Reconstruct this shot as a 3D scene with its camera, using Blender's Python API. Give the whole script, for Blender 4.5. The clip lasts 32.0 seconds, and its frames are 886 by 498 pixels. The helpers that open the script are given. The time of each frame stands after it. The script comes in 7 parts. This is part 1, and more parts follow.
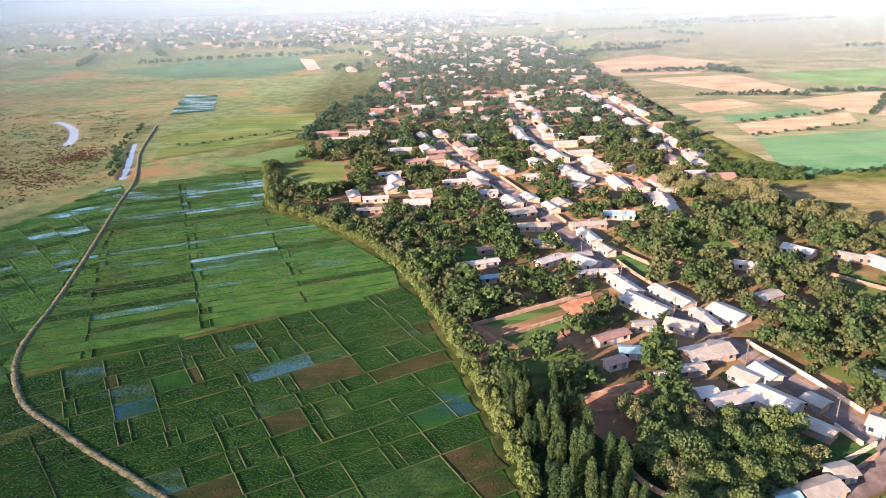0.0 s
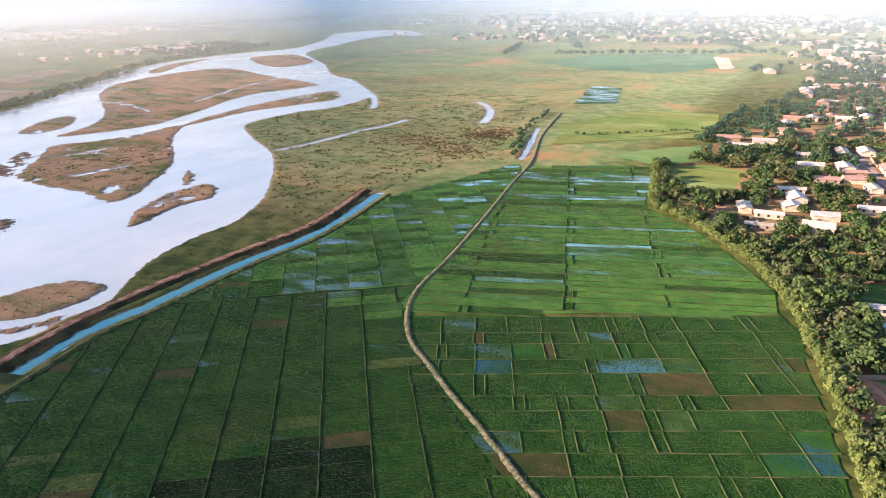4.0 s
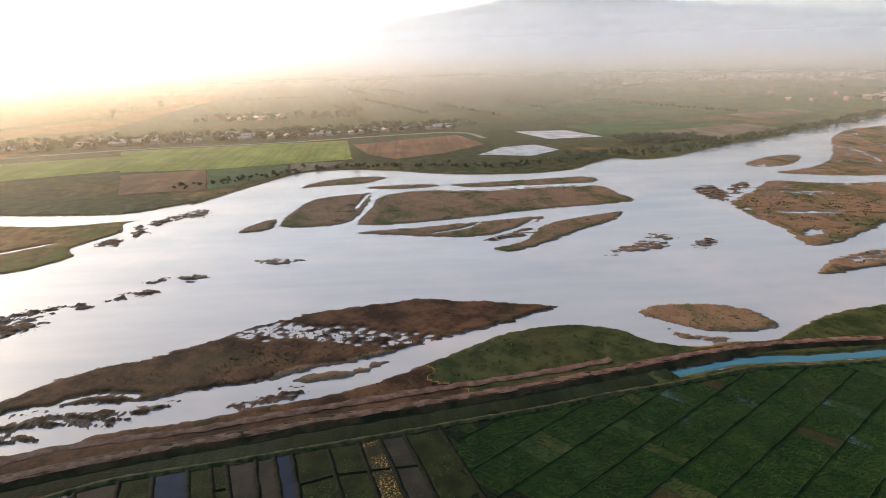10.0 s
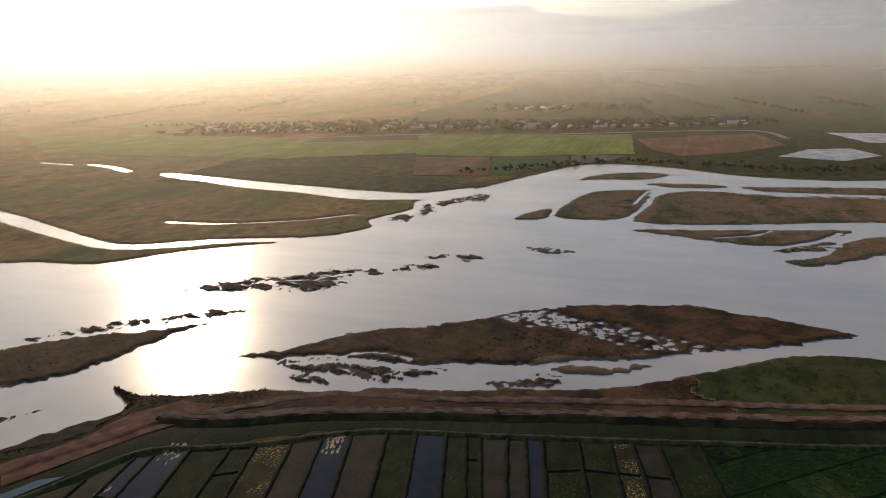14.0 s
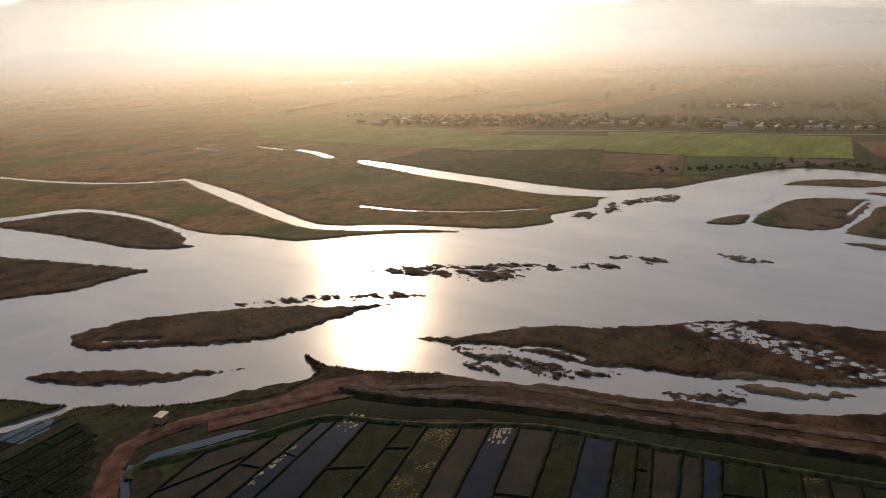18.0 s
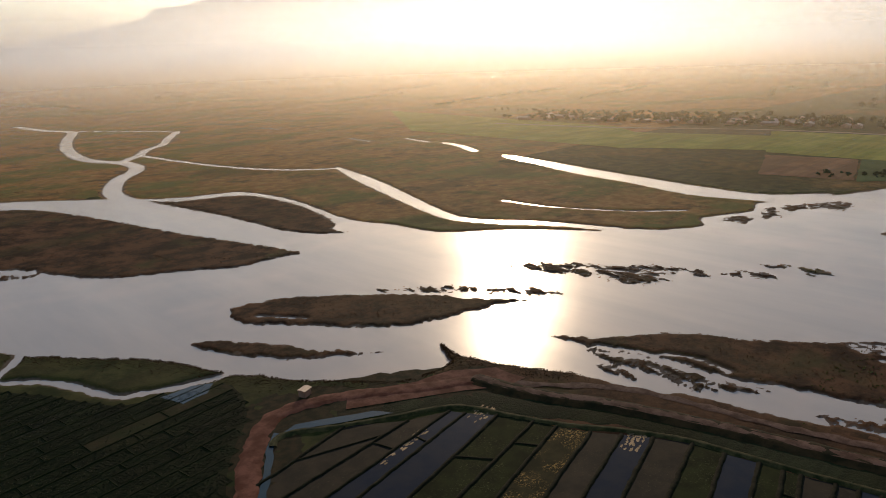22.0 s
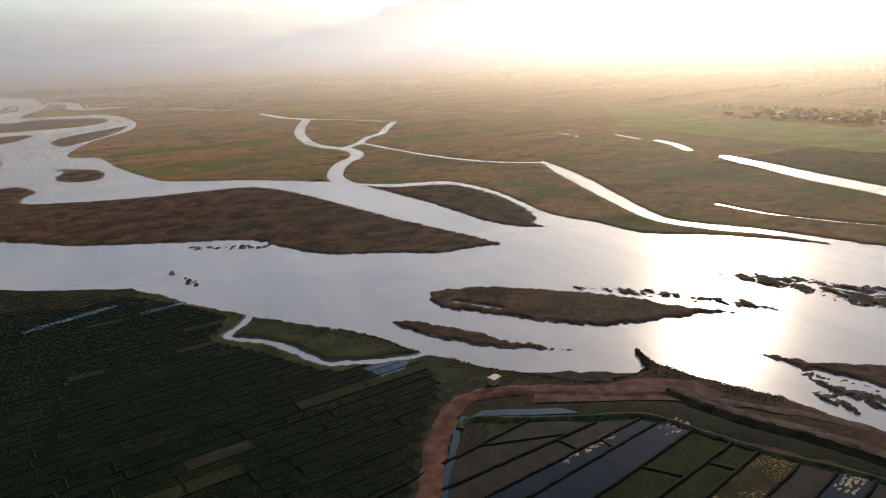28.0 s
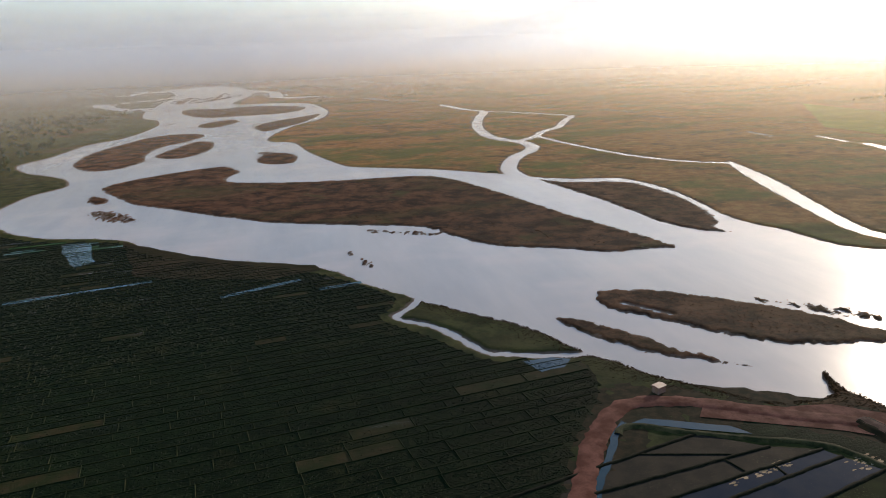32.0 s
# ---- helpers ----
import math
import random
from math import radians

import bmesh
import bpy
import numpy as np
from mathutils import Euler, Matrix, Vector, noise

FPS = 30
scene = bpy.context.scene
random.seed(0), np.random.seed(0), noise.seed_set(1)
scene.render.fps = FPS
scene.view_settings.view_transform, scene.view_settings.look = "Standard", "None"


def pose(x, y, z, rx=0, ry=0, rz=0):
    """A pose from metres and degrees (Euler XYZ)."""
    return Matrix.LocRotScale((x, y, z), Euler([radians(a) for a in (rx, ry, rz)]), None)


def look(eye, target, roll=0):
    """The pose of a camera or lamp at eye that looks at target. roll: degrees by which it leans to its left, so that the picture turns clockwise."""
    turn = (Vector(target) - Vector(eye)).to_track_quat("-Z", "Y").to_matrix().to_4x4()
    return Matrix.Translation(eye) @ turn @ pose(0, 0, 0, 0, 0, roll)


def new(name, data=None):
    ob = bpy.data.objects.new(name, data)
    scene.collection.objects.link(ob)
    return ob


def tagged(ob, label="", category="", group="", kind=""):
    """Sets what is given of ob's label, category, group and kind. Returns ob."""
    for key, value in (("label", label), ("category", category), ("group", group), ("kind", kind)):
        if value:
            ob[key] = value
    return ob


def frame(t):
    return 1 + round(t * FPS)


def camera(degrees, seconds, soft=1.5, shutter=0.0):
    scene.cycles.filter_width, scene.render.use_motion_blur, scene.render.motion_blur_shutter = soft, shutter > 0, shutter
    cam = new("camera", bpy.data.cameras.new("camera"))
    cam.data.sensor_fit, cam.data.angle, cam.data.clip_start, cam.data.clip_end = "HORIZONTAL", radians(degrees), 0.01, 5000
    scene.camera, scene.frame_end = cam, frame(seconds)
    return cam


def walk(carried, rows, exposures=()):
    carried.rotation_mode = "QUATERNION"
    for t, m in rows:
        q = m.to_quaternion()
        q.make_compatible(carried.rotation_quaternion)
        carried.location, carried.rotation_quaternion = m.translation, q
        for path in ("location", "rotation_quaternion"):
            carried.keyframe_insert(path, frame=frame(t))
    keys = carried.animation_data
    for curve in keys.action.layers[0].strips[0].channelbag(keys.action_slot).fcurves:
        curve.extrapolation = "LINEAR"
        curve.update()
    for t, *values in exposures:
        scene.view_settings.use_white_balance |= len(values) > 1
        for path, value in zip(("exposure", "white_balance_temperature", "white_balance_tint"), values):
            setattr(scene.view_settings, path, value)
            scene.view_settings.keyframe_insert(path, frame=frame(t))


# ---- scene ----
SECONDS = 32.0
cam = camera(64.5, SECONDS, 0.9)
EYE_HEIGHT = 100.0
TURNS = (  # seconds, tilt, lean, heading
    (0, 69.29, 1.34, -0.59),
    (0.5, 69.33, 1.40, 2.77),
    (1, 69.32, 1.47, 4.30),
    (1.5, 69.34, 1.50, 5.14),
    (2, 69.47, 1.46, 11.54),
    (2.5, 69.51, 1.37, 14.90),
    (3, 69.57, 1.48, 18.56),
    (3.5, 69.66, 1.37, 26.42),
    (4, 69.68, 1.42, 31.07),
    (4.5, 69.89, 1.68, 36.31),
    (6.5, 72.92, 1.69, 54.56),
    (7, 73.95, 1.71, 57.29),
    (7.5, 74.05, 1.56, 64.62),
    (8, 74.09, 1.41, 69.04),
    (8.5, 74.18, 1.48, 73.87),
    (9, 74.19, 1.43, 78.02),
    (9.5, 74.24, 1.37, 81.87),
    (10, 74.27, 1.35, 85.73),
    (10.5, 74.27, 1.42, 89.47),
    (11, 74.29, 1.41, 92.94),
    (11.5, 74.30, 1.45, 96.40),
    (12, 74.30, 1.44, 99.78),
)
TURNS_LATER = (
    (12.5, 74.31, 1.43, 102.68),
    (13, 74.27, 1.50, 104.18),
    (13.5, 74.23, 1.51, 106.22),
    (14, 74.20, 1.51, 108.39),
    (14.5, 74.17, 1.52, 110.54),
    (15, 74.18, 1.52, 112.73),
    (15.5, 74.16, 1.53, 114.72),
    (17.5, 74.13, 1.65, 121.84),
    (18, 74.15, 1.67, 123.50),
    (18.5, 74.15, 1.70, 125.21),
    (19, 74.13, 1.74, 126.65),
    (19.5, 74.12, 1.76, 128.05),
    (20, 74.09, 1.78, 129.48),
    (20.5, 74.08, 1.74, 130.91),
    (21, 74.08, 1.76, 132.35),
    (21.5, 74.07, 1.82, 133.79),
    (22, 74.07, 1.80, 135.25),
    (22.5, 74.06, 1.89, 136.65),
    (23, 74.05, 1.94, 138.04),
    (23.5, 74.08, 1.95, 139.49),
    (24, 74.10, 1.95, 140.95),
    (24.5, 74.11, 1.96, 142.41),
)
TURNS_LAST = (
    (25, 74.12, 2.04, 143.82),
    (25.5, 74.14, 2.04, 145.25),
    (27.5, 74.14, 2.04, 150.52),
    (28, 74.15, 2.03, 151.95),
    (28.5, 74.13, 2.05, 153.38),
    (29, 74.14, 2.06, 154.82),
    (29.5, 74.12, 2.04, 156.23),
    (30, 74.13, 2.01, 158.21),
    (30.5, 74.13, 2.03, 160.42),
    (31, 74.13, 2.06, 162.33),
    (31.5, 74.14, 2.11, 164.21),
    (32, 74.11, 2.01, 166.16),
)
walk(cam, [(t, pose(0, 0, EYE_HEIGHT, a, b, c)) for t, a, b, c in TURNS + TURNS_LATER + TURNS_LAST],
     exposures=[(0, 2.05, 5850, 17), (3, 2.25, 6000, 16), (4.5, 2.25, 6150, 14), (6.5, 1.5, 6800, 15), (9, 1.5, 6950, 14), (10.5, 1.45, 6950, 13), (12, 1.0, 7050, 13), (16, 0.55, 7500, 14), (20, 0.4, 7750, 16), (25, 0.45, 7600, 16), (28, 0.75, 6850, 14), (32, 0.9, 6600, 13)])

# ---- world, sun ----
SUN_HEADING, SUN_HEIGHT = 130.0, 15.0
SUN_WAY = Vector((-math.sin(radians(SUN_HEADING)) * math.cos(radians(SUN_HEIGHT)),
                  math.cos(radians(SUN_HEADING)) * math.cos(radians(SUN_HEIGHT)), math.sin(radians(SUN_HEIGHT))))
world = bpy.data.worlds.new("sky")
scene.world = world
world.use_nodes = True
sky = world.node_tree.nodes.new("ShaderNodeTexSky")
sky.sky_type, sky.sun_disc = "NISHITA", False
sky.sun_elevation, sky.sun_rotation = radians(SUN_HEIGHT), radians(-SUN_HEADING)
sky.air_density, sky.dust_density, sky.ozone_density = 1.0, 0.8, 2.5
back = world.node_tree.nodes["Background"]
back.inputs["Strength"].default_value = 0.15
world.node_tree.links.new(sky.outputs[0], back.inputs["Color"])
lamp = bpy.data.lights.new("sun", "SUN")
lamp.energy, lamp.angle, lamp.color = 5.0, radians(0.6), (1.0, 0.83, 0.63)
new("sun", lamp).matrix_world = look(SUN_WAY * 500, (0, 0, 0))

# ---- shaping tools ----
def spline(points, closed=False, steps=4):
    """A smooth line through plan points."""
    p, out, n = [Vector(q) for q in points], [], len(points)
    for i in range(n if closed else n - 1):
        a, b, c, d = ((p[(i - 1) % n], p[i], p[(i + 1) % n], p[(i + 2) % n]) if closed else
                      (p[max(i - 1, 0)], p[i], p[i + 1], p[min(i + 2, n - 1)]))
        for k in range(steps):
            t = k / steps
            out.append(0.5 * ((2 * b) + (c - a) * t + (2 * a - 5 * b + 4 * c - d) * t * t + (3 * b - a - 3 * c + d) * t ** 3))
    if not closed:
        out.append(p[-1])
    return np.array([(q[0], q[1]) for q in out], dtype=np.float32)


def outline(points):
    return spline(points, True, 3)


def edge_distance(x, y, line, closed):
    best = np.full(x.shape, 1e12, np.float32)
    ends = np.roll(line, -1, 0) if closed else line[1:]
    for (ax, ay), (bx, by) in zip(line, ends):
        dx, dy = bx - ax, by - ay
        k = np.clip(((x - ax) * dx + (y - ay) * dy) / max(dx * dx + dy * dy, 1e-6), 0, 1)
        np.minimum(best, (x - ax - k * dx) ** 2 + (y - ay - k * dy) ** 2, out=best)
    return np.sqrt(best)


def inside(x, y, line):
    odd = np.zeros(x.shape, bool)
    for (ax, ay), (bx, by) in zip(line, np.roll(line, -1, 0)):
        if ay != by:
            odd ^= ((ay > y) != (by > y)) & (x < (bx - ax) * (y - ay) / (by - ay) + ax)
    return odd


def depth_in(x, y, line, reach=40.0):
    """Distance to a closed outline, positive inside, evaluated only near it."""
    out = np.full(x.shape, -reach, np.float32)
    lo, hi = line.min(0) - reach, line.max(0) + reach
    near = np.nonzero((x > lo[0]) & (x < hi[0]) & (y > lo[1]) & (y < hi[1]))[0]
    if len(near):
        d = edge_distance(x[near], y[near], line, True)
        out[near] = np.where(inside(x[near], y[near], line), d, -d)
    return out


def line_distance(x, y, line, reach=40.0):
    out = np.full(x.shape, reach, np.float32)
    lo, hi = line.min(0) - reach, line.max(0) + reach
    near = np.nonzero((x > lo[0]) & (x < hi[0]) & (y > lo[1]) & (y < hi[1]))[0]
    if len(near):
        out[near] = edge_distance(x[near], y[near], line, False)
    return out


def wobble(x, y, size, seed=0.0):
    """Cheap smooth noise, about -1 to 1."""
    s = 2 * math.pi / size
    return (np.sin(x * s + 1.3 * np.sin(y * s * 0.73 + seed) + seed) * np.cos(y * s * 1.1 + 1.7 * np.sin(x * s * 0.61 + 2 * seed))
            + 0.5 * np.sin(x * s * 2.3 + y * s * 1.7 + 3 * seed) * np.cos(y * s * 2.9 - x * s * 1.1 + seed)) / 1.3


def mesh_of(name, verts, faces, material=None, smooth=False):
    me = bpy.data.meshes.new(name)
    me.from_pydata([tuple(v) for v in verts], [], faces)
    if material:
        me.materials.append(material)
    if smooth:
        me.shade_smooth()
    me.update()
    return me


def part(name, bm, material, parent, label=""):
    me = bpy.data.meshes.new(name)
    bm.to_mesh(me)
    bm.free()
    me.materials.append(material)
    ob = new(name, me)
    ob.parent = parent
    return tagged(ob, label)


def line_at(line, gap):
    """Points every gap metres along a line, each with its heading."""
    seg = np.diff(line, axis=0)
    run = np.concatenate([[0], np.cumsum(np.hypot(seg[:, 0], seg[:, 1]))])
    for s in np.arange(gap / 2, run[-1], gap):
        i = min(int(np.searchsorted(run, s)) - 1, len(seg) - 1)
        k = (s - run[i]) / max(run[i + 1] - run[i], 1e-6)
        yield line[i] + seg[i] * k, math.atan2(seg[i][1], seg[i][0])


def ribbon(name, line, profile, material, ragged=0.0, gap=3.0):
    """A strip swept along a line; profile: (offset to the left, height) from right to left."""
    rows = list(line_at(line, gap))
    verts, faces, n = [], [], len(profile)
    for (x, y), h in [(tuple(p), h) for p, h in rows]:
        for k, (o, z) in enumerate(profile):
            o2 = o + (random.uniform(-1, 1) * ragged if k in (0, n - 1) else random.uniform(-1, 1) * ragged * 0.3)
            z2 = z + (random.uniform(-1, 1) * ragged * 0.12 if 0 < k < n - 1 else 0)
            verts.append((x - math.sin(h) * o2, y + math.cos(h) * o2, z2))
    for i in range(len(rows) - 1):
        for k in range(n - 1):
            faces.append((i * n + k, (i + 1) * n + k, (i + 1) * n + k + 1, i * n + k + 1))
    return mesh_of(name, verts, [f[::-1] for f in faces], material, True)


# ---- materials ----
class Nodes:
    """A material's nodes, written as calls."""

    def __init__(self, name, rough=0.9):
        self.m = bpy.data.materials.new(name)
        self.m.use_nodes = True
        self.t = self.m.node_tree
        self.b = self.t.nodes["Principled BSDF"]
        self.b.inputs["Roughness"].default_value = rough
        self.b.inputs["Diffuse Roughness"].default_value = 1.0 if rough > 0.8 else 0.0
        self.b.inputs["Specular IOR Level"].default_value = 0.03 if rough > 0.8 else 0.5
        self.place = self.t.nodes.new("ShaderNodeNewGeometry").outputs["Position"]

    def put(self, socket, value):
        if isinstance(value, bpy.types.NodeSocket):
            self.t.links.new(value, socket)
        elif isinstance(value, tuple) and len(value) == 3 and socket.type == "RGBA":
            socket.default_value = (*value, 1)
        else:
            socket.default_value = value

    def noise(self, scale, detail=4.0, where=None, rough=0.6):
        n = self.t.nodes.new("ShaderNodeTexNoise")
        self.put(n.inputs["Vector"], where or self.place)
        n.inputs["Scale"].default_value, n.inputs["Detail"].default_value, n.inputs["Roughness"].default_value = scale, detail, rough
        return n.outputs["Fac"]

    def stretch(self, sx, sy, sz=1.0, turn=0.0):
        n = self.t.nodes.new("ShaderNodeMapping")
        self.put(n.inputs["Vector"], self.place)
        n.inputs["Scale"].default_value, n.inputs["Rotation"].default_value = (sx, sy, sz), (0, 0, turn)
        return n.outputs[0]

    def ramp(self, value, lo, hi, a=0.0, b=1.0):
        n = self.t.nodes.new("ShaderNodeMapRange")
        n.interpolation_type = "SMOOTHSTEP"
        for key, v in (("Value", value), ("From Min", lo), ("From Max", hi), ("To Min", a), ("To Max", b)):
            self.put(n.inputs[key], v)
        return n.outputs[0]

    def math(self, kind, a, b=0.0):
        n = self.t.nodes.new("ShaderNodeMath")
        n.operation = kind
        self.put(n.inputs[0], a), self.put(n.inputs[1], b)
        return n.outputs[0]

    def mix(self, f, a, b):
        n = self.t.nodes.new("ShaderNodeMix")
        n.data_type = "RGBA"
        self.put(n.inputs[0], f), self.put(n.inputs[6], a), self.put(n.inputs[7], b)
        return n.outputs[2]

    def attribute(self, name):
        n = self.t.nodes.new("ShaderNodeAttribute")
        n.attribute_name = name
        return n.outputs["Fac"]

    def chance(self):
        return self.t.nodes.new("ShaderNodeObjectInfo").outputs["Random"]

    def island(self):
        return self.t.nodes.new("ShaderNodeNewGeometry").outputs["Random Per Island"]

    def bump(self, height, strength=0.5, distance=0.2):
        n = self.t.nodes.new("ShaderNodeBump")
        n.inputs["Distance"].default_value = distance
        self.put(n.inputs["Strength"], strength), self.put(n.inputs["Height"], height)
        self.t.links.new(n.outputs[0], self.b.inputs["Normal"])

    def done(self, colour=None, rough=None):
        if colour is not None:
            self.put(self.b.inputs["Base Color"], colour)
        if rough is not None:
            self.put(self.b.inputs["Roughness"], rough)
        return self.m


def ground_material():
    n = Nodes("meadow", 0.95)
    big, mid, fine = n.noise(0.018, 3), n.noise(0.11, 5), n.noise(0.9, 4)
    streak = n.noise(1.0, 4, n.stretch(0.05, 0.3, 1, 0.5))
    green = n.mix(n.ramp(mid, 0.35, 0.65), (0.020, 0.028, 0.007), (0.066, 0.062, 0.017))
    dry = n.mix(n.ramp(mid, 0.35, 0.7), (0.32, 0.118, 0.032), (0.48, 0.20, 0.060))
    dry = n.mix(n.ramp(n.noise(0.035, 6, None, 0.7), 0.5, 0.65, 0.0, 0.8), dry, (0.09, 0.05, 0.02))
    # pale: light meadow grass, and haze painted into the far plain
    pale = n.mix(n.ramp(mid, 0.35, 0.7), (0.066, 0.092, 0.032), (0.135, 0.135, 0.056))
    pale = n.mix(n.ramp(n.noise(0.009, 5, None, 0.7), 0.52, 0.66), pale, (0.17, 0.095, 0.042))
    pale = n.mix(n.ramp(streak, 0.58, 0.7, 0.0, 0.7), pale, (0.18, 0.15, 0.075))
    share = n.math("ADD", n.attribute("dryness"), n.math("MULTIPLY", n.math("SUBTRACT", n.math("ADD", n.math("MULTIPLY", big, 0.4), n.math("MULTIPLY", n.noise(1.0, 4, n.stretch(0.006, 0.009, 1, 0.35)), 0.6)), 0.5), n.math("MULTIPLY", n.ramp(n.attribute("dryness"), 0.35, 0.55, 1.3, 3.0), n.ramp(n.attribute("dryness"), 0.6, 0.7, 1.0, 0.45))))
    green = n.mix(n.ramp(n.attribute("dryness"), 0.5, 0.6), green, n.mix(mid, (0.10, 0.088, 0.018), (0.22, 0.165, 0.036)))
    green = n.mix(n.ramp(n.attribute("dryness"), 0.62, 0.72), green, n.mix(mid, (0.035, 0.034, 0.010), (0.10, 0.075, 0.022)))
    dry = n.mix(n.ramp(n.attribute("dryness"), 0.62, 0.72), dry, n.mix(n.ramp(n.noise(0.021, 5), 0.56, 0.72), n.mix(n.ramp(n.noise(0.06, 6, None, 0.7), 0.38, 0.62), (0.032, 0.013, 0.007), (0.145, 0.056, 0.024)), n.mix(mid, (0.042, 0.034, 0.010), (0.11, 0.078, 0.024))))
    col = n.mix(n.ramp(share, 0.3, 0.75), green, dry)
    col = n.mix(n.ramp(n.noise(1.0, 5, n.stretch(0.009, 0.02, 1, 0.35)), 0.52, 0.68, 0.0, 0.55), col, (0.07, 0.05, 0.016))
    reach = n.ramp(n.math("ADD", n.noise(1.0, 6, n.stretch(0.016, 0.04, 1, 0.5), 0.65), n.math("MULTIPLY", n.math("SUBTRACT", fine, 0.5), 0.25)), 0.36, 0.56)
    isle = n.mix(reach, n.mix(mid, (0.042, 0.046, 0.013), (0.10, 0.092, 0.03)), n.mix(mid, (0.16, 0.074, 0.034), (0.29, 0.155, 0.082)))
    dark = n.ramp(n.noise(0.05, 6, None, 0.7), 0.56, 0.66, 0.0, 0.75)
    isle = n.mix(dark, isle, (0.034, 0.03, 0.012))
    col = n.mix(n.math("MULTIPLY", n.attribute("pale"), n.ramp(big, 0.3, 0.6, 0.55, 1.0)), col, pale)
    col = n.mix(n.math("MULTIPLY", n.ramp(fine, 0.45, 0.75, 0.0, 0.4), n.ramp(n.attribute("dryness"), 0.5, 0.65, 1.0, 0.35)), col, (0.03, 0.028, 0.010))
    rank = n.math("MULTIPLY", n.ramp(n.attribute("dryness"), 0.82, 0.94), n.ramp(n.noise(0.085, 5), 0.42, 0.6))
    col = n.mix(rank, col, n.mix(mid, (0.022, 0.012, 0.007), (0.07, 0.03, 0.012)))
    col = n.mix(n.attribute("isle"), col, isle)
    mud = n.mix(fine, (0.10, 0.065, 0.045), (0.19, 0.13, 0.095))
    col = n.mix(n.ramp(n.math("ADD", n.attribute("shore"), n.math("MULTIPLY", mid, 3.0)), 1.6, 2.8, 0.9, 0.0), col, mud)
    n.bump(n.math("ADD", n.math("MULTIPLY", fine, 0.5), mid), 0.5, 0.45)
    return n.done(col)


def water_material():
    n = Nodes("silty_water", 0.12)
    flow = n.noise(1.0, 5, n.stretch(0.035, 0.006, 1, 0.25))
    shoal = n.noise(0.01, 4)
    col = n.mix(n.ramp(flow, 0.3, 0.75), (0.215, 0.205, 0.19), (0.27, 0.245, 0.215))
    col = n.mix(n.ramp(shoal, 0.45, 0.75), col, (0.31, 0.26, 0.22))
    chop = n.math("ADD", n.noise(1.6, 4), n.noise(1.0, 3, n.stretch(0.5, 0.16, 1, 0.6)))
    n.bump(n.math("ADD", chop, n.math("MULTIPLY", n.noise(0.045, 3), 2.0)), 0.16, 0.1)
    n.b.inputs["IOR"].default_value = 1.33
    n.b.inputs["Specular IOR Level"].default_value = 0.38
    return n.done(col, n.ramp(n.noise(1.0, 4, n.stretch(0.03, 0.008, 1, 0.25)), 0.35, 0.7, 0.18, 0.22))



def earth_material(name, a, b, scale=0.5, rough=0.95):
    n = Nodes(name, rough)
    track = n.noise(scale, 5)
    col = n.mix(n.ramp(track, 0.35, 0.65), a, b)
    col = n.mix(n.ramp(n.noise(scale * 6, 3), 0.5, 0.8, 0.0, 0.5), col, tuple(v * 0.5 for v in a))
    n.bump(n.noise(scale * 4, 4), 0.6, 0.1)
    return n.done(col)


def crop_material(name, a, b, furrow=0.0, turn=0.0):
    n = Nodes(name, 0.95)
    col = n.mix(n.ramp(n.noise(0.03, 4), 0.35, 0.65), a, b)
    col = n.mix(n.ramp(n.noise(0.6, 3), 0.5, 0.8, 0.0, 0.4), col, tuple(v * 0.55 for v in a))
    col = n.mix(n.ramp(n.noise(1.0, 1, n.stretch(0.0015, 0.035, 1, turn)), 0.5, 0.54, 0.0, furrow * 1.6), col, (a[0] * 0.5 + b[1] * 0.45, b[1] * 0.62, a[2]))
    rows = n.noise(1.0, 2, n.stretch(0.01, 0.22, 1, turn))
    col = n.mix(n.ramp(rows, 0.45, 0.6, 0.0, furrow), col, tuple(v * 0.45 for v in a))
    n.bump(n.noise(1.2, 3), 0.7, 0.3)
    return n.done(col)


def clear_water_material(name, a, b, gloss):
    n = Nodes(name, 0.05)
    n.put(n.b.inputs["IOR"], 1.33)
    n.put(n.b.inputs["Specular IOR Level"], gloss)
    n.bump(n.noise(0.8, 3), 0.1, 0.05)
    return n.done(n.mix(n.ramp(n.noise(0.08, 4), 0.35, 0.7), a, b))


# blue of the reflected sky put into the canal's base colour
CANAL_WATER = clear_water_material("still_water", (0.012, 0.075, 0.10), (0.03, 0.09, 0.095), 0.18)
DITCH_WATER = clear_water_material("ditch_water", (0.008, 0.024, 0.032), (0.02, 0.032, 0.034), 0.3)
MEADOW, WATER = ground_material(), water_material()
RED_EARTH = earth_material("red_earth", (0.15, 0.046, 0.024), (0.28, 0.10, 0.058), 0.22)
PALE_EARTH = earth_material("pale_earth", (0.22, 0.155, 0.105), (0.34, 0.26, 0.19))
BANK_GRASS = earth_material("bank_grass", (0.018, 0.016, 0.007), (0.065, 0.038, 0.016), 0.12)
STREET = earth_material("street_surface", (0.085, 0.055, 0.048), (0.17, 0.12, 0.10), 0.12)
DIKE_EARTH = earth_material("dike_earth", (0.05, 0.047, 0.02), (0.17, 0.13, 0.075), 1.1)
TRACK = earth_material("worn_track", (0.11, 0.05, 0.03), (0.22, 0.11, 0.07), 0.25)
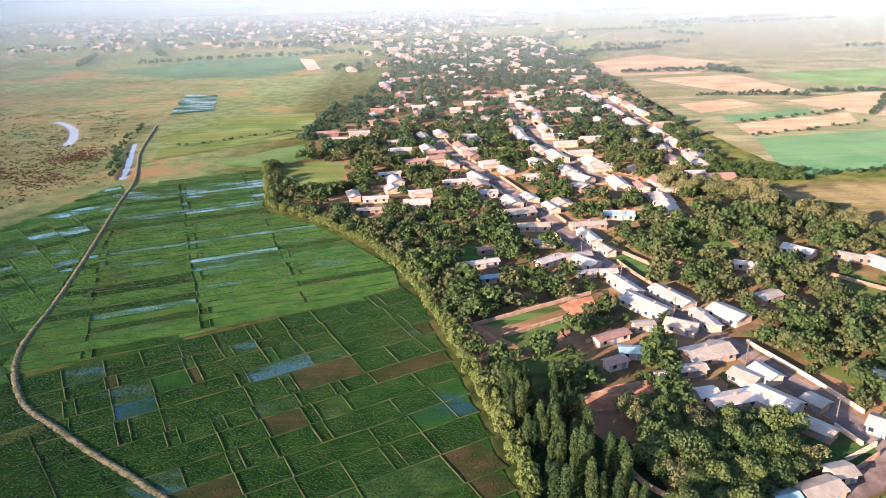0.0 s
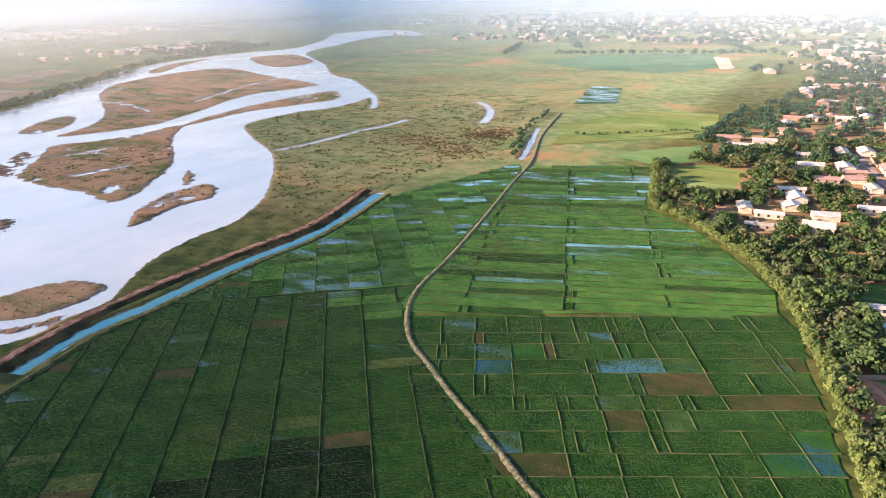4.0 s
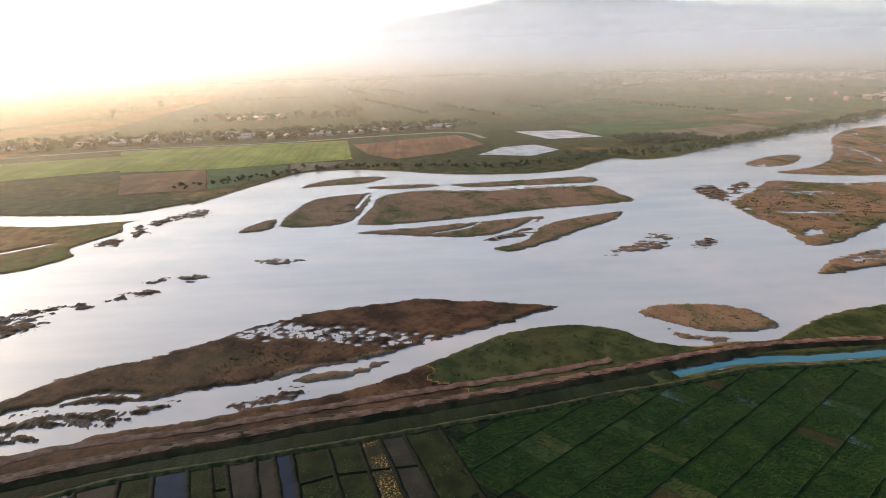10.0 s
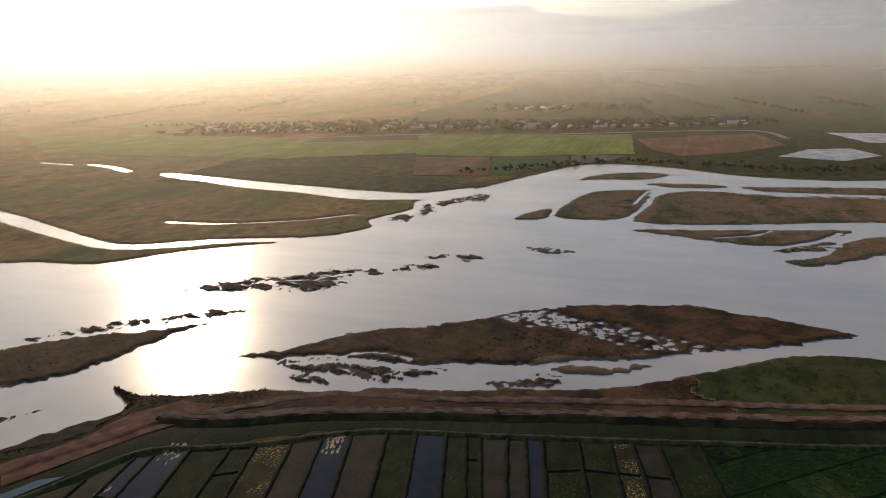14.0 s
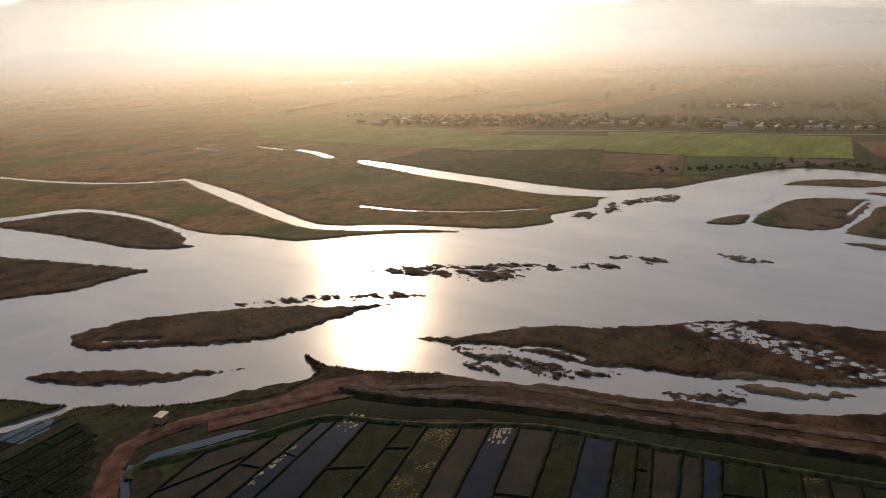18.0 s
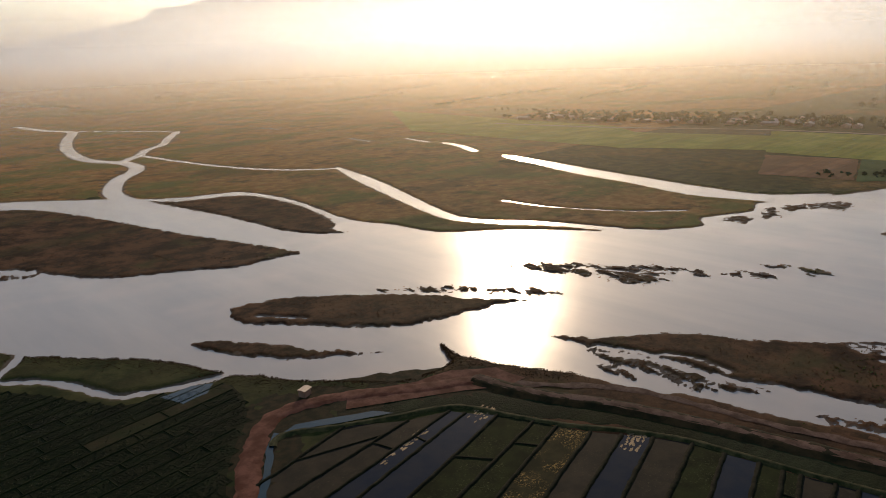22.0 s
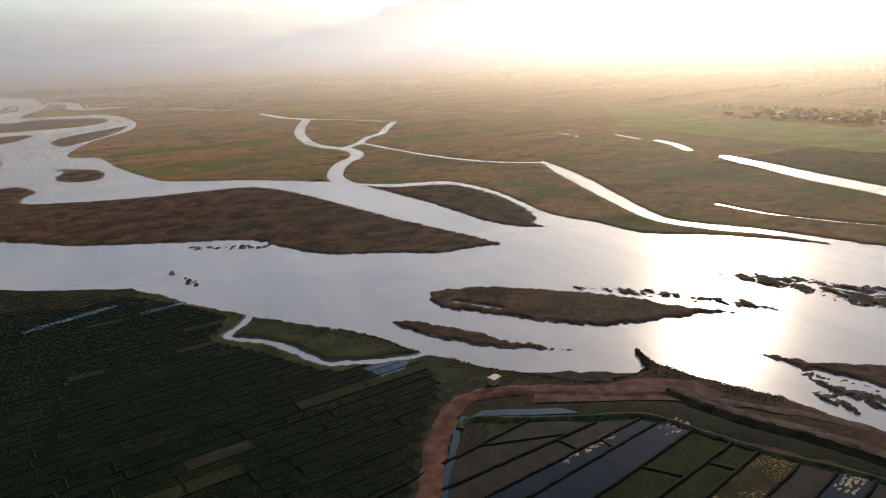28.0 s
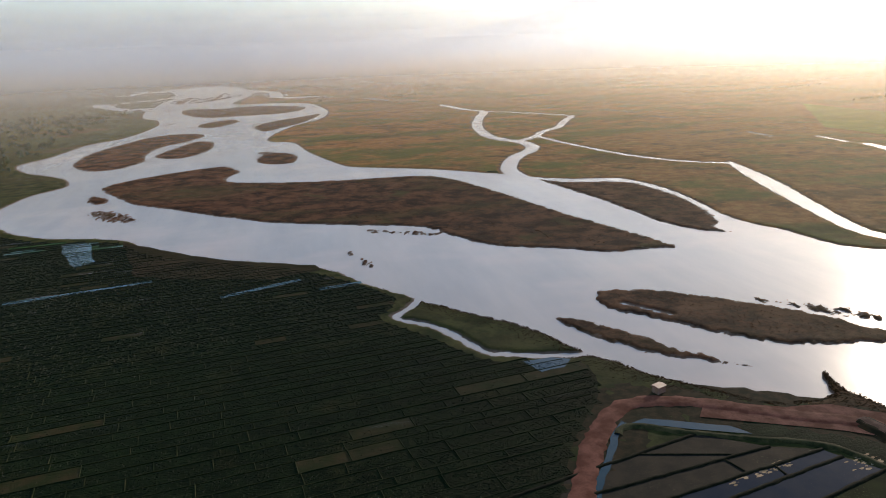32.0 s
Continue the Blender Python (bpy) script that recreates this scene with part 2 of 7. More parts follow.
# ---- plan of the banks, islands, streams and roads (metres) ----
BANK_NORTH = [(-931, 1451), (-1019, 1411), (-988, 1271), (-941, 1141), (-885, 990), (-781, 891), (-705, 826), (-609, 725), (-550, 691), (-482, 630), (-450, 599), (-435, 569), (-428, 515), (-442, 478), (-445, 439), (-439, 408), (-406, 380), (-372, 358), (-343, 339), (-325, 323), (-293, 288), (-265, 252), (-250, 219), (-249, 199), (-245, 176), (-238, 158), (-227, 141), (-219, 128), (-221, 115), (-218, 104)]  # near bank, upstream part
BANK_MIDDLE = [(-220, 98), (-224, 90), (-230, 85), (-236, 81), (-242, 71), (-244, 57), (-238, 38), (-228, 25), (-216, 8), (-203, -10), (-196, -27), (-192, -44), (-186, -60), (-184, -73), (-181, -87), (-176, -93), (-171, -118), (-166, -127), (-161, -139), (-157, -156), (-160, -167), (-152, -157), (-151, -153), (-143, -152), (-130, -155), (-120, -167), (-108, -181), (-103, -192), (-97, -199), (-86, -228), (-67, -253), (-54, -270)]  # near bank past the spit
BANK_SOUTH = [(-52, -275), (-33, -304), (-20, -329), (7, -351), (47, -375), (73, -402), (87, -426), (107, -439), (137, -451), (163, -474), (174, -491), (200, -528), (196, -560), (191, -606), (177, -632), (172, -649), (181, -682), (199, -709), (230, -744), (254, -789), (256, -817), (245, -846), (236, -888), (224, -976), (198, -1012), (181, -1090), (173, -1197), (188, -1301), (217, -1356), (240, -1504), (239, -1613), (247, -1808), (236, -2122), (296, -2527), (321, -2928), (420, -3423)]  # near bank downstream, round the outer bend
FAR_BANK_SOUTH = [(222, -3167), (53, -2165), (52, -1896), (79, -1649), (-6, -1599), (-76, -1559), (-103, -1367), (-94, -1223), (-71, -1138), (-33, -1066), (1, -945), (3, -882), (-25, -855), (-36, -765), (-59, -661), (-76, -634), (-127, -600), (-167, -561), (-190, -535), (-205, -517), (-223, -503), (-251, -493), (-262, -482), (-268, -440), (-263, -391), (-256, -346), (-265, -313), (-269, -281), (-289, -261), (-311, -237), (-329, -208)]  # opposite bank, downstream
FAR_BANK_MIDDLE = [(-340, -202), (-350, -186), (-356, -181), (-372, -172), (-386, -180), (-399, -177), (-425, -165), (-449, -171), (-494, -145), (-530, -128), (-586, -102), (-625, -77), (-630, -37), (-614, 4), (-589, 46), (-578, 105), (-590, 154), (-618, 178), (-644, 209), (-632, 224), (-633, 248), (-650, 275), (-706, 346)]  # opposite bank, by the fields
FAR_BANK_NORTH = [(-756, 424), (-846, 533), (-959, 683), (-1004, 791), (-1013, 879), (-1000, 968), (-974, 1034), (-1025, 1171), (-1100, 1304), (-1167, 1394), (-1210, 1509), (-1125, 1626)]  # opposite bank, upstream
RIVER = outline(BANK_NORTH + BANK_MIDDLE + BANK_SOUTH + FAR_BANK_SOUTH + FAR_BANK_MIDDLE + FAR_BANK_NORTH)
ISLANDS = []

ISLANDS.append((outline([(-264, 64), (-271, 45), (-275, 29), (-280, 11), (-277, -6), (-274, -22), (-268, -38), (-257, -57), (-245, -70), (-234, -86), (-227, -102), (-219, -113), (-207, -123), (-197, -132), (-191, -142), (-191, -131), (-196, -119), (-201, -110), (-200, -95), (-199, -81), (-204, -69), (-207, -55), (-211, -40), (-216, -30), (-222, -11), (-231, 5), (-240, 22), (-248, 39), (-259, 56)]), 0.95, 1.7))
ISLANDS.append((outline([(-189, -124), (-193, -121), (-197, -110), (-195, -93), (-195, -80), (-199, -71), (-194, -72), (-190, -80), (-187, -91), (-186, -108)]), 0.95, 2.4))
ISLANDS.append((outline([(-183, -116), (-182, -105), (-179, -102), (-179, -112)]), 0.90, 2.4))
ISLANDS.append((outline([(-209, -36), (-213, -29), (-214, -18), (-221, -5), (-213, -10), (-207, -25)]), 0.80, 1.7))
ISLANDS.append((outline([(-194, -51), (-199, -42), (-202, -32), (-197, -34), (-193, -44)]), 1.20, 2.4))
ISLANDS.append((outline([(-251, 94), (-259, 102), (-260, 117), (-256, 130), (-249, 137), (-238, 141), (-233, 140), (-229, 127), (-231, 113), (-238, 104), (-245, 98)]), 0.55, 1.7))
ISLANDS.append((outline([(-236, 99), (-230, 105), (-224, 115), (-223, 107), (-229, 98)]), 0.80, 2.4))
ISLANDS.append((outline([(-435, 219), (-454, 234), (-482, 261), (-510, 287), (-496, 312), (-488, 347), (-491, 387), (-451, 346), (-404, 309), (-375, 283), (-354, 255), (-337, 230), (-333, 214), (-343, 212), (-368, 218), (-394, 216)]), 0.62, 1.7))
ISLANDS.append((outline([(-739, 480), (-808, 549), (-833, 626), (-840, 695), (-811, 738), (-689, 688), (-628, 667), (-593, 655), (-554, 636), (-555, 600), (-571, 553), (-559, 501), (-533, 441), (-515, 386), (-520, 345), (-541, 308), (-555, 338), (-580, 372), (-628, 410)]), 0.60, 1.7))
ISLANDS.append((outline([(-484, 381), (-498, 412), (-511, 473), (-514, 530), (-505, 598), (-474, 577), (-460, 546), (-471, 510), (-488, 459), (-484, 407)]), 0.55, 1.7))
ISLANDS.append((outline([(-589, 306), (-618, 337), (-632, 371), (-610, 370), (-575, 337), (-570, 310)]), 0.70, 1.7))
ISLANDS.append((outline([(-290, 191), (-307, 206), (-316, 223), (-321, 243), (-319, 259), (-309, 260), (-297, 250), (-292, 237), (-295, 220), (-289, 201)]), 0.85, 1.7))
ISLANDS.append((outline([(-330, 255), (-349, 272), (-353, 280), (-337, 269), (-327, 257)]), 0.60, 1.7))
ISLANDS.append((outline([(-492, 218), (-500, 236), (-466, 233), (-446, 219), (-462, 213)]), 1.10, 2.4))
ISLANDS.append((outline([(-491, 245), (-508, 263), (-490, 260), (-466, 236)]), 0.90, 2.4))
ISLANDS.append((outline([(-898, 664), (-959, 757), (-978, 856), (-925, 754), (-868, 663)]), 0.60, 1.7))
ISLANDS.append((outline([(-900, 864), (-914, 912), (-880, 948), (-763, 867), (-735, 805), (-763, 774)]), 0.40, 1.7))
ISLANDS.append((outline([(-422, -71), (-470, -67), (-506, -55), (-517, -26), (-514, -17), (-461, -21), (-427, -29), (-419, -46)]), 0.40, 1.7))
ISLANDS.append((outline([(-421, -24), (-461, -17), (-505, -9), (-521, 20), (-515, 61), (-519, 103), (-517, 152), (-487, 159), (-459, 163), (-450, 140), (-445, 107), (-434, 70), (-424, 34), (-418, 2)]), 0.75, 1.7))
ISLANDS.append((outline([(-412, -94), (-432, -87), (-444, -77), (-423, -73), (-412, -80)]), 0.60, 1.7))
ISLANDS.append((outline([(-540, 43), (-545, 65), (-551, 109), (-555, 156), (-530, 155), (-527, 105), (-526, 63)]), 0.40, 1.7))
ISLANDS.append((outline([(-549, -73), (-574, -62), (-593, -30), (-585, -6), (-560, -24), (-555, -51)]), 0.70, 1.7))
ISLANDS.append((outline([(-543, -23), (-549, 21), (-538, 34), (-529, 3)]), 0.80, 1.7))
ISLANDS.append((outline([(-399, -24), (-407, 16), (-414, 50), (-422, 92), (-401, 78), (-385, 65), (-380, 33), (-389, 5)]), 0.60, 1.7))
ISLANDS.append((outline([(-373, 47), (-388, 66), (-394, 80), (-376, 70), (-369, 57)]), 1.20, 2.4))
ISLANDS.append((outline([(-354, 50), (-364, 68), (-388, 81), (-403, 91), (-414, 110), (-427, 143), (-405, 132), (-387, 109), (-369, 90), (-353, 72), (-347, 59)]), 0.60, 1.7))
ISLANDS.append((outline([(-333, 106), (-349, 122), (-354, 132), (-350, 146), (-340, 135), (-336, 120)]), 0.80, 2.4))
ISLANDS.append((outline([(-362, 135), (-370, 144), (-361, 152), (-355, 143)]), 0.80, 2.4))
ISLANDS.append((outline([(-344, 153), (-356, 167), (-342, 169), (-338, 159)]), 1.20, 2.4))
ISLANDS.append((outline([(-246, -206), (-258, -197), (-269, -185), (-281, -164), (-292, -155), (-290, -140), (-278, -148), (-274, -140), (-260, -148), (-258, -162), (-257, -176), (-249, -190)]), 0.80, 2.4))
ISLANDS.append((outline([(-291, -139), (-294, -135), (-288, -128), (-286, -135)]), 0.80, 2.4))
ISLANDS.append((outline([(-298, -127), (-306, -120), (-297, -119)]), 0.80, 2.4))
ISLANDS.append((outline([(-307, -120), (-308, -108), (-301, -110), (-302, -117)]), 0.80, 2.4))
ISLANDS.append((outline([(-328, -104), (-330, -93), (-322, -93), (-322, -100)]), 0.80, 2.4))
ISLANDS.append((outline([(-320, -116), (-329, -111), (-320, -109)]), 0.80, 2.4))
ISLANDS.append((outline([(-350, -72), (-351, -57), (-346, -48), (-342, -62)]), 0.80, 2.4))
ISLANDS.append((outline([(-125, -254), (-129, -258), (-140, -255), (-155, -247), (-170, -232), (-185, -217), (-195, -202), (-204, -185), (-214, -172), (-202, -177), (-186, -181), (-171, -185), (-159, -191), (-145, -207), (-132, -225), (-124, -236), (-122, -245)]), 0.70, 1.7))
ISLANDS.append((outline([(-182, -228), (-196, -218), (-209, -203), (-210, -194), (-198, -206)]), 0.80, 2.4))
ISLANDS.append((outline([(-212, -192), (-224, -183), (-230, -165), (-221, -174)]), 0.80, 2.4))
ISLANDS.append((outline([(-98, -236), (-104, -233), (-117, -215), (-127, -196), (-134, -186), (-141, -176), (-129, -185), (-116, -196), (-106, -212), (-99, -227)]), 0.80, 1.7))
ISLANDS.append((outline([(-396, -171), (-410, -164), (-405, -155), (-391, -160)]), 0.80, 2.4))
ISLANDS.append((outline([(-419, -160), (-442, -160), (-421, -149), (-408, -152)]), 0.80, 2.4))
ISLANDS.append((outline([(-450, -155), (-474, -139), (-454, -137), (-438, -150)]), 0.80, 2.4))
ISLANDS.append((outline([(-461, -136), (-483, -133), (-468, -123), (-452, -127)]), 0.80, 2.4))
ISLANDS.append((outline([(139, -615), (135, -640), (116, -661), (85, -685), (56, -699), (45, -698), (31, -659), (42, -623), (27, -599), (-32, -578), (-87, -572), (-124, -564), (-145, -520), (-161, -448), (-172, -397), (-185, -347), (-194, -309), (-180, -308), (-159, -309), (-140, -323), (-115, -337), (-103, -349), (-93, -369), (-84, -391), (-67, -404), (-47, -413), (-21, -427), (6, -441), (27, -462), (53, -487), (78, -515), (100, -536), (118, -569)]), 0.80, 1.7))
ISLANDS.append((outline([(-200, -511), (-213, -492), (-252, -476), (-261, -443), (-260, -405), (-253, -369), (-244, -344), (-234, -335), (-236, -322), (-224, -331), (-215, -351), (-213, -385), (-210, -427), (-204, -471)]), 0.65, 1.7))
ISLANDS.append((outline([(201, -790), (202, -871), (189, -927), (157, -1023), (107, -1037), (87, -996), (105, -940), (131, -884), (136, -822), (130, -775), (139, -748), (151, -728), (178, -733)]), 0.80, 1.7))
ISLANDS.append((outline([(125, -816), (111, -874), (91, -932), (70, -908), (70, -836), (90, -784), (113, -787)]), 0.80, 1.7))
ISLANDS.append((outline([(165, -1450), (153, -1548), (96, -1520), (41, -1544), (-50, -1490), (-67, -1394), (-23, -1313), (46, -1298), (113, -1308)]), 0.80, 1.7))
ISLANDS.append((outline([(110, -1157), (80, -1229), (48, -1207), (66, -1129), (89, -1108)]), 0.80, 1.7))
ISLANDS.append((outline([(24, -1075), (-1, -1153), (-58, -1225), (-89, -1264), (-52, -1119), (-16, -1050), (8, -1008)]), 0.80, 1.7))
ISLANDS.append((outline([(17, -738), (2, -775), (-21, -754), (-20, -700), (-2, -689), (14, -705)]), 0.80, 1.7))
ISLANDS.append((outline([(229, -1814), (197, -2029), (116, -2161), (65, -2019), (126, -1815), (181, -1712)]), 0.80, 1.7))
ISLANDS.append((outline([(142, -580), (131, -578), (122, -556), (132, -552)]), 0.80, 1.7))
ISLANDS.append((outline([(127, -516), (113, -521), (91, -480), (109, -484)]), 0.80, 2.4))
ISLANDS.append((outline([(-32, -355), (-36, -349), (-42, -329), (-38, -333)]), 0.80, 2.4))
ISLANDS.append((outline([(143, -579), (136, -585), (123, -558), (132, -554)]), 1.0, 2.2))
ISLANDS.append((outline([(128, -521), (110, -517), (91, -481), (111, -489)]), 1.0, 2.2))
ISLANDS.append((outline([(17, -788), (-3, -778), (-21, -738), (-2, -736)]), 1.0, 2.2))
ISLANDS.append((outline([(16, -722), (-2, -729), (-18, -694), (-1, -691)]), 1.0, 2.2))
ISLANDS.append((outline([(-49, -399), (-59, -395), (-62, -388), (-52, -392)]), 1.0, 2.2))
ISLANDS.append((outline([(-68, -389), (-86, -379), (-85, -373), (-70, -381)]), 1.0, 2.2))
CREEKS = []  # thin waterways across the islands
CREEKS.append((spline([(-513, -19), (-490, -23), (-464, -26)]), 1.0))
CREEKS.append((spline([(-491, -16), (-465, -18), (-434, -24)]), 1.3))
CREEKS.append((spline([(-553, 35), (-518, 41), (-512, 61), (-516, 113), (-515, 151)]), 1.2))
CREEKS.append((spline([(-415, -73), (-447, -73)]), 1.0))
CREEKS.append((spline([(-391, 21), (-399, 40), (-412, 51)]), 1.0))
CREEKS.append((spline([(-370, 44), (-381, 56), (-395, 72), (-414, 85)]), 1.8))
CREEKS.append((spline([(-693, 447), (-643, 443), (-586, 426)]), 1.6))
CREEKS.append((spline([(-656, 704), (-631, 593), (-586, 482)]), 1.4))
CREEKS.append((spline([(-463, 285), (-441, 286)]), 1.0))
CREEKS.append((spline([(-191, -112), (-200, -106), (-206, -96), (-204, -82)]), 0.8))
CREEKS.append((spline([(-198, -130), (-210, -121), (-223, -108), (-232, -93)]), 0.7))
CREEKS.append((spline([(-190, -121), (-196, -104), (-197, -88), (-201, -70)]), 1.0))
CREEKS.append((spline([(-277, -154), (-285, -146), (-290, -137)]), 0.7))
CREEKS.append((spline([(-263, -180), (-271, -165), (-276, -142)]), 0.7))
CREEKS.append((spline([(-130, -241), (-142, -224)]), 0.5))
SIDE_WATERS = [outline([(-377, -519), (-356, -441), (-330, -371), (-312, -324), (-305, -297), (-311, -274), (-326, -250), (-337, -217), (-340, -202), (-328, -207), (-329, -215), (-318, -243), (-306, -262), (-296, -287), (-297, -313), (-317, -374), (-343, -448), (-367, -506)])]
SIDE_WATERS.append(outline([(-519, -441), (-512, -395), (-495, -322), (-484, -262), (-476, -210), (-478, -176), (-503, -147), (-480, -144), (-460, -157), (-453, -183), (-447, -219), (-462, -275), (-471, -328), (-489, -378), (-505, -430)]))
STREAMS = []
STREAMS.append((spline([(-191, -535), (-193, -564), (-209, -604), (-228, -637), (-249, -661), (-263, -695), (-264, -731), (-253, -760), (-249, -811), (-269, -915), (-303, -1020), (-340, -1119), (-324, -1183), (-315, -1310)]), 7))
STREAMS.append((spline([(-343, -1129), (-390, -1057), (-426, -986), (-427, -964), (-397, -917), (-356, -844), (-320, -808), (-297, -770), (-264, -737)]), 5))
STREAMS.append((spline([(-298, -769), (-303, -699), (-318, -602), (-342, -544), (-372, -516)]), 3))
STREAMS.append((spline([(-53, -272), (-47, -264), (-41, -257), (-42, -252), (-53, -241), (-58, -229), (-64, -213), (-72, -209), (-83, -204), (-97, -201)]), 1.6))
STREAMS.append((spline([(-357, -306), (-360, -270), (-379, -225), (-402, -197)]), 1.2))
STREAMS.append((spline([(-344, 348), (-338, 372), (-336, 401), (-334, 429), (-329, 450), (-328, 480)]), 2.2))
STREAMS.append((spline([(-318, 588), (-295, 564), (-273, 524), (-264, 494)]), 3))
STREAMS.append((spline([(-445, 592), (-411, 550), (-392, 521)]), 3))
STREAMS.append((spline([(-550, -555), (-540, -521), (-521, -485)]), 5))
STREAMS.append((spline([(-553, -622), (-546, -577)]), 3))
STREAMS.append((spline([(-518, -686), (-512, -640)]), 2.5))
STREAMS.append((spline([(-522, -904), (-529, -865)]), 3))
STREAMS.append((spline([(-513, -1039), (-531, -969)]), 2.5))
STREAMS.append((spline([(397, -1827), (366, -1822), (312, -1635), (241, -1566)]), 8))
STREAMS.append((spline([(55, -2274), (-11, -2101), (-22, -1829), (-116, -1792)]), 10))
STREAMS.append((spline([(405, -1860), (314, -1664), (253, -1636)]), 12))
STREAMS.append((spline([(415, -2324), (342, -2445), (261, -2490)]), 16))
STREAMS.append((spline([(47, -2204), (-23, -2041), (-35, -1797), (-116, -1764)]), 9))
STREAMS.append((spline([(-217, -1607), (-254, -1491), (-303, -1438)]), 6))
STREAMS.append((spline([(394, -1874), (291, -1949), (241, -2048), (145, -2069)]), 10))
CANAL = spline([(-216, 289), (-207, 246), (-203, 214), (-205, 188), (-205, 161), (-204, 133), (-205, 112), (-200, 92), (-198, 84)])
STREAMS.append((CANAL, 2.2))
DITCH = spline([(-214, 490), (-192, 424), (-182, 392)])
STREAMS.append((DITCH, 1.6))
BANK_ROAD = spline([(-226, 290), (-213, 240), (-211, 215), (-214, 185), (-215, 150), (-214, 120), (-209, 95), (-202, 70), (-194, 40), (-187, 10), (-181, -18), (-175, -42), (-170, -63), (-164, -85), (-158, -102), (-152, -114), (-148, -128), (-146, -139)])
FIELD_ROAD = spline([(-150, -133), (-143, -139), (-133, -144.5), (-124.4, -150.6), (-113, -158.3), (-104, -163), (-95.6, -165.2), (-87.7, -163), (-80.7, -157.2), (-73.2, -147.7), (-66.5, -137.4), (-56, -121), (-40, -97), (-20, -69)])
SHORE_TRACK = spline([(-211, 71), (-203, 43), (-196, 8), (-188, -26), (-180, -58), (-176, -82), (-171, -101), (-161, -115), (-150, -130)])
DIKE = spline([(-223, 556), (-199, 462), (-173, 388), (-161, 335), (-144, 266), (-134, 221), (-129, 193), (-122, 175), (-110, 158), (-96, 147), (-83, 137), (-66, 125), (-50, 113), (-36, 104)])
HEDGE_LINE = spline([(-106, 412), (-89, 345), (-82, 325), (-57, 302), (-30, 267), (-13, 232), (-3, 200), (4, 174), (9, 152), (13, 133), (16, 115)])
MAIN_STREET = spline([(99, 127), (99.3, 131.9), (97.1, 138.9), (94.1, 148.6), (90.7, 159), (86.4, 169.9), (83.3, 177.7), (79.1, 188.5), (75, 199.5), (71.9, 211.1), (67.6, 221.6), (64.1, 231.3), (61.4, 241.7), (58.6, 253.5), (55, 269.1), (50.2, 289.6), (41, 324), (25.4, 379), (7.7, 429), (-4, 490)])
SECOND_STREET = spline([(103, 305), (102, 354), (84, 373), (69, 464), (62, 602), (57, 686)])
THIRD_STREET = spline([(147, 377), (152, 502), (148, 589), (146, 670)])
CROSS_STREET = spline([(103, 129), (96, 125), (83, 118), (70, 110)])

# ---- ground, one sheet to the horizon, carved by the river ----
WATER_LEVEL = -0.7


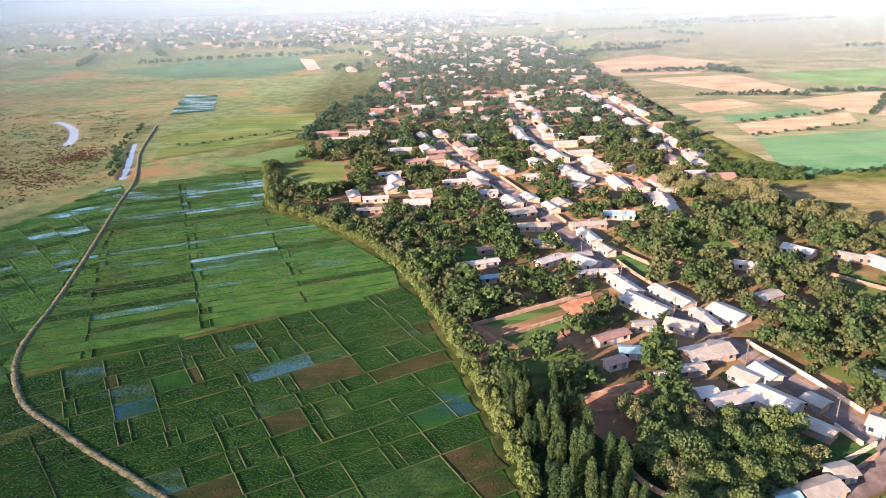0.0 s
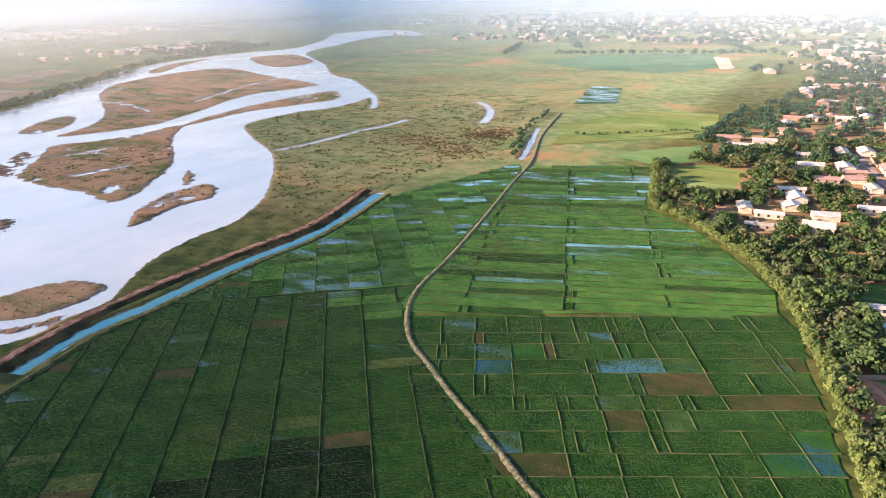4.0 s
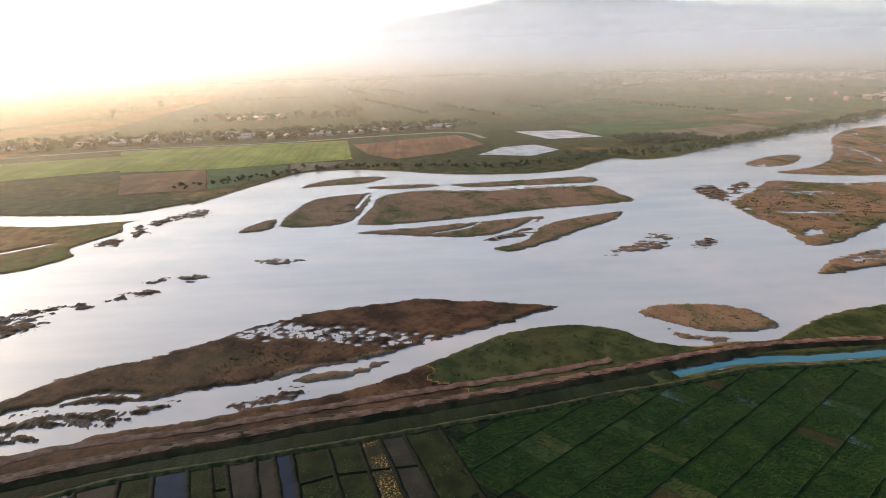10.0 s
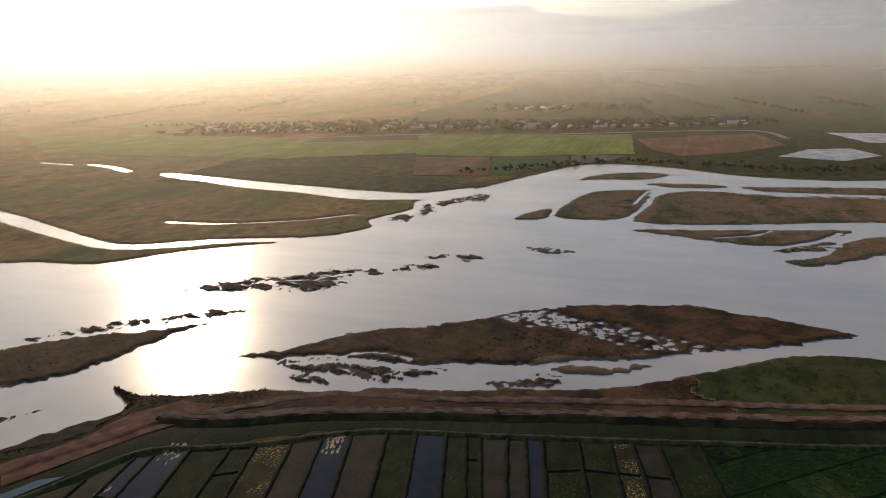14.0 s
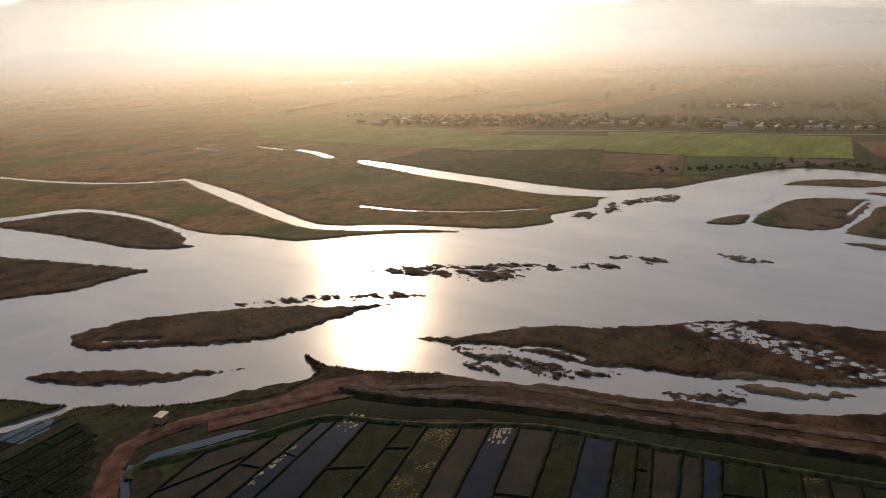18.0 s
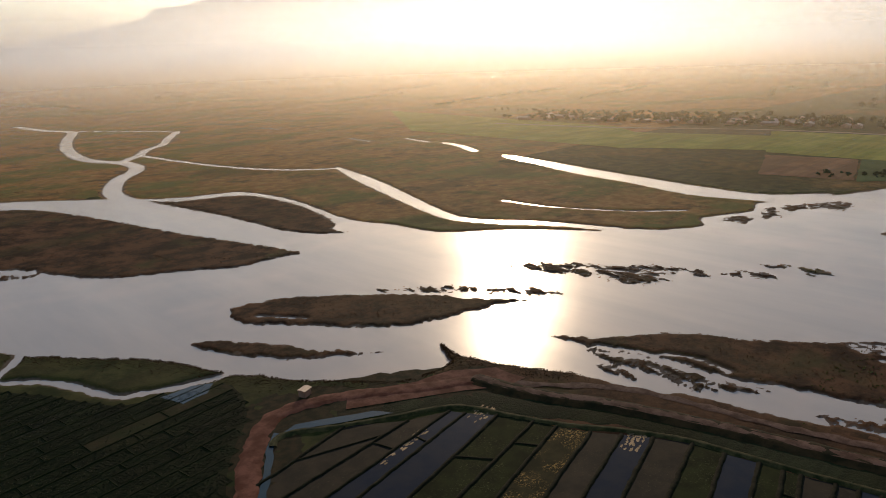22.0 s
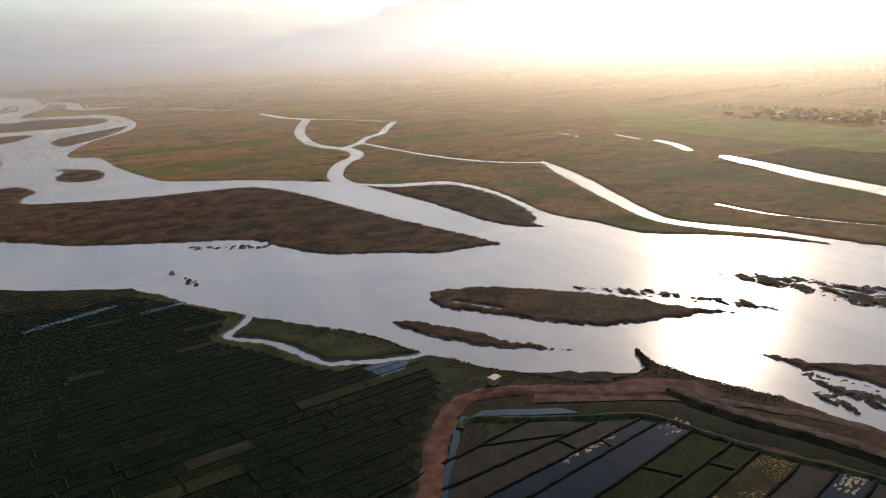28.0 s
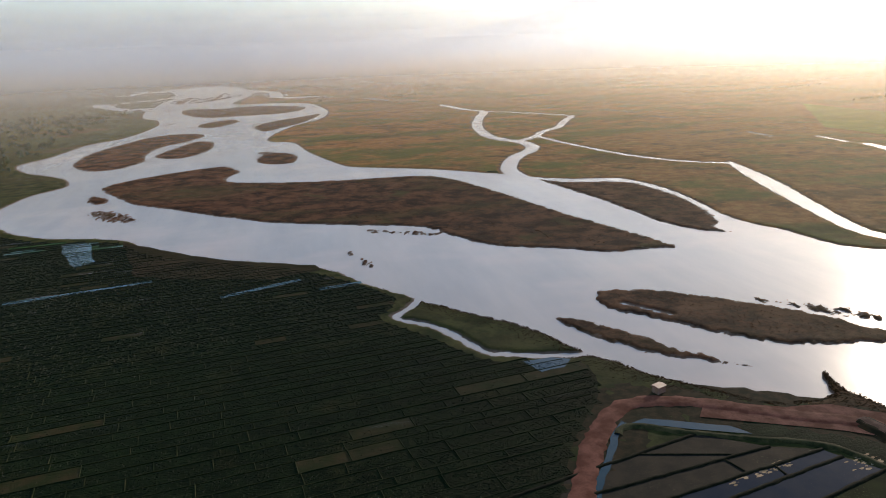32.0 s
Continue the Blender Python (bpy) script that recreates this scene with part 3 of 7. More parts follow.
def land_depth(x, y):
    """Metres of land to the nearest water (negative: under water), and the dryness of the grass."""
    jitter = 1.1 * wobble(x, y, 17.0, 0.4) + 0.6 * wobble(x, y, 6.0, 1.9)
    reach = 0.012 * np.hypot(x, y)
    land = -depth_in(x, y, RIVER, 60.0)
    west = (x < -300) & (y < 60) | (x < -180) & (y < -230) | (y < -560) & (x < 60)
    dry = np.where(west, 0.59, np.where((y > 280) & (x < -170), 0.42, 0.22)).astype(np.float32)
    dry = np.where((x < -480) & (y > -420), 0.3, dry)
    dry = np.where((x < -140) & (x > -235) & (y < 110) & (y > -170), np.where(y + 7 * np.sin(x * 0.11) + 3 * np.sin(x * 0.43 + 1) > 14, 0.3, 0.72), dry)
    for water in SIDE_WATERS:
        land = np.minimum(land, -depth_in(x, y, water))
    for line, half in STREAMS:
        land = np.minimum(land, line_distance(x, y, line, 90.0) - half)
    u, v = 0.25 * x + 0.97 * y, 0.97 * x - 0.25 * y
    grain = 1.1 * wobble(u * 0.4, v, 17.0, 0.2) + 0.9 * wobble(u * 0.35, v, 8.0, 0.9) + 0.7 * wobble(u * 0.45, v, 4.3, 2.7) + 0.4 * wobble(u, v, 2.9, 1.1)
    braid = wobble(u * 0.3 + 5 * wobble(u, v, 40.0, 0.6), v, 15.0, 1.4)
    isle = 0.25 * np.clip((y - 190) / 60, 0, 1) * np.clip((-200 - x) / 30, 0, 1) * np.clip((900 - y) / 300, 0, 1) * np.clip((x + 700) / 150, 0, 1)
    for edge, brown, broken in ISLANDS:
        d = depth_in(x, y, edge)
        if brown < 0.9 and edge[:, 1].mean() > -100:
            isle = np.where(d > -7, 1.0, isle)
        d = d + (broken if broken > 2 else 0.55 * broken) * grain * (d > -7)
        if broken > 2:  # thin waterways between the shoals
            d = np.where(d > 0, np.minimum(d, 4.5 * np.abs(braid) - 0.5), d)
        elif edge[:, 1].mean() > 200 and np.hypot(*edge.mean(0)) < 1000:  # a few creeks through the larger islands
            creek = np.abs(wobble(u * 0.25 + 9 * wobble(u, v, 70.0, 0.3), v, 46.0, 2.1 + brown))
            d = np.where((d > 1.0) & (wobble(x, y, 110.0, 4.0 * brown) > 0.1), np.minimum(d, 11.0 * creek - 0.9), d)
        dry = np.where(d > -7, max(0.66, brown * 0.45 + 0.42), dry)
        land = np.maximum(land, np.minimum(d, 12.0) if d.max() > 2 else d)
    for line, half in CREEKS:
        land = np.minimum(land, line_distance(x, y, line, 30.0) + 0.4 * wobble(x, y, 9.0, 0.5) - half)
    far = np.hypot(x, y)
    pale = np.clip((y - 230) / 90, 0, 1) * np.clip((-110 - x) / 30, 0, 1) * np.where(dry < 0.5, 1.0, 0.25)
    # far ground also paled by distance from the eye: haze put into its colour
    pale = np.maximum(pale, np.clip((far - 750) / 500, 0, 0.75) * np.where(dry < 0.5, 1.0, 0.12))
    return land + jitter * np.clip(0.5 + reach * 0.05, 0.5, 1.0), dry, pale, isle


# standing pools among the tussocks of the long island
POOL_SEED = random.Random(5)
POOLS = []
for k in range(190):
    s = POOL_SEED.gauss(0.0, 0.3)
    POOLS.append((-249 + 26 * s + POOL_SEED.uniform(-7, 7), -38 + 95 * s + POOL_SEED.uniform(-9, 9), POOL_SEED.uniform(0.6, 1.7)))


edge_room = depth_in(np.array([q[0] for q in POOLS], np.float32), np.array([q[1] for q in POOLS], np.float32), ISLANDS[0][0])
POOLS = [q for q, room in zip(POOLS, edge_room) if room > 2.0]


def build_ground():
    fan = np.radians(np.concatenate([np.arange(-40, 202, 0.16), np.arange(202, 320, 4.0)]))
    rings = [0.0, 40.0, 80.0, 100.0]
    while rings[-1] < 4900:
        r = rings[-1]
        rings.append(r + max(1.3, r * r / (EYE_HEIGHT * 1240.0) * 1.5))
    r = np.array(rings[1:])
    a, rr = np.meshgrid(fan, r, indexing="ij")
    x, y = (-np.sin(a) * rr).ravel().astype(np.float32), (np.cos(a) * rr).ravel().astype(np.float32)
    land, dry, pale, isle = land_depth(x, y)
    for px, py, size in POOLS:
        near = np.nonzero((np.abs(x - px) < 6) & (np.abs(y - py) < 6))[0]
        land[near] = np.minimum(land[near], np.hypot((x[near] - px) * 1.2, y[near] - py) - size)
    cell = np.maximum(2.0, (rr * rr / (EYE_HEIGHT * 1240.0) * 1.8).ravel())
    z = WATER_LEVEL * (1 - np.clip(land / cell, -1, 1))
    calm = np.clip((land - 3) / 8, 0, 1)
    z = np.minimum(z, 0.0) + calm * (0.10 * wobble(x, y, 23.0, 2.2) + 0.06 * wobble(x, y, 7.0, 0.7) - 0.16)
    z += 96 * np.clip((rr.ravel() - 2600) / 2300, 0, 1) ** 2
    na, nr = len(fan), len(r)
    verts = np.empty((na * nr + 1, 3), np.float32)
    verts[:-1, 0], verts[:-1, 1], verts[:-1, 2], verts[-1] = x, y, z, (0, 0, -0.1)
    i, j = np.meshgrid(np.arange(na), np.arange(nr - 1), indexing="ij")
    i2 = (i + 1) % na
    quads = np.stack([i * nr + j, i * nr + j + 1, i2 * nr + j + 1, i2 * nr + j], -1).reshape(-1, 4)
    k = np.arange(na)
    tris = np.stack([np.full(na, na * nr), k * nr, ((k + 1) % na) * nr], -1)
    me = bpy.data.meshes.new("ground")
    me.vertices.add(len(verts))
    me.vertices.foreach_set("co", verts.ravel())
    loops = np.concatenate([quads.ravel()[:: -1], tris.ravel()[::-1]]).astype(np.int32)
    me.loops.add(len(loops))
    me.loops.foreach_set("vertex_index", loops)
    me.polygons.add(len(quads) + len(tris))
    starts = np.concatenate([np.arange(len(quads)) * 4, len(quads) * 4 + np.arange(len(tris)) * 3]).astype(np.int32)
    me.polygons.foreach_set("loop_start", starts)
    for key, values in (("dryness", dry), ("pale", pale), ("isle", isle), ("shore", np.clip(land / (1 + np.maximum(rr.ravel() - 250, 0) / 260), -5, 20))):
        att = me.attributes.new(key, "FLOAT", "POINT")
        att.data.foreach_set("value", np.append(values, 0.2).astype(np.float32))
    me.update(calc_edges=True)
    me.validate()
    me.shade_smooth()
    me.materials.append(MEADOW)
    return new("ground", me)


tagged(build_ground(), "flat river plain of green and brown grass with bare mud shores", "ground", kind="structure")

disc = [(4900 * math.cos(2 * math.pi * k / 96), 4900 * math.sin(2 * math.pi * k / 96), WATER_LEVEL) for k in range(96)]
tagged(new("water", mesh_of("water", disc, [tuple(range(96))], WATER)),
       "wide silty river with pale reflections and slow ripples", "river", kind="structure")

# ---- haze over the plain: sheet rings standing in for dusty air, denser with distance ----
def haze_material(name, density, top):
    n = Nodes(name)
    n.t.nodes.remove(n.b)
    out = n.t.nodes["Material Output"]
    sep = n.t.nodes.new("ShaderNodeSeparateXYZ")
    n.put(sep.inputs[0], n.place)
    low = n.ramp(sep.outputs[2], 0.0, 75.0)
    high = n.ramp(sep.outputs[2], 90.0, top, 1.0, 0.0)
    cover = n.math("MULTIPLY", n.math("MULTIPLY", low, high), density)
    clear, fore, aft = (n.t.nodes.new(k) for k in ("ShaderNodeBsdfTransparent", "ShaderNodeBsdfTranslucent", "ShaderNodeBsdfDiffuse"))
    # gold low down, here and in the lobe: sunward glow put into colour
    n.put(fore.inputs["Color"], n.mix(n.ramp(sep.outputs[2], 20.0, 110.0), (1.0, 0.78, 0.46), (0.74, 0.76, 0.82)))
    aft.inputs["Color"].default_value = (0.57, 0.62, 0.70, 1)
    # normals turned at random about the upright, so every heading catches the sun
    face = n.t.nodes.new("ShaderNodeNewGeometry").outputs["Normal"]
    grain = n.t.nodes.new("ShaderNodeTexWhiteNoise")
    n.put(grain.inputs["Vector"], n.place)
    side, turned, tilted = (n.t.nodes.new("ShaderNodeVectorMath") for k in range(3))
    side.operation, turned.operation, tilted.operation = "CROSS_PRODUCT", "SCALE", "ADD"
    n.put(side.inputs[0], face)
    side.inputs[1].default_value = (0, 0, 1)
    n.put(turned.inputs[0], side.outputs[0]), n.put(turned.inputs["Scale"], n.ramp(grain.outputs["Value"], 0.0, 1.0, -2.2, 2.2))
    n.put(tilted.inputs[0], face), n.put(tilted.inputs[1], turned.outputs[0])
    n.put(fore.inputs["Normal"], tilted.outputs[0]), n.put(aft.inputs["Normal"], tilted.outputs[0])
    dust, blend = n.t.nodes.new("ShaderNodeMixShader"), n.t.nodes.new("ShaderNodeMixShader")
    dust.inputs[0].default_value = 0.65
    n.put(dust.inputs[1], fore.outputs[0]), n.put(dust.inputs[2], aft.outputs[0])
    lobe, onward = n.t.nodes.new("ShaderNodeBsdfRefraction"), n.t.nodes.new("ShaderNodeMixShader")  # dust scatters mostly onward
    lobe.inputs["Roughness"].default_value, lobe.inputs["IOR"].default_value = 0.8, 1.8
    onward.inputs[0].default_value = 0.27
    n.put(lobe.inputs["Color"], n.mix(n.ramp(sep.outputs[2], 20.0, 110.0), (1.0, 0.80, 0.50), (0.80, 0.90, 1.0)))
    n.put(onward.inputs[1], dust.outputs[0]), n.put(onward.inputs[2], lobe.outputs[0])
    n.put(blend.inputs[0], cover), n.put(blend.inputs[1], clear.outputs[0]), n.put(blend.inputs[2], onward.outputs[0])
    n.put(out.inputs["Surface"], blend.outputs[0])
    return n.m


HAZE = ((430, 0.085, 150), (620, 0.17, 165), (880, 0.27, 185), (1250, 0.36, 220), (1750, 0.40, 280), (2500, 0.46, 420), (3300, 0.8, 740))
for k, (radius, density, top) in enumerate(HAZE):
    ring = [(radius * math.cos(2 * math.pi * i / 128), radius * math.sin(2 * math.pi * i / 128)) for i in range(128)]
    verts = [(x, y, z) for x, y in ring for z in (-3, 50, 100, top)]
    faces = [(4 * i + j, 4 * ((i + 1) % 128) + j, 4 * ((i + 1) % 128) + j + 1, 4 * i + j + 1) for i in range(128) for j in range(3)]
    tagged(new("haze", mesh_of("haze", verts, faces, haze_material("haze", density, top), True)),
           "translucent sheet standing in for thin dusty evening haze over the plain", "haze", kind="structure")

# ---- mountains behind the haze ----
def ridge_height(heading):
    """Degrees of the skyline over the plain at a heading."""
    knots = ((40, 0.0), (48, 0.8), (52, 1.5), (61, 2.5), (68.6, 3.2), (72.3, 3.8), (79.3, 3.9), (82, 3.5), (84.6, 3.1), (88.5, 2.6), (92.6, 1.85), (96, 2.1), (100.4, 2.5),
             (101.6, 3.2), (107.8, 3.15), (112, 3.0), (116.5, 2.9), (121, 3.4), (130, 4.8), (145, 5.4), (152.8, 4.0), (154.2, 3.7), (156.4, 3.5), (157.2, 2.8), (159, 2.35),
             (162.3, 1.85), (166, 0.95), (170.4, 0.25), (175, 0.0))
    return max(0.0, float(np.interp(heading, [k[0] for k in knots], [k[1] for k in knots])))


def build_mountains():
    verts, faces, cols, rows = [], [], 340, 9
    for i in range(cols + 1):
        h = 39 + 137 * i / cols
        top = 4760 * math.tan(radians(ridge_height(h))) * (1 + 0.03 * noise.fractal((h * 0.6, 3, 0), 1, 2, 5)) + 102
        for j in range(rows):
            f = j / (rows - 1)
            d = 4200 + 560 * f
            z = -2 + top * f ** 1.4 + (9 * f * noise.fractal((h * 0.5, f * 4, 7), 1, 2, 4) if j else 0)
            verts.append((-math.sin(radians(h)) * d, math.cos(radians(h)) * d, z if ridge_height(h) > 0.05 else -2))
    for i in range(cols):
        for j in range(rows - 1):
            faces.append((i * rows + j, i * rows + j + 1, (i + 1) * rows + j + 1, (i + 1) * rows + j))
    return mesh_of("mountain_range", verts, faces, earth_material("bare_rock", (0.20, 0.17, 0.14), (0.30, 0.26, 0.22), 0.004), True)


tagged(new("mountain_range", build_mountains()), "long bare mountain range faint behind evening haze", "mountain", kind="structure")

LEVEE_GRASS = earth_material("levee_grass", (0.022, 0.028, 0.009), (0.085, 0.07, 0.028), 0.3)

# ---- roads and dikes ----
tagged(new("embankment", ribbon("embankment", BANK_ROAD, [(-5.6, -0.7), (-4.2, -0.2), (-2.4, 0.7), (-1.2, 0.92), (0, 0.88), (1.3, 0.92), (2.3, 0.66), (3.6, 0.1), (5.4, -0.3)], BANK_GRASS, 0.9, 2.0)),
       "grassy earth embankment between canal and river", "embankment", kind="structure")
tagged(new("road_bank", ribbon("road_bank", BANK_ROAD, [(-1.7, 0.86), (-0.7, 0.98), (0.7, 0.98), (1.7, 0.86)], TRACK, 0.35)),
       "rutted red earth track along the canal embankment", "dirt road", kind="structure")
tagged(new("canal", ribbon("canal", CANAL, [(-2.4, -0.55), (0, -0.55), (2.4, -0.55)], CANAL_WATER, 0.4)),
       "narrow still blue canal beside the rice fields", "canal", kind="structure")
tagged(new("road_field", ribbon("road_field", FIELD_ROAD, [(-4.2, -0.4), (-2.2, 0.4), (-1, 0.5), (1, 0.5), (2.2, 0.4), (3.6, -0.4)], RED_EARTH, 0.9, 2.0)),
       "red earth farm track raised between flooded plots", "dirt road", kind="structure")
VERGE = earth_material("dark_verge", (0.018, 0.017, 0.007), (0.055, 0.034, 0.015), 0.3)
tagged(new("verge", ribbon("verge", FIELD_ROAD, [(-13, -0.12), (-4, -0.03), (4, -0.03), (13, -0.12)], VERGE, 1.2)),
       "dark weedy verge along the red farm track", "verge", kind="structure")
tagged(new("road_shore", ribbon("road_shore", SHORE_TRACK, [(-1.7, 0.0), (-0.9, 0.1), (0.9, 0.1), (1.7, 0.0)], TRACK, 0.6)),
       "worn earth wheel tracks across the grassy bank", "dirt road", kind="structure")
tagged(new("dike", ribbon("dike", DIKE, [(-1.2, -0.2), (-0.5, 0.4), (0.0, 0.44), (0.5, 0.4), (1.2, -0.2)], DIKE_EARTH, 0.35, 1.3)),
       "narrow pale earth dike between the rice fields", "dike", kind="structure")
for name, line, half in (("road_main", MAIN_STREET, 2.6), ("road_second", SECOND_STREET, 2.3), ("road_third", THIRD_STREET, 2.3), ("road_cross", CROSS_STREET, 2.6)):
    tagged(new(name, ribbon(name, line, [(-half - 1.5, 0.02), (-half, 0.08), (0, 0.12), (half, 0.08), (half + 1.5, 0.02)], STREET, 0.3)),
           "dusty pale village street", "road", kind="structure")
INNER_BUND = spline([(-81, -150), (-86.6, -154.1), (-99.8, -146.2), (-113.9, -138.5), (-123.2, -134.4), (-131, -128.2), (-136, -115.4), (-142.3, -100.5), (-150, -87.7), (-156.6, -74), (-159.5, -60.5),
                     (-161.8, -47), (-165, -32), (-168, -17.6), (-171.2, -2.6), (-174.8, 13.2), (-181, 42), (-187, 64), (-191.5, 86), (-198, 112), (-197.6, 133), (-198.6, 161), (-198.6, 188), (-196.6, 214), (-200.6, 246), (-209.6, 289)])
tagged(new("levee", ribbon("levee", INNER_BUND, [(-1.5, -0.3), (-0.6, 0.45), (0.6, 0.45), (1.5, -0.3)], LEVEE_GRASS, 0.6, 1.6)),
       "low grassy levee on the field side of the canal", "levee", kind="structure")
DITCH_LINE = spline([(-87.5, -156.2), (-84.5, -154.6), (-79.7, -149.2), (-73.7, -140.8), (-68.1, -133.4), (-58, -118), (-46, -100)])
tagged(new("ditch_water", ribbon("ditch_water", DITCH_LINE, [(-1.0, 0.1), (0, 0.1), (1.0, 0.1)], DITCH_WATER, 0.3)),
       "narrow still ditch beside the red track", "ditch", kind="structure")

# ---- rice fields: plots between low earth bunds ----
def rice_material(name, a, b, wet, mud, gloss=0.3):
    n = Nodes(name, 0.9)
    chance = n.chance()
    mid, fine = n.noise(0.13, 4), n.noise(1.6, 3)
    along = n.stretch(0.022, 0.075, 1, -0.3)
    rows = n.noise(1.0, 2, n.stretch(0.05, 0.9, 1, -0.25))
    col = n.mix(n.ramp(mid, 0.35, 0.65), a, b)
    col = n.mix(n.ramp(chance, 0.0, 1.0, 0.0, 0.32), col, tuple(v * 0.5 for v in a))
    col = n.mix(n.ramp(n.noise(0.035, 4), 0.55, 0.72, 0.0, 0.55), col, (0.045, 0.038, 0.011))
    col = n.mix(n.ramp(rows, 0.45, 0.65, 0.0, 0.35), col, tuple(v * 0.6 for v in a))
    col = n.mix(n.ramp(fine, 0.5, 0.75, 0.0, 0.6), col, tuple(v * 0.5 for v in a))
    depth = n.math("ADD", n.noise(1.0, 5, along), n.math("ADD", n.math("MULTIPLY", n.math("SUBTRACT", chance, 0.5), 0.22), n.math("MULTIPLY", n.math("SUBTRACT", fine, 0.5), 0.35)))
    pool = n.ramp(depth, 0.56 - wet, 0.80 - wet)
    n.put(n.b.inputs["Diffuse Roughness"], 1.0)
    n.put(n.b.inputs["Specular IOR Level"], n.ramp(pool, 0.0, 1.0, 0.03, gloss))
    n.bump(n.math("MULTIPLY", fine, n.ramp(pool, 0.0, 1.0, 1.0, 0.003)), 0.7, 0.25)
    return n.done(n.mix(pool, col, mud), n.ramp(pool, 0.0, 1.0, 0.9, 0.06))


# last colour fills the pools; the teal ones hold the tint of reflected sky
GREEN_RICE = rice_material("young_rice", (0.011, 0.034, 0.005), (0.024, 0.052, 0.007), -0.08, (0.02, 0.06, 0.045))
# paler copy for far plots: haze and low viewing angle put into colour
HAZED_RICE = rice_material("hazed_rice", (0.032, 0.078, 0.012), (0.06, 0.112, 0.018), -0.06, (0.05, 0.11, 0.10))
THIN_RICE = rice_material("thin_rice", (0.015, 0.036, 0.007), (0.034, 0.055, 0.013), 0.04, (0.02, 0.055, 0.05))
# dark copy for plots seen against the sun, their shade put into colour
SHADED_RICE = rice_material("shaded_rice", (0.0045, 0.011, 0.0025), (0.0095, 0.019, 0.0045), -0.12, (0.008, 0.014, 0.010))
FLOODED = rice_material("flooded_plot", (0.020, 0.055, 0.010), (0.04, 0.08, 0.022), 0.10, (0.075, 0.15, 0.15), 0.28)
SOFT_FLOOD = rice_material("half_flooded_plot", (0.016, 0.042, 0.008), (0.032, 0.06, 0.016), 0.06, (0.05, 0.085, 0.08), 0.14)
DEEP_FLOOD = rice_material("deep_flooded_plot", (0.012, 0.036, 0.006), (0.02, 0.05, 0.01), 0.12, (0.008, 0.028, 0.05), 0.1)
BARE_PLOT = rice_material("bare_plot", (0.022, 0.028, 0.008), (0.05, 0.034, 0.014), -0.06, (0.03, 0.03, 0.02))
YELLOW_RICE = rice_material("yellowing_rice", (0.03, 0.045, 0.009), (0.06, 0.065, 0.016), -0.1, (0.015, 0.02, 0.012))
BUND = earth_material("bund_earth", (0.014, 0.034, 0.007), (0.062, 0.060, 0.022), 0.16)
# bund copy darkened along with the shaded rice
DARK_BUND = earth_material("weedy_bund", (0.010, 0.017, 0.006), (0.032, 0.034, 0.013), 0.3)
WEEDY_WATER = crop_material("weedy_water", (0.009, 0.016, 0.006), (0.03, 0.038, 0.014), 0.35, 0.5)
tagged(new("canal_end", ribbon("canal_end", spline([(-199, 87), (-194, 68), (-188, 42), (-180.5, 14), (-173, -18), (-166.5, -47), (-160, -84), (-150, -103), (-142, -117), (-135, -130), (-122, -140.5), (-112, -146)]), [(-5.5, -0.12), (-4.2, 0.0), (4.2, 0.0), (5.5, -0.12)], WEEDY_WATER, 0.5)),
       "weedy silted end of the canal", "canal", kind="structure")
still = Nodes("still_plot", 0.04)
still.put(still.b.inputs["Specular IOR Level"], 0.1)
STILL_PLOT = still.done(still.mix(still.ramp(still.noise(0.09, 5), 0.4, 0.65), (0.012, 0.017, 0.020), (0.035, 0.03, 0.018)), still.ramp(still.noise(0.12, 5), 0.45, 0.7, 0.03, 0.35))
PLOT_MESH = {}
for m in (GREEN_RICE, HAZED_RICE, THIN_RICE, SHADED_RICE, FLOODED, BARE_PLOT, YELLOW_RICE, STILL_PLOT, DEEP_FLOOD, SOFT_FLOOD):
    PLOT_MESH[m.name] = mesh_of("plot", [(-0.5, -0.5, 0), (0.5, -0.5, 0), (0.5, 0.5, 0), (-0.5, 0.5, 0), (-0.5, -0.5, -0.2), (0.5, -0.5, -0.2), (0.5, 0.5, -0.2), (-0.5, 0.5, -0.2)],
                                [(0, 1, 2, 3), (0, 4, 5, 1), (1, 5, 6, 2), (2, 6, 7, 3), (3, 7, 4, 0)], m)


def spans(edge, y):
    """Where a level line crosses a closed outline."""
    xs = []
    for (ax, ay), (bx, by) in zip(edge, np.roll(edge, -1, 0)):
        if (ay > y) != (by > y):
            xs.append(ax + (bx - ax) * (y - ay) / (by - ay))
    xs.sort()
    return list(zip(xs[::2], xs[1::2]))


def blade_material(name, depth):
    n = Nodes(name, 0.8)
    col = n.mix(n.island(), tuple(v * depth for v in (0.014, 0.047, 0.004)), tuple(v * depth for v in (0.028, 0.070, 0.007)))
    col = n.mix(n.ramp(n.noise(0.03, 4), 0.5, 0.72, 0.0, 0.5), col, tuple(v * depth for v in (0.042, 0.046, 0.010)))
    return n.done(n.mix(n.ramp(n.noise(0.011, 2), 0.4, 0.6, 0.0, 0.4), col, tuple(v * depth for v in (0.010, 0.040, 0.007))))


# blade copies darker with the shaded rice, lighter with the hazed far rice
RICE_BLADES, SHADED_BLADES, FAR_BLADES = blade_material("rice_blades", 0.22), blade_material("shaded_rice_blades", 0.17), blade_material("hazed_rice_blades", 0.36)
THICKNESS = {"young_rice": 1.0, "hazed_rice": 0.9, "thin_rice": 0.5, "shaded_rice": 0.9, "yellowing_rice": 0.7, "flooded_plot": 0.12, "bare_plot": 0.08, "still_plot": 0.04, "deep_flooded_plot": 0.1, "half_flooded_plot": 0.3}


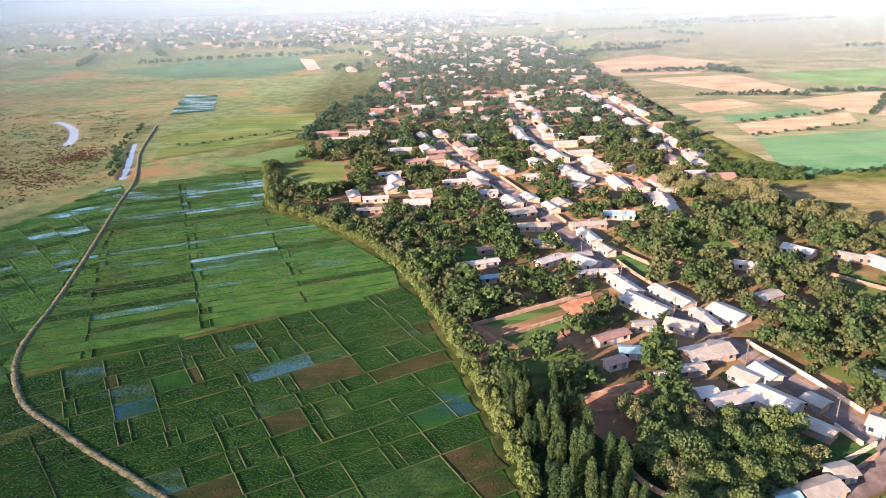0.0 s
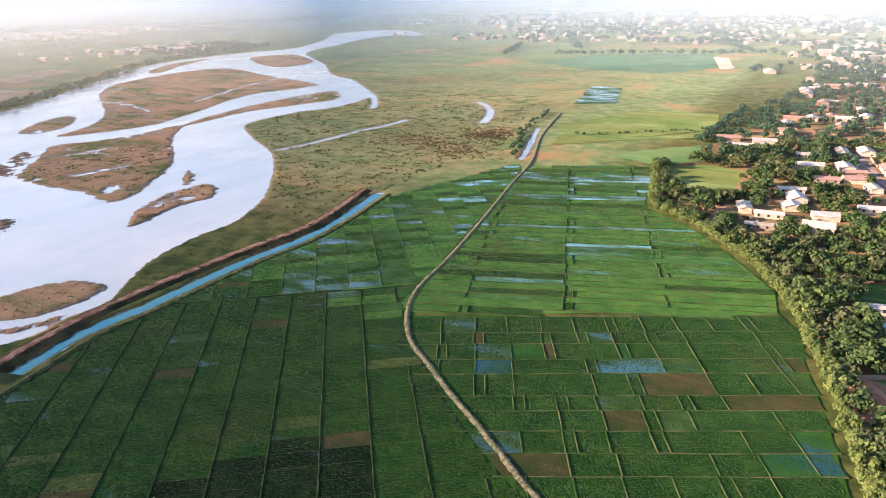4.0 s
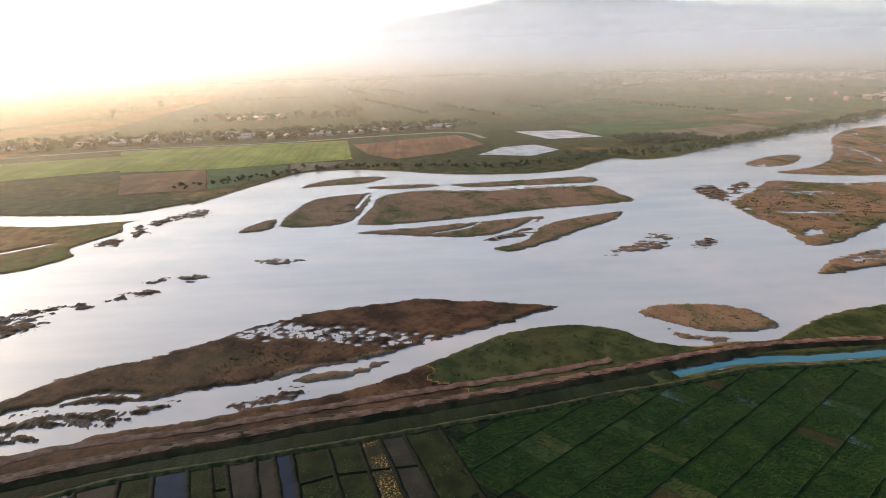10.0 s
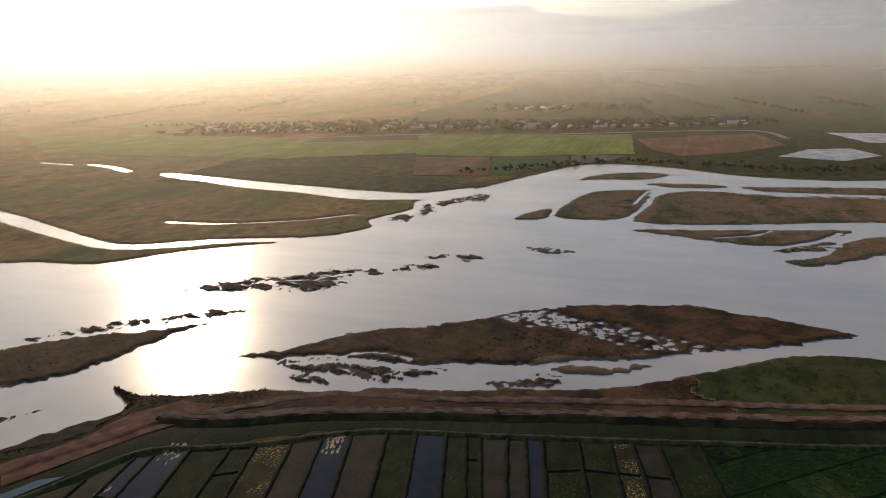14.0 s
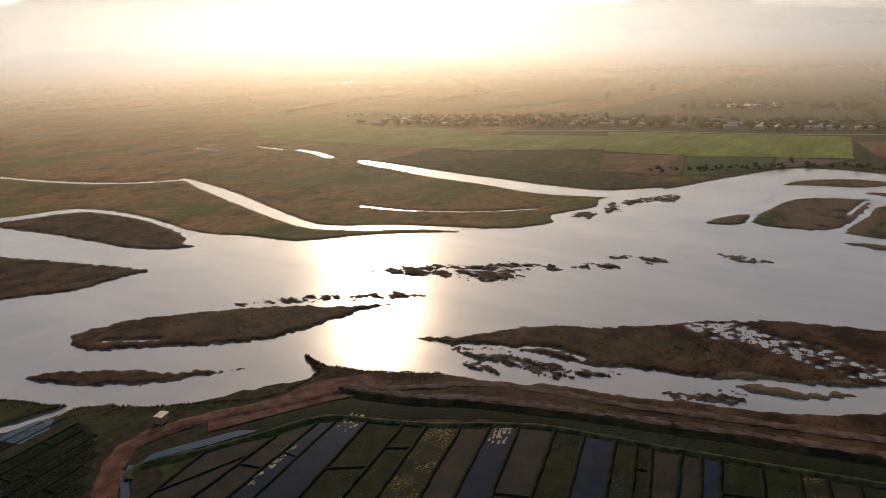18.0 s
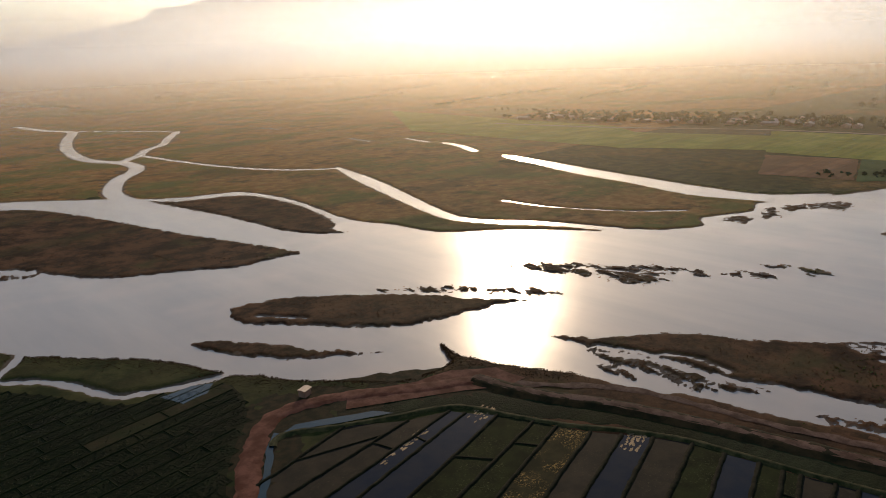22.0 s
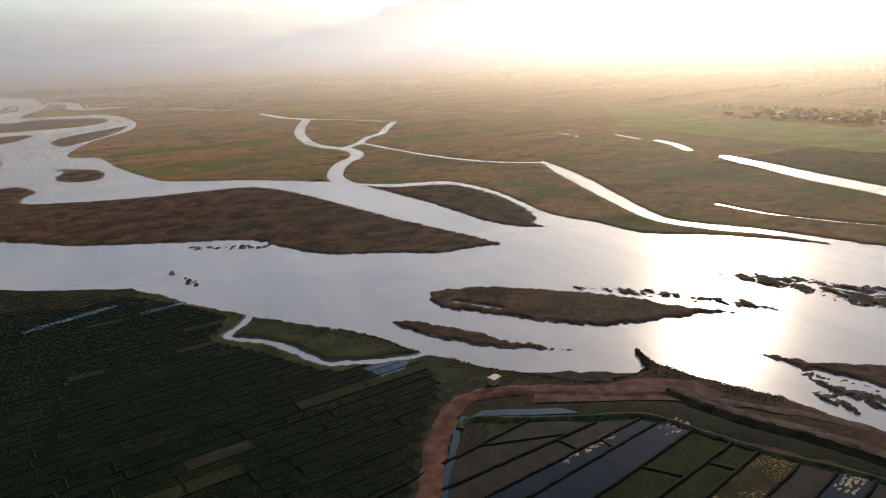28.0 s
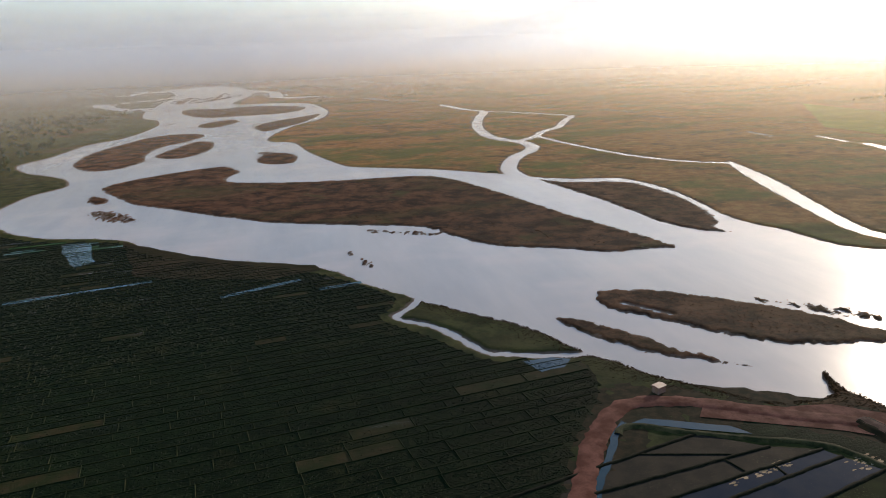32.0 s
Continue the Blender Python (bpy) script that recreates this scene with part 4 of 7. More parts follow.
def sow(verts, faces, rnd, x, y, length, w, c, s, thick):
    """Rice clumps in rows over one plot: one spray of blades each."""
    gap = 0.6 if math.hypot(x, y) < 240 else 0.95
    for i in range(int(length / gap)):
        for j in range(max(1, int(w / gap))):
            if rnd.random() > thick:
                continue
            u, v = -length / 2 + (i + 0.5) * gap + rnd.uniform(-0.25, 0.25), -w / 2 + 0.4 + j * gap + rnd.uniform(-0.15, 0.15)
            px, py, a, h = x + u * c - v * s, y + u * s + v * c, rnd.uniform(0, 3.14), rnd.uniform(0.2, 0.32) * gap
            b, dx, dy = len(verts), math.cos(a) * gap * 0.45, math.sin(a) * gap * 0.45
            verts += [(px - dx * 0.6, py - dy * 0.6, -0.02), (px + dx * 0.6, py + dy * 0.6, -0.02), (px + dx, py + dy, h), (px - dx, py - dy, h * 0.9)]
            faces.append((b, b + 1, b + 2, b + 3))


def rice_field(label, edge, bearing, width, lengths, choose, seed, aligned=0.0, near=(0, 0), high=0.24, floor=None, bund=None, straight=False):
    rnd = random.Random(seed)
    c, s = math.cos(radians(bearing)), math.sin(radians(bearing))
    turned = np.array([(x * c + y * s, -x * s + y * c) for x, y in edge])
    root = tagged(new("rice_field"), label, "rice field", kind="structure")
    plots, bunds, faces, lift = [], [], [], seed * 0.011
    ob = new("soil", mesh_of("soil", [(x, y, lift + 0.004) for x, y in edge], [tuple(range(len(edge)))], floor))
    ob.parent = root

    def ridge(x0, y0, x1, y1, w=0.13, top=None):
        top = top or high * rnd.uniform(0.7, 1.3)
        dx, dy = x1 - x0, y1 - y0
        length = math.hypot(dx, dy)
        if length < 0.5:
            return
        steps = max(1, int(length / 6))
        ox, oy = -dy / length, dx / length
        base = len(bunds)
        for k in range(steps + 1):
            f = k / steps
            sway = rnd.uniform(-0.12, 0.12)
            x, y, t = x0 + dx * f + ox * sway, y0 + dy * f + oy * sway, top * rnd.uniform(0.8, 1.15)
            for o, z in ((-2.0 * w, -0.1), (-w * 0.7, t), (w * 0.7, t), (2.0 * w, -0.1)):
                px, py = x + ox * o, y + oy * o
                bunds.append((px * c - py * s, px * s + py * c, z))
        for k in range(steps):
            for j in range(3):
                faces.append((base + 4 * k + j, base + 4 * k + j + 1, base + 4 * k + j + 5, base + 4 * k + j + 4))

    y = turned[:, 1].min() + width * 0.3
    while y < turned[:, 1].max():
        w = width * rnd.uniform(0.75, 1.3)
        for lo, hi in spans(turned, y + w / 2):
            for left, right in ((lo + 0.3, hi - 0.3),):
                if right - left < 4:
                    continue
                ridge(left, y, right, y, 0.09 if straight else 0.13, high * 0.45 if straight else None)
                x = left
                while x < right - 2:
                    step = rnd.uniform(*lengths)
                    if aligned:
                        step = (math.floor(x / aligned) + rnd.choice((1, 1, 2))) * aligned + rnd.uniform(-0.6, 0.6) - x
                    if straight:
                        step = (math.floor(x / aligned + 0.01) + 1) * aligned - x
                    step = max(3.0 if not straight else 0.5, step)
                    x2 = right if right - x - step < 4 else x + step
                    px, py = (x + x2) / 2, y + w / 2
                    plots.append((px * c - py * s, px * s + py * c, x2 - x, w))
                    if x2 < right:
                        ridge(x2, y, x2, y + w, 0.15 if straight else 0.13)
                    x = x2
        y += w
    tufts, tuft_faces = [], []
    plots.sort(key=lambda p: math.hypot(p[0] - near[0], p[1] - near[1]))
    rest, rest_faces = {}, {}
    for k, (x, yy, length, w) in enumerate(plots):
        m = choose(x, yy, rnd)
        sow(tufts, tuft_faces, rnd, x, yy, length, w, c, s, THICKNESS[m.name])
        if k < 300:
            ob = new("plot", PLOT_MESH[m.name])
            ob.parent = root
            ob.matrix_basis = pose(x, yy, lift + 0.01, 0, 0, bearing) @ Matrix.Diagonal((length, w, 1, 1))
        else:
            v, f = rest.setdefault(m.name, []), rest_faces.setdefault(m.name, [])
            f.append(tuple(range(len(v), len(v) + 4)))
            v += [(x + i * length / 2 * c - j * w / 2 * s, yy + i * length / 2 * s + j * w / 2 * c, lift + 0.01) for i, j in ((-1, -1), (1, -1), (1, 1), (-1, 1))]
    for key, v in rest.items():
        ob = tagged(new("far_plots", mesh_of("far_plots", v, rest_faces[key], bpy.data.materials[key])), kind="stuff")
        ob.parent = root
    ob = tagged(new("rice_plants", mesh_of("rice_plants", tufts, tuft_faces, SHADED_BLADES if floor is SHADED_RICE else FAR_BLADES if floor is HAZED_RICE else RICE_BLADES)), kind="stuff")
    ob.parent = root
    ob = tagged(new("bunds", mesh_of("bunds", bunds, faces, bund or BUND)), kind="stuff")
    ob.parent = root


def north_choice(x, y, rnd):
    r = rnd.random()
    if x > -14 and 140 < y - 0.5 * x < 166 and r < 0.45:
        return DEEP_FLOOD
    return rnd.choice((GREEN_RICE, GREEN_RICE, GREEN_RICE, GREEN_RICE, GREEN_RICE, THIN_RICE)) if r < 0.9 else BARE_PLOT if r < 0.97 else DEEP_FLOOD


def meadow_choice(x, y, rnd):
    v = 0.934 * y - 0.358 * x
    wet = 0.85 if 335 < v < 400 else 0.15 if v > 300 else 0.5 if 255 < v < 285 and x > -110 else 0.26
    row = random.Random(int(v / 6.0)).random()
    r = rnd.random()
    return rnd.choice((FLOODED, SOFT_FLOOD)) if 0.65 * row + 0.35 * r < wet else HAZED_RICE if r < 0.85 else GREEN_RICE


def west_choice(x, y, rnd):
    r = rnd.random()
    v = 0.777 * y - 0.629 * x
    row = random.Random(int(v / 5.0)).random()
    damp = float(wobble(np.float32(x), np.float32(y), 80.0, 0.8))
    if y > 165:
        return SOFT_FLOOD if 0.5 * row + 0.2 * r < 0.25 + 0.35 * damp else FLOODED if y > 250 and row < 0.3 else rnd.choice((HAZED_RICE, GREEN_RICE, HAZED_RICE))
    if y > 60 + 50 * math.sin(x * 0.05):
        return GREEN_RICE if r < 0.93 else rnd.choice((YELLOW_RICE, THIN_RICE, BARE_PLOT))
    return SHADED_RICE if r < 0.95 else rnd.choice((GREEN_RICE, BARE_PLOT))


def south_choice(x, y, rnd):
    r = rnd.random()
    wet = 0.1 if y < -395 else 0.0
    return FLOODED if r < wet else SHADED_RICE if r < 0.95 else BARE_PLOT


NEAR_EDGE = spline([(-14, 226), (-5, 199), (2, 173), (7, 151), (11, 131), (14, 100), (-27, 90), (-48, 107), (-65, 119), (-82, 130), (-96, 141), (-108, 152), (-120, 170), (-66, 198)], True, 2)
FAR_EDGE = spline([(-165, 374), (-104, 400), (-90, 345), (-84, 323), (-57, 299), (-31, 264), (-15.5, 228), (-67, 201), (-121, 173), (-128, 192), (-133, 221), (-143, 266), (-159, 335)], True, 2)
WEST_EDGE = spline([(-197, 141), (-196, 112), (-190, 86), (-185, 64), (-179, 42), (-172.5, 10.5), (-101, 28.5), (-58, 40), (-30, 80), (-37, 102), (-52, 111), (-68, 122), (-85, 135.5), (-98, 147), (-112, 161), (-125, 176),
                    (-131, 193), (-164, 167)], True, 2)
CANAL_EDGE = spline([(-206, 283), (-198.5, 246), (-195, 214), (-197, 188), (-197, 161), (-197, 143), (-164, 169), (-131, 195), (-136, 222), (-146, 266), (-162, 335), (-177, 378), (-192, 330)], True, 2)
SOUTH_EDGE = spline([(-36, -108), (-55, -128), (-66, -147), (-76, -160), (-86, -172), (-92, -192), (-78, -200), (-62, -205), (-49, -230), (-38, -246), (-34, -258), (-44, -276), (-18, -318), (10, -343),
                     (48, -366), (76, -394), (90, -418), (112, -430), (141, -441), (166, -464), (215, -515), (130, -260), (75, -130), (30, -98)], True, 2)
rice_field("green rice plots between low earth bunds", NEAR_EDGE, 29, 8.8, (9, 20), north_choice, 1, aligned=10.5, near=(-40, 150), high=0.22, floor=GREEN_RICE)
rice_field("bright green rice strips with flooded plots between low bunds", FAR_EDGE, 21, 5.2, (14, 40), meadow_choice, 5, aligned=34.0, near=(-70, 230), high=0.34, floor=HAZED_RICE)
rice_field("green rice plots between the canal and the dike", WEST_EDGE, 39, 4.8, (8, 18), west_choice, 2, aligned=12.0, near=(-140, 120), floor=SHADED_RICE, bund=DARK_BUND, straight=True)
rice_field("pale green rice plots by the head of the canal", CANAL_EDGE, 40, 4.8, (8, 20), west_choice, 6, aligned=12.0, near=(-150, 200), high=0.22, floor=HAZED_RICE, straight=True)
rice_field("dark green rice strips reaching down to the river bank", SOUTH_EDGE, 7, 4.8, (10, 26), south_choice, 4, near=(-40, -170), floor=SHADED_RICE, bund=DARK_BUND)


# ---- long plots beside the river track, each between two straight bunds ----
def speckled_material(name, a, b, fleck, low, high, rough, gloss):
    """Wet ground with flecks of weed or straw."""
    n = Nodes(name, 0.6)
    n.put(n.b.inputs["Specular IOR Level"], gloss)
    col = n.mix(n.ramp(n.noise(0.16, 5), 0.35, 0.65), a, b)
    spots = n.math("MULTIPLY", n.ramp(n.noise(1.5, 5, None, 0.7), low, high), n.ramp(n.noise(0.12, 4), 0.42, 0.6))
    n.bump(n.noise(2.0, 3), 0.4, 0.06)
    return n.done(n.mix(spots, col, fleck), n.ramp(spots, 0.0, 1.0, rough, 0.8))


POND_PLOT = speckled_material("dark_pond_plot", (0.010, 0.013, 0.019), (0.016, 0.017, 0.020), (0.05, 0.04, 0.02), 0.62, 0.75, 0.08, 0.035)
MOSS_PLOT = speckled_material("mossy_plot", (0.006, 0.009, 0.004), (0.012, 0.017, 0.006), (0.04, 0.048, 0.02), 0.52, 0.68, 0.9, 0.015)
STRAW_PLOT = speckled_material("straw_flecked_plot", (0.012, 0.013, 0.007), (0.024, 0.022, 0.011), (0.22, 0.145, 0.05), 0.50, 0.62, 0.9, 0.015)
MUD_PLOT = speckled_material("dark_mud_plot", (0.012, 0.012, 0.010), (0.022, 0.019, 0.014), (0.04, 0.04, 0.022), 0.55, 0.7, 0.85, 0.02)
SCUM = speckled_material("pale_dried_scum", (0.12, 0.085, 0.045), (0.25, 0.185, 0.11), (0.05, 0.04, 0.025), 0.5, 0.62, 0.8, 0.05)
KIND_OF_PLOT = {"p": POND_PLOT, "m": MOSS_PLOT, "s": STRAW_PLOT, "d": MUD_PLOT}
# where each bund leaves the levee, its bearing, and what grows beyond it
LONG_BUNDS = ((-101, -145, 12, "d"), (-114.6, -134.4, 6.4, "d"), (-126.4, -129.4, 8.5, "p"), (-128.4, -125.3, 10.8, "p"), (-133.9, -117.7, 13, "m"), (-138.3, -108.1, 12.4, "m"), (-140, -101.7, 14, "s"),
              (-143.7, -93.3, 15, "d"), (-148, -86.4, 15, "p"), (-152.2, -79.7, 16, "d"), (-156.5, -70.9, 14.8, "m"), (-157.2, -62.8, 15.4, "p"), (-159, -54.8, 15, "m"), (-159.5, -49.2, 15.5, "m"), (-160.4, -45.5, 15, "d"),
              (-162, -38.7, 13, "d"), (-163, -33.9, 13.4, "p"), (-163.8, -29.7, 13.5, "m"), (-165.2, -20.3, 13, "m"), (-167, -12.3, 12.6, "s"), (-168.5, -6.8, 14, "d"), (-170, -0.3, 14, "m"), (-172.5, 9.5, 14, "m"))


def long_plots():
    rnd = random.Random(17)
    root = tagged(new("rice_field"), "long dark flooded plots beside the river track", "rice field", kind="structure")
    reach = 74.0

    def foot(k, d):
        x, y, a, _ = LONG_BUNDS[k]
        return x + d * math.cos(radians(a)), y + d * math.sin(radians(a))

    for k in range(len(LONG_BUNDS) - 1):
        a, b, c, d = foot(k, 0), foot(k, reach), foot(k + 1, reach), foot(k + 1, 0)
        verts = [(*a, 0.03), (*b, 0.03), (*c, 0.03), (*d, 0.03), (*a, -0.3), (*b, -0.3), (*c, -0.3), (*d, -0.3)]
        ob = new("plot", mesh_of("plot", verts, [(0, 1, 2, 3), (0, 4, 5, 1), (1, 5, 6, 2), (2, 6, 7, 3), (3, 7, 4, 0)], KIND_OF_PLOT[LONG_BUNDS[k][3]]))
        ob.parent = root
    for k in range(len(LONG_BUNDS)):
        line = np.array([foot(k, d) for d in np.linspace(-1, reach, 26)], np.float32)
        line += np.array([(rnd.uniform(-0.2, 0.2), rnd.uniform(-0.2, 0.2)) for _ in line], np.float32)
        ob = new("bund", ribbon("bund", line, [(-0.75, -0.1), (-0.3, 0.34), (0.3, 0.34), (0.75, -0.1)], SHADED_WEEDY_BUND, 0.2, 1.6))
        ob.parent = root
    crossings = ((0, 20, 1, 9), (1, 14, 2, 24), (2, 16, 3, 18), (4, 24, 5, 22), (13, 10, 14, 10), (17, 14, 18, 12), (18, 12, 19, 13), (19, 13, 20, 14), (20, 14, 21, 15), (5, 13, 6, 11), (9, 30, 10, 31))
    for i, d, j, e in crossings:
        line = np.array([np.array(foot(i, d)) * (1 - f) + np.array(foot(j, e)) * f for f in np.linspace(0, 1, 8)], np.float32)
        ob = new("bund", ribbon("bund", line, [(-0.55, -0.1), (-0.2, 0.25), (0.2, 0.25), (0.55, -0.1)], SHADED_WEEDY_BUND, 0.15, 1.2))
        ob.parent = root
    for x, y, a, length, wide in ((-131.0, -121.5, 12, 9, 5.5), (-147.5, -82.5, 15, 9, 5.0), (-105, -125.2, 10, 20, 3.0)):
        verts, faces, c, s = [], [], math.cos(radians(a)), math.sin(radians(a))
        for k in range(46):  # drifts of scum, thickest at the river end
            f = rnd.random() ** 1.7
            u, v, r = -length / 2 + length * f + rnd.uniform(-0.4, 0.4), wide * rnd.uniform(-0.46, 0.46), rnd.uniform(0.15, 0.75)
            b = len(verts)
            for i in range(9):
                t, q = 2 * math.pi * i / 9, r * rnd.uniform(0.5, 1.2)
                pu, pv = u + 1.7 * q * math.cos(t), v + 0.7 * q * math.sin(t)
                verts.append((x + pu * c - pv * s, y + pu * s + pv * c, 0.045 + 0.0002 * k))
            faces.append(tuple(range(b, b + 9)))
        ob = new("scum", mesh_of("scum", verts, faces, SCUM))
        ob.parent = root


# dark from weeds and from backlit shade put into the colour
SHADED_WEEDY_BUND = earth_material("shaded_weedy_bund", (0.007, 0.009, 0.004), (0.02, 0.019, 0.009), 0.5)
long_plots()


# ---- crop fields and bare ground ----
def patch(name, label, category, edge, material, z=0.05, ragged=1.2):
    line = spline(edge, True, 1)
    ring = []
    for a, b in zip(line, np.roll(line, -1, 0)):
        steps = max(2, int(np.hypot(*(b - a)) / 8))
        for k in range(steps):
            p = a + (b - a) * k / steps
            ring.append((p[0] + ragged * wobble(p[0], p[1], 13.0, 0.3), p[1] + ragged * wobble(p[0], p[1], 11.0, 1.3), z))
    ob = new(name, mesh_of(name, ring, [tuple(range(len(ring)))], material))
    return tagged(ob, label, category, kind="structure")


PALE_CROP = crop_material("pale_green_crop", (0.20, 0.21, 0.03), (0.33, 0.30, 0.058), 0.3, 1.2)
DEEP_CROP = crop_material("deep_green_crop", (0.05, 0.085, 0.026), (0.085, 0.12, 0.04), 0.15, 0.2)
TEAL_CROP = crop_material("blue_green_crop", (0.042, 0.082, 0.038), (0.062, 0.102, 0.048), 0.15, 0.6)
STUBBLE = crop_material("straw_stubble", (0.165, 0.11, 0.066), (0.235, 0.16, 0.10), 0.35, 0.7)
PLOUGHED = crop_material("ploughed_red_soil", (0.22, 0.085, 0.04), (0.32, 0.14, 0.065), 0.3, 1.3)
SALT = earth_material("salt_crust", (0.42, 0.35, 0.29), (0.66, 0.57, 0.49), 0.06)
FIELD_GRASS = crop_material("grazed_grass", (0.065, 0.085, 0.02), (0.115, 0.125, 0.04), 0.3, 0.4)
SKY_POOL = clear_water_material("sky_pool", (0.02, 0.06, 0.065), (0.04, 0.085, 0.08), 0.2)
SCRUB_EARTH = crop_material("scrub_earth", (0.02, 0.016, 0.007), (0.06, 0.038, 0.017), 0.2, 0.4)
patch("field", "pale green crop field beyond the river", "field", [(-728, -442), (-837, -78), (-735, -62), (-670, -255), (-615, -375)], PALE_CROP, 0.05)
patch("field", "long pale green crop strip beyond the river", "field", [(-798, -939), (-775, -480), (-735, -430), (-700, -410), (-614, -368), (-609, -677)], PALE_CROP, 0.06)
patch("field", "pale green crop field along the far road", "field", [(-815, -305), (-850, -54), (-693, -40), (-658, -169), (-658, -250)], PALE_CROP, 0.07)
patch("field", "ploughed red soil field near the far bank", "field", [(-805, -45), (-874, 80), (-774, 102), (-715, 53), (-684, 2), (-722, -25)], PLOUGHED, 0.09)
patch("field", "bare reddish field on the far bank", "field", [(-643, -244), (-657, -173), (-557, -148), (-544, -210)], PLOUGHED, 0.09)
patch("field", "deep green crop plot on the far bank", "field", [(-659, -171), (-670, -99), (-622, -93), (-561, -136), (-553, -145)], DEEP_CROP, 0.1)
patch("field", "dry stubble plot on the far bank", "field", [(-679, -98), (-680, -45), (-643, -62), (-618, -90)], STUBBLE, 0.08)
patch("field", "white salt-crusted bare ground", "bare ground", [(-694, 85), (-744, 116), (-756, 155), (-711, 171), (-674, 135)], SALT, 0.09)
patch("field", "white salt-crusted flat beside fields", "bare ground", [(-886, 155), (-885, 219), (-807, 245), (-801, 178)], SALT, 0.09)
patch("field", "harvested golden field near the far bank", "field", [(-843, 323), (-894, 460), (-830, 475), (-762, 358)], STUBBLE, 0.05)
patch("field", "small harvested golden field", "field", [(-1023, 493), (-1082, 627), (-1015, 632), (-952, 507)], STUBBLE, 0.05)
patch("field", "deep green crop field", "field", [(-949, 227), (-983, 372), (-916, 433), (-848, 328), (-819, 245)], DEEP_CROP, 0.05)
patch("field", "wide green crop field in the hazy distance", "field", [(-1345, 148), (-1288, 509), (-1140, 502), (-1100, 246)], DEEP_CROP, 0.05)
patch("field", "flat grazed green meadow beyond the rice", "field", [(-201, 506), (-169, 595), (-104, 599), (-93, 535), (-133, 488), (-179, 461)], FIELD_GRASS, 0.05)
patch("field", "narrow dry stubble strip in the meadow", "field", [(-181, 435), (-187, 473), (-133, 484), (-92, 528), (-92, 503), (-144, 468)], FIELD_GRASS, 0.08)
patch("field", "furrowed vegetable plot beside the meadow", "field", [(-136, 422), (-114, 454), (-91, 474), (-82, 431), (-103, 408)], DEEP_CROP, 0.05)
patch("field", "pale grazed paddock at the village edge", "field", [(-99, 405), (-76, 423), (-54, 414), (-54, 363), (-83, 355)], FIELD_GRASS, 0.05)
patch("field", "large blue-green crop field in the haze", "field", [(-426, 948), (-360, 1091), (-213, 1122), (-169, 943), (-219, 859), (-328, 881)], TEAL_CROP, 0.05)
patch("field", "pale dried pond bed", "bare ground", [(-204, 1077), (-183, 1071), (-152, 939), (-166, 923)], PALE_EARTH, 0.09)
FALLOW = crop_material("fallow_field", (0.07, 0.072, 0.035), (0.13, 0.108, 0.062), 0.3, 0.9)
patch("field", "wide dry fallow land behind the village", "field", [(188, 395), (260, 360), (330, 400), (700, 700), (900, 1400), (320, 1400), (215, 900), (178, 600)], FALLOW, 0.03)
patch("field", "large green crop field behind the village", "field", [(209, 456), (304, 472), (246, 375), (196, 362), (193, 394)], TEAL_CROP, 0.05)
patch("field", "straw-coloured field behind the village", "field", [(202, 595), (254, 618), (269, 585), (206, 553)], STUBBLE, 0.05)
patch("field", "dark green crop strip behind the village", "field", [(217, 539), (295, 561), (289, 541), (214, 516)], TEAL_CROP, 0.08)
patch("field", "harvested strip behind the village", "field", [(214, 505), (313, 537), (303, 503), (209, 465)], STUBBLE, 0.06)
patch("field", "large harvested field beyond the village", "field", [(119, 861), (291, 1016), (370, 898), (286, 797), (203, 789)], STUBBLE, 0.05)
patch("field", "long harvested field beyond the village", "field", [(220, 761), (323, 779), (337, 655), (286, 636), (240, 712)], STUBBLE, 0.05)
patch("field", "golden harvested field", "field", [(296, 602), (406, 643), (334, 522), (312, 550)], STUBBLE, 0.05)
ROUGH = crop_material("rough_brown_ground", (0.055, 0.042, 0.018), (0.13, 0.095, 0.045), 0.3, 0.4)
patch("field", "rough brown ground beside the old trees", "field", [(141, 345), (229, 347), (176, 259), (156, 281), (142, 325)], ROUGH, 0.05)
patch("field", "shallow flooded marsh in the meadow", "marsh", [(-231, 604), (-257, 729), (-222, 723), (-198, 624)], SOFT_FLOOD, 0.06, 2.5)
patch("field", "dark green crop field in the distance", "field", [(356, 783), (504, 805), (427, 677), (369, 688)], DEEP_CROP, 0.05)
tagged(new("road_far", ribbon("road_far", spline([(-728, -640), (-760, -480), (-825, -308), (-845, -140), (-885, -15), (-899, 83), (-825, 109)]), [(-4, 0.1), (0, 0.2), (4, 0.1)], PALE_EARTH, 0.6)),
       "pale road past the far village", "road", kind="structure")
for x0, y0, x1, y1, wide in ((121, -325, 61, -337, 3.2), (28.5, -302, -5.9, -315.5, 3.4), (-13.7, -298.5, -32.9, -302, 3.2)):
    dx, dy = x1 - x0, y1 - y0
    run = math.hypot(dx, dy)
    ox, oy = -dy / run * wide / 2, dx / run * wide / 2
    patch("flooded_strip", "narrow flooded rice strip reflecting the sky", "rice plot", [(x0 + ox, y0 + oy), (x0 - ox, y0 - oy), (x1 - ox, y1 - oy), (x1 + ox, y1 + oy)], SKY_POOL, 0.09, 0.35)
patch("marsh_pond", "shallow pond at the end of the rice", "pond", [(123, -426), (108, -428), (96, -384), (104, -374), (112, -392)], SKY_POOL, 0.1, 1.5)
patch("scrub_bank", "dark brown rough bank above the river", "bank", [(90, -424), (60, -389), (29, -361), (-14, -336), (-17, -327), (7, -321), (45, -333), (71, -349)], SCRUB_EARTH, 0.11, 1.5)
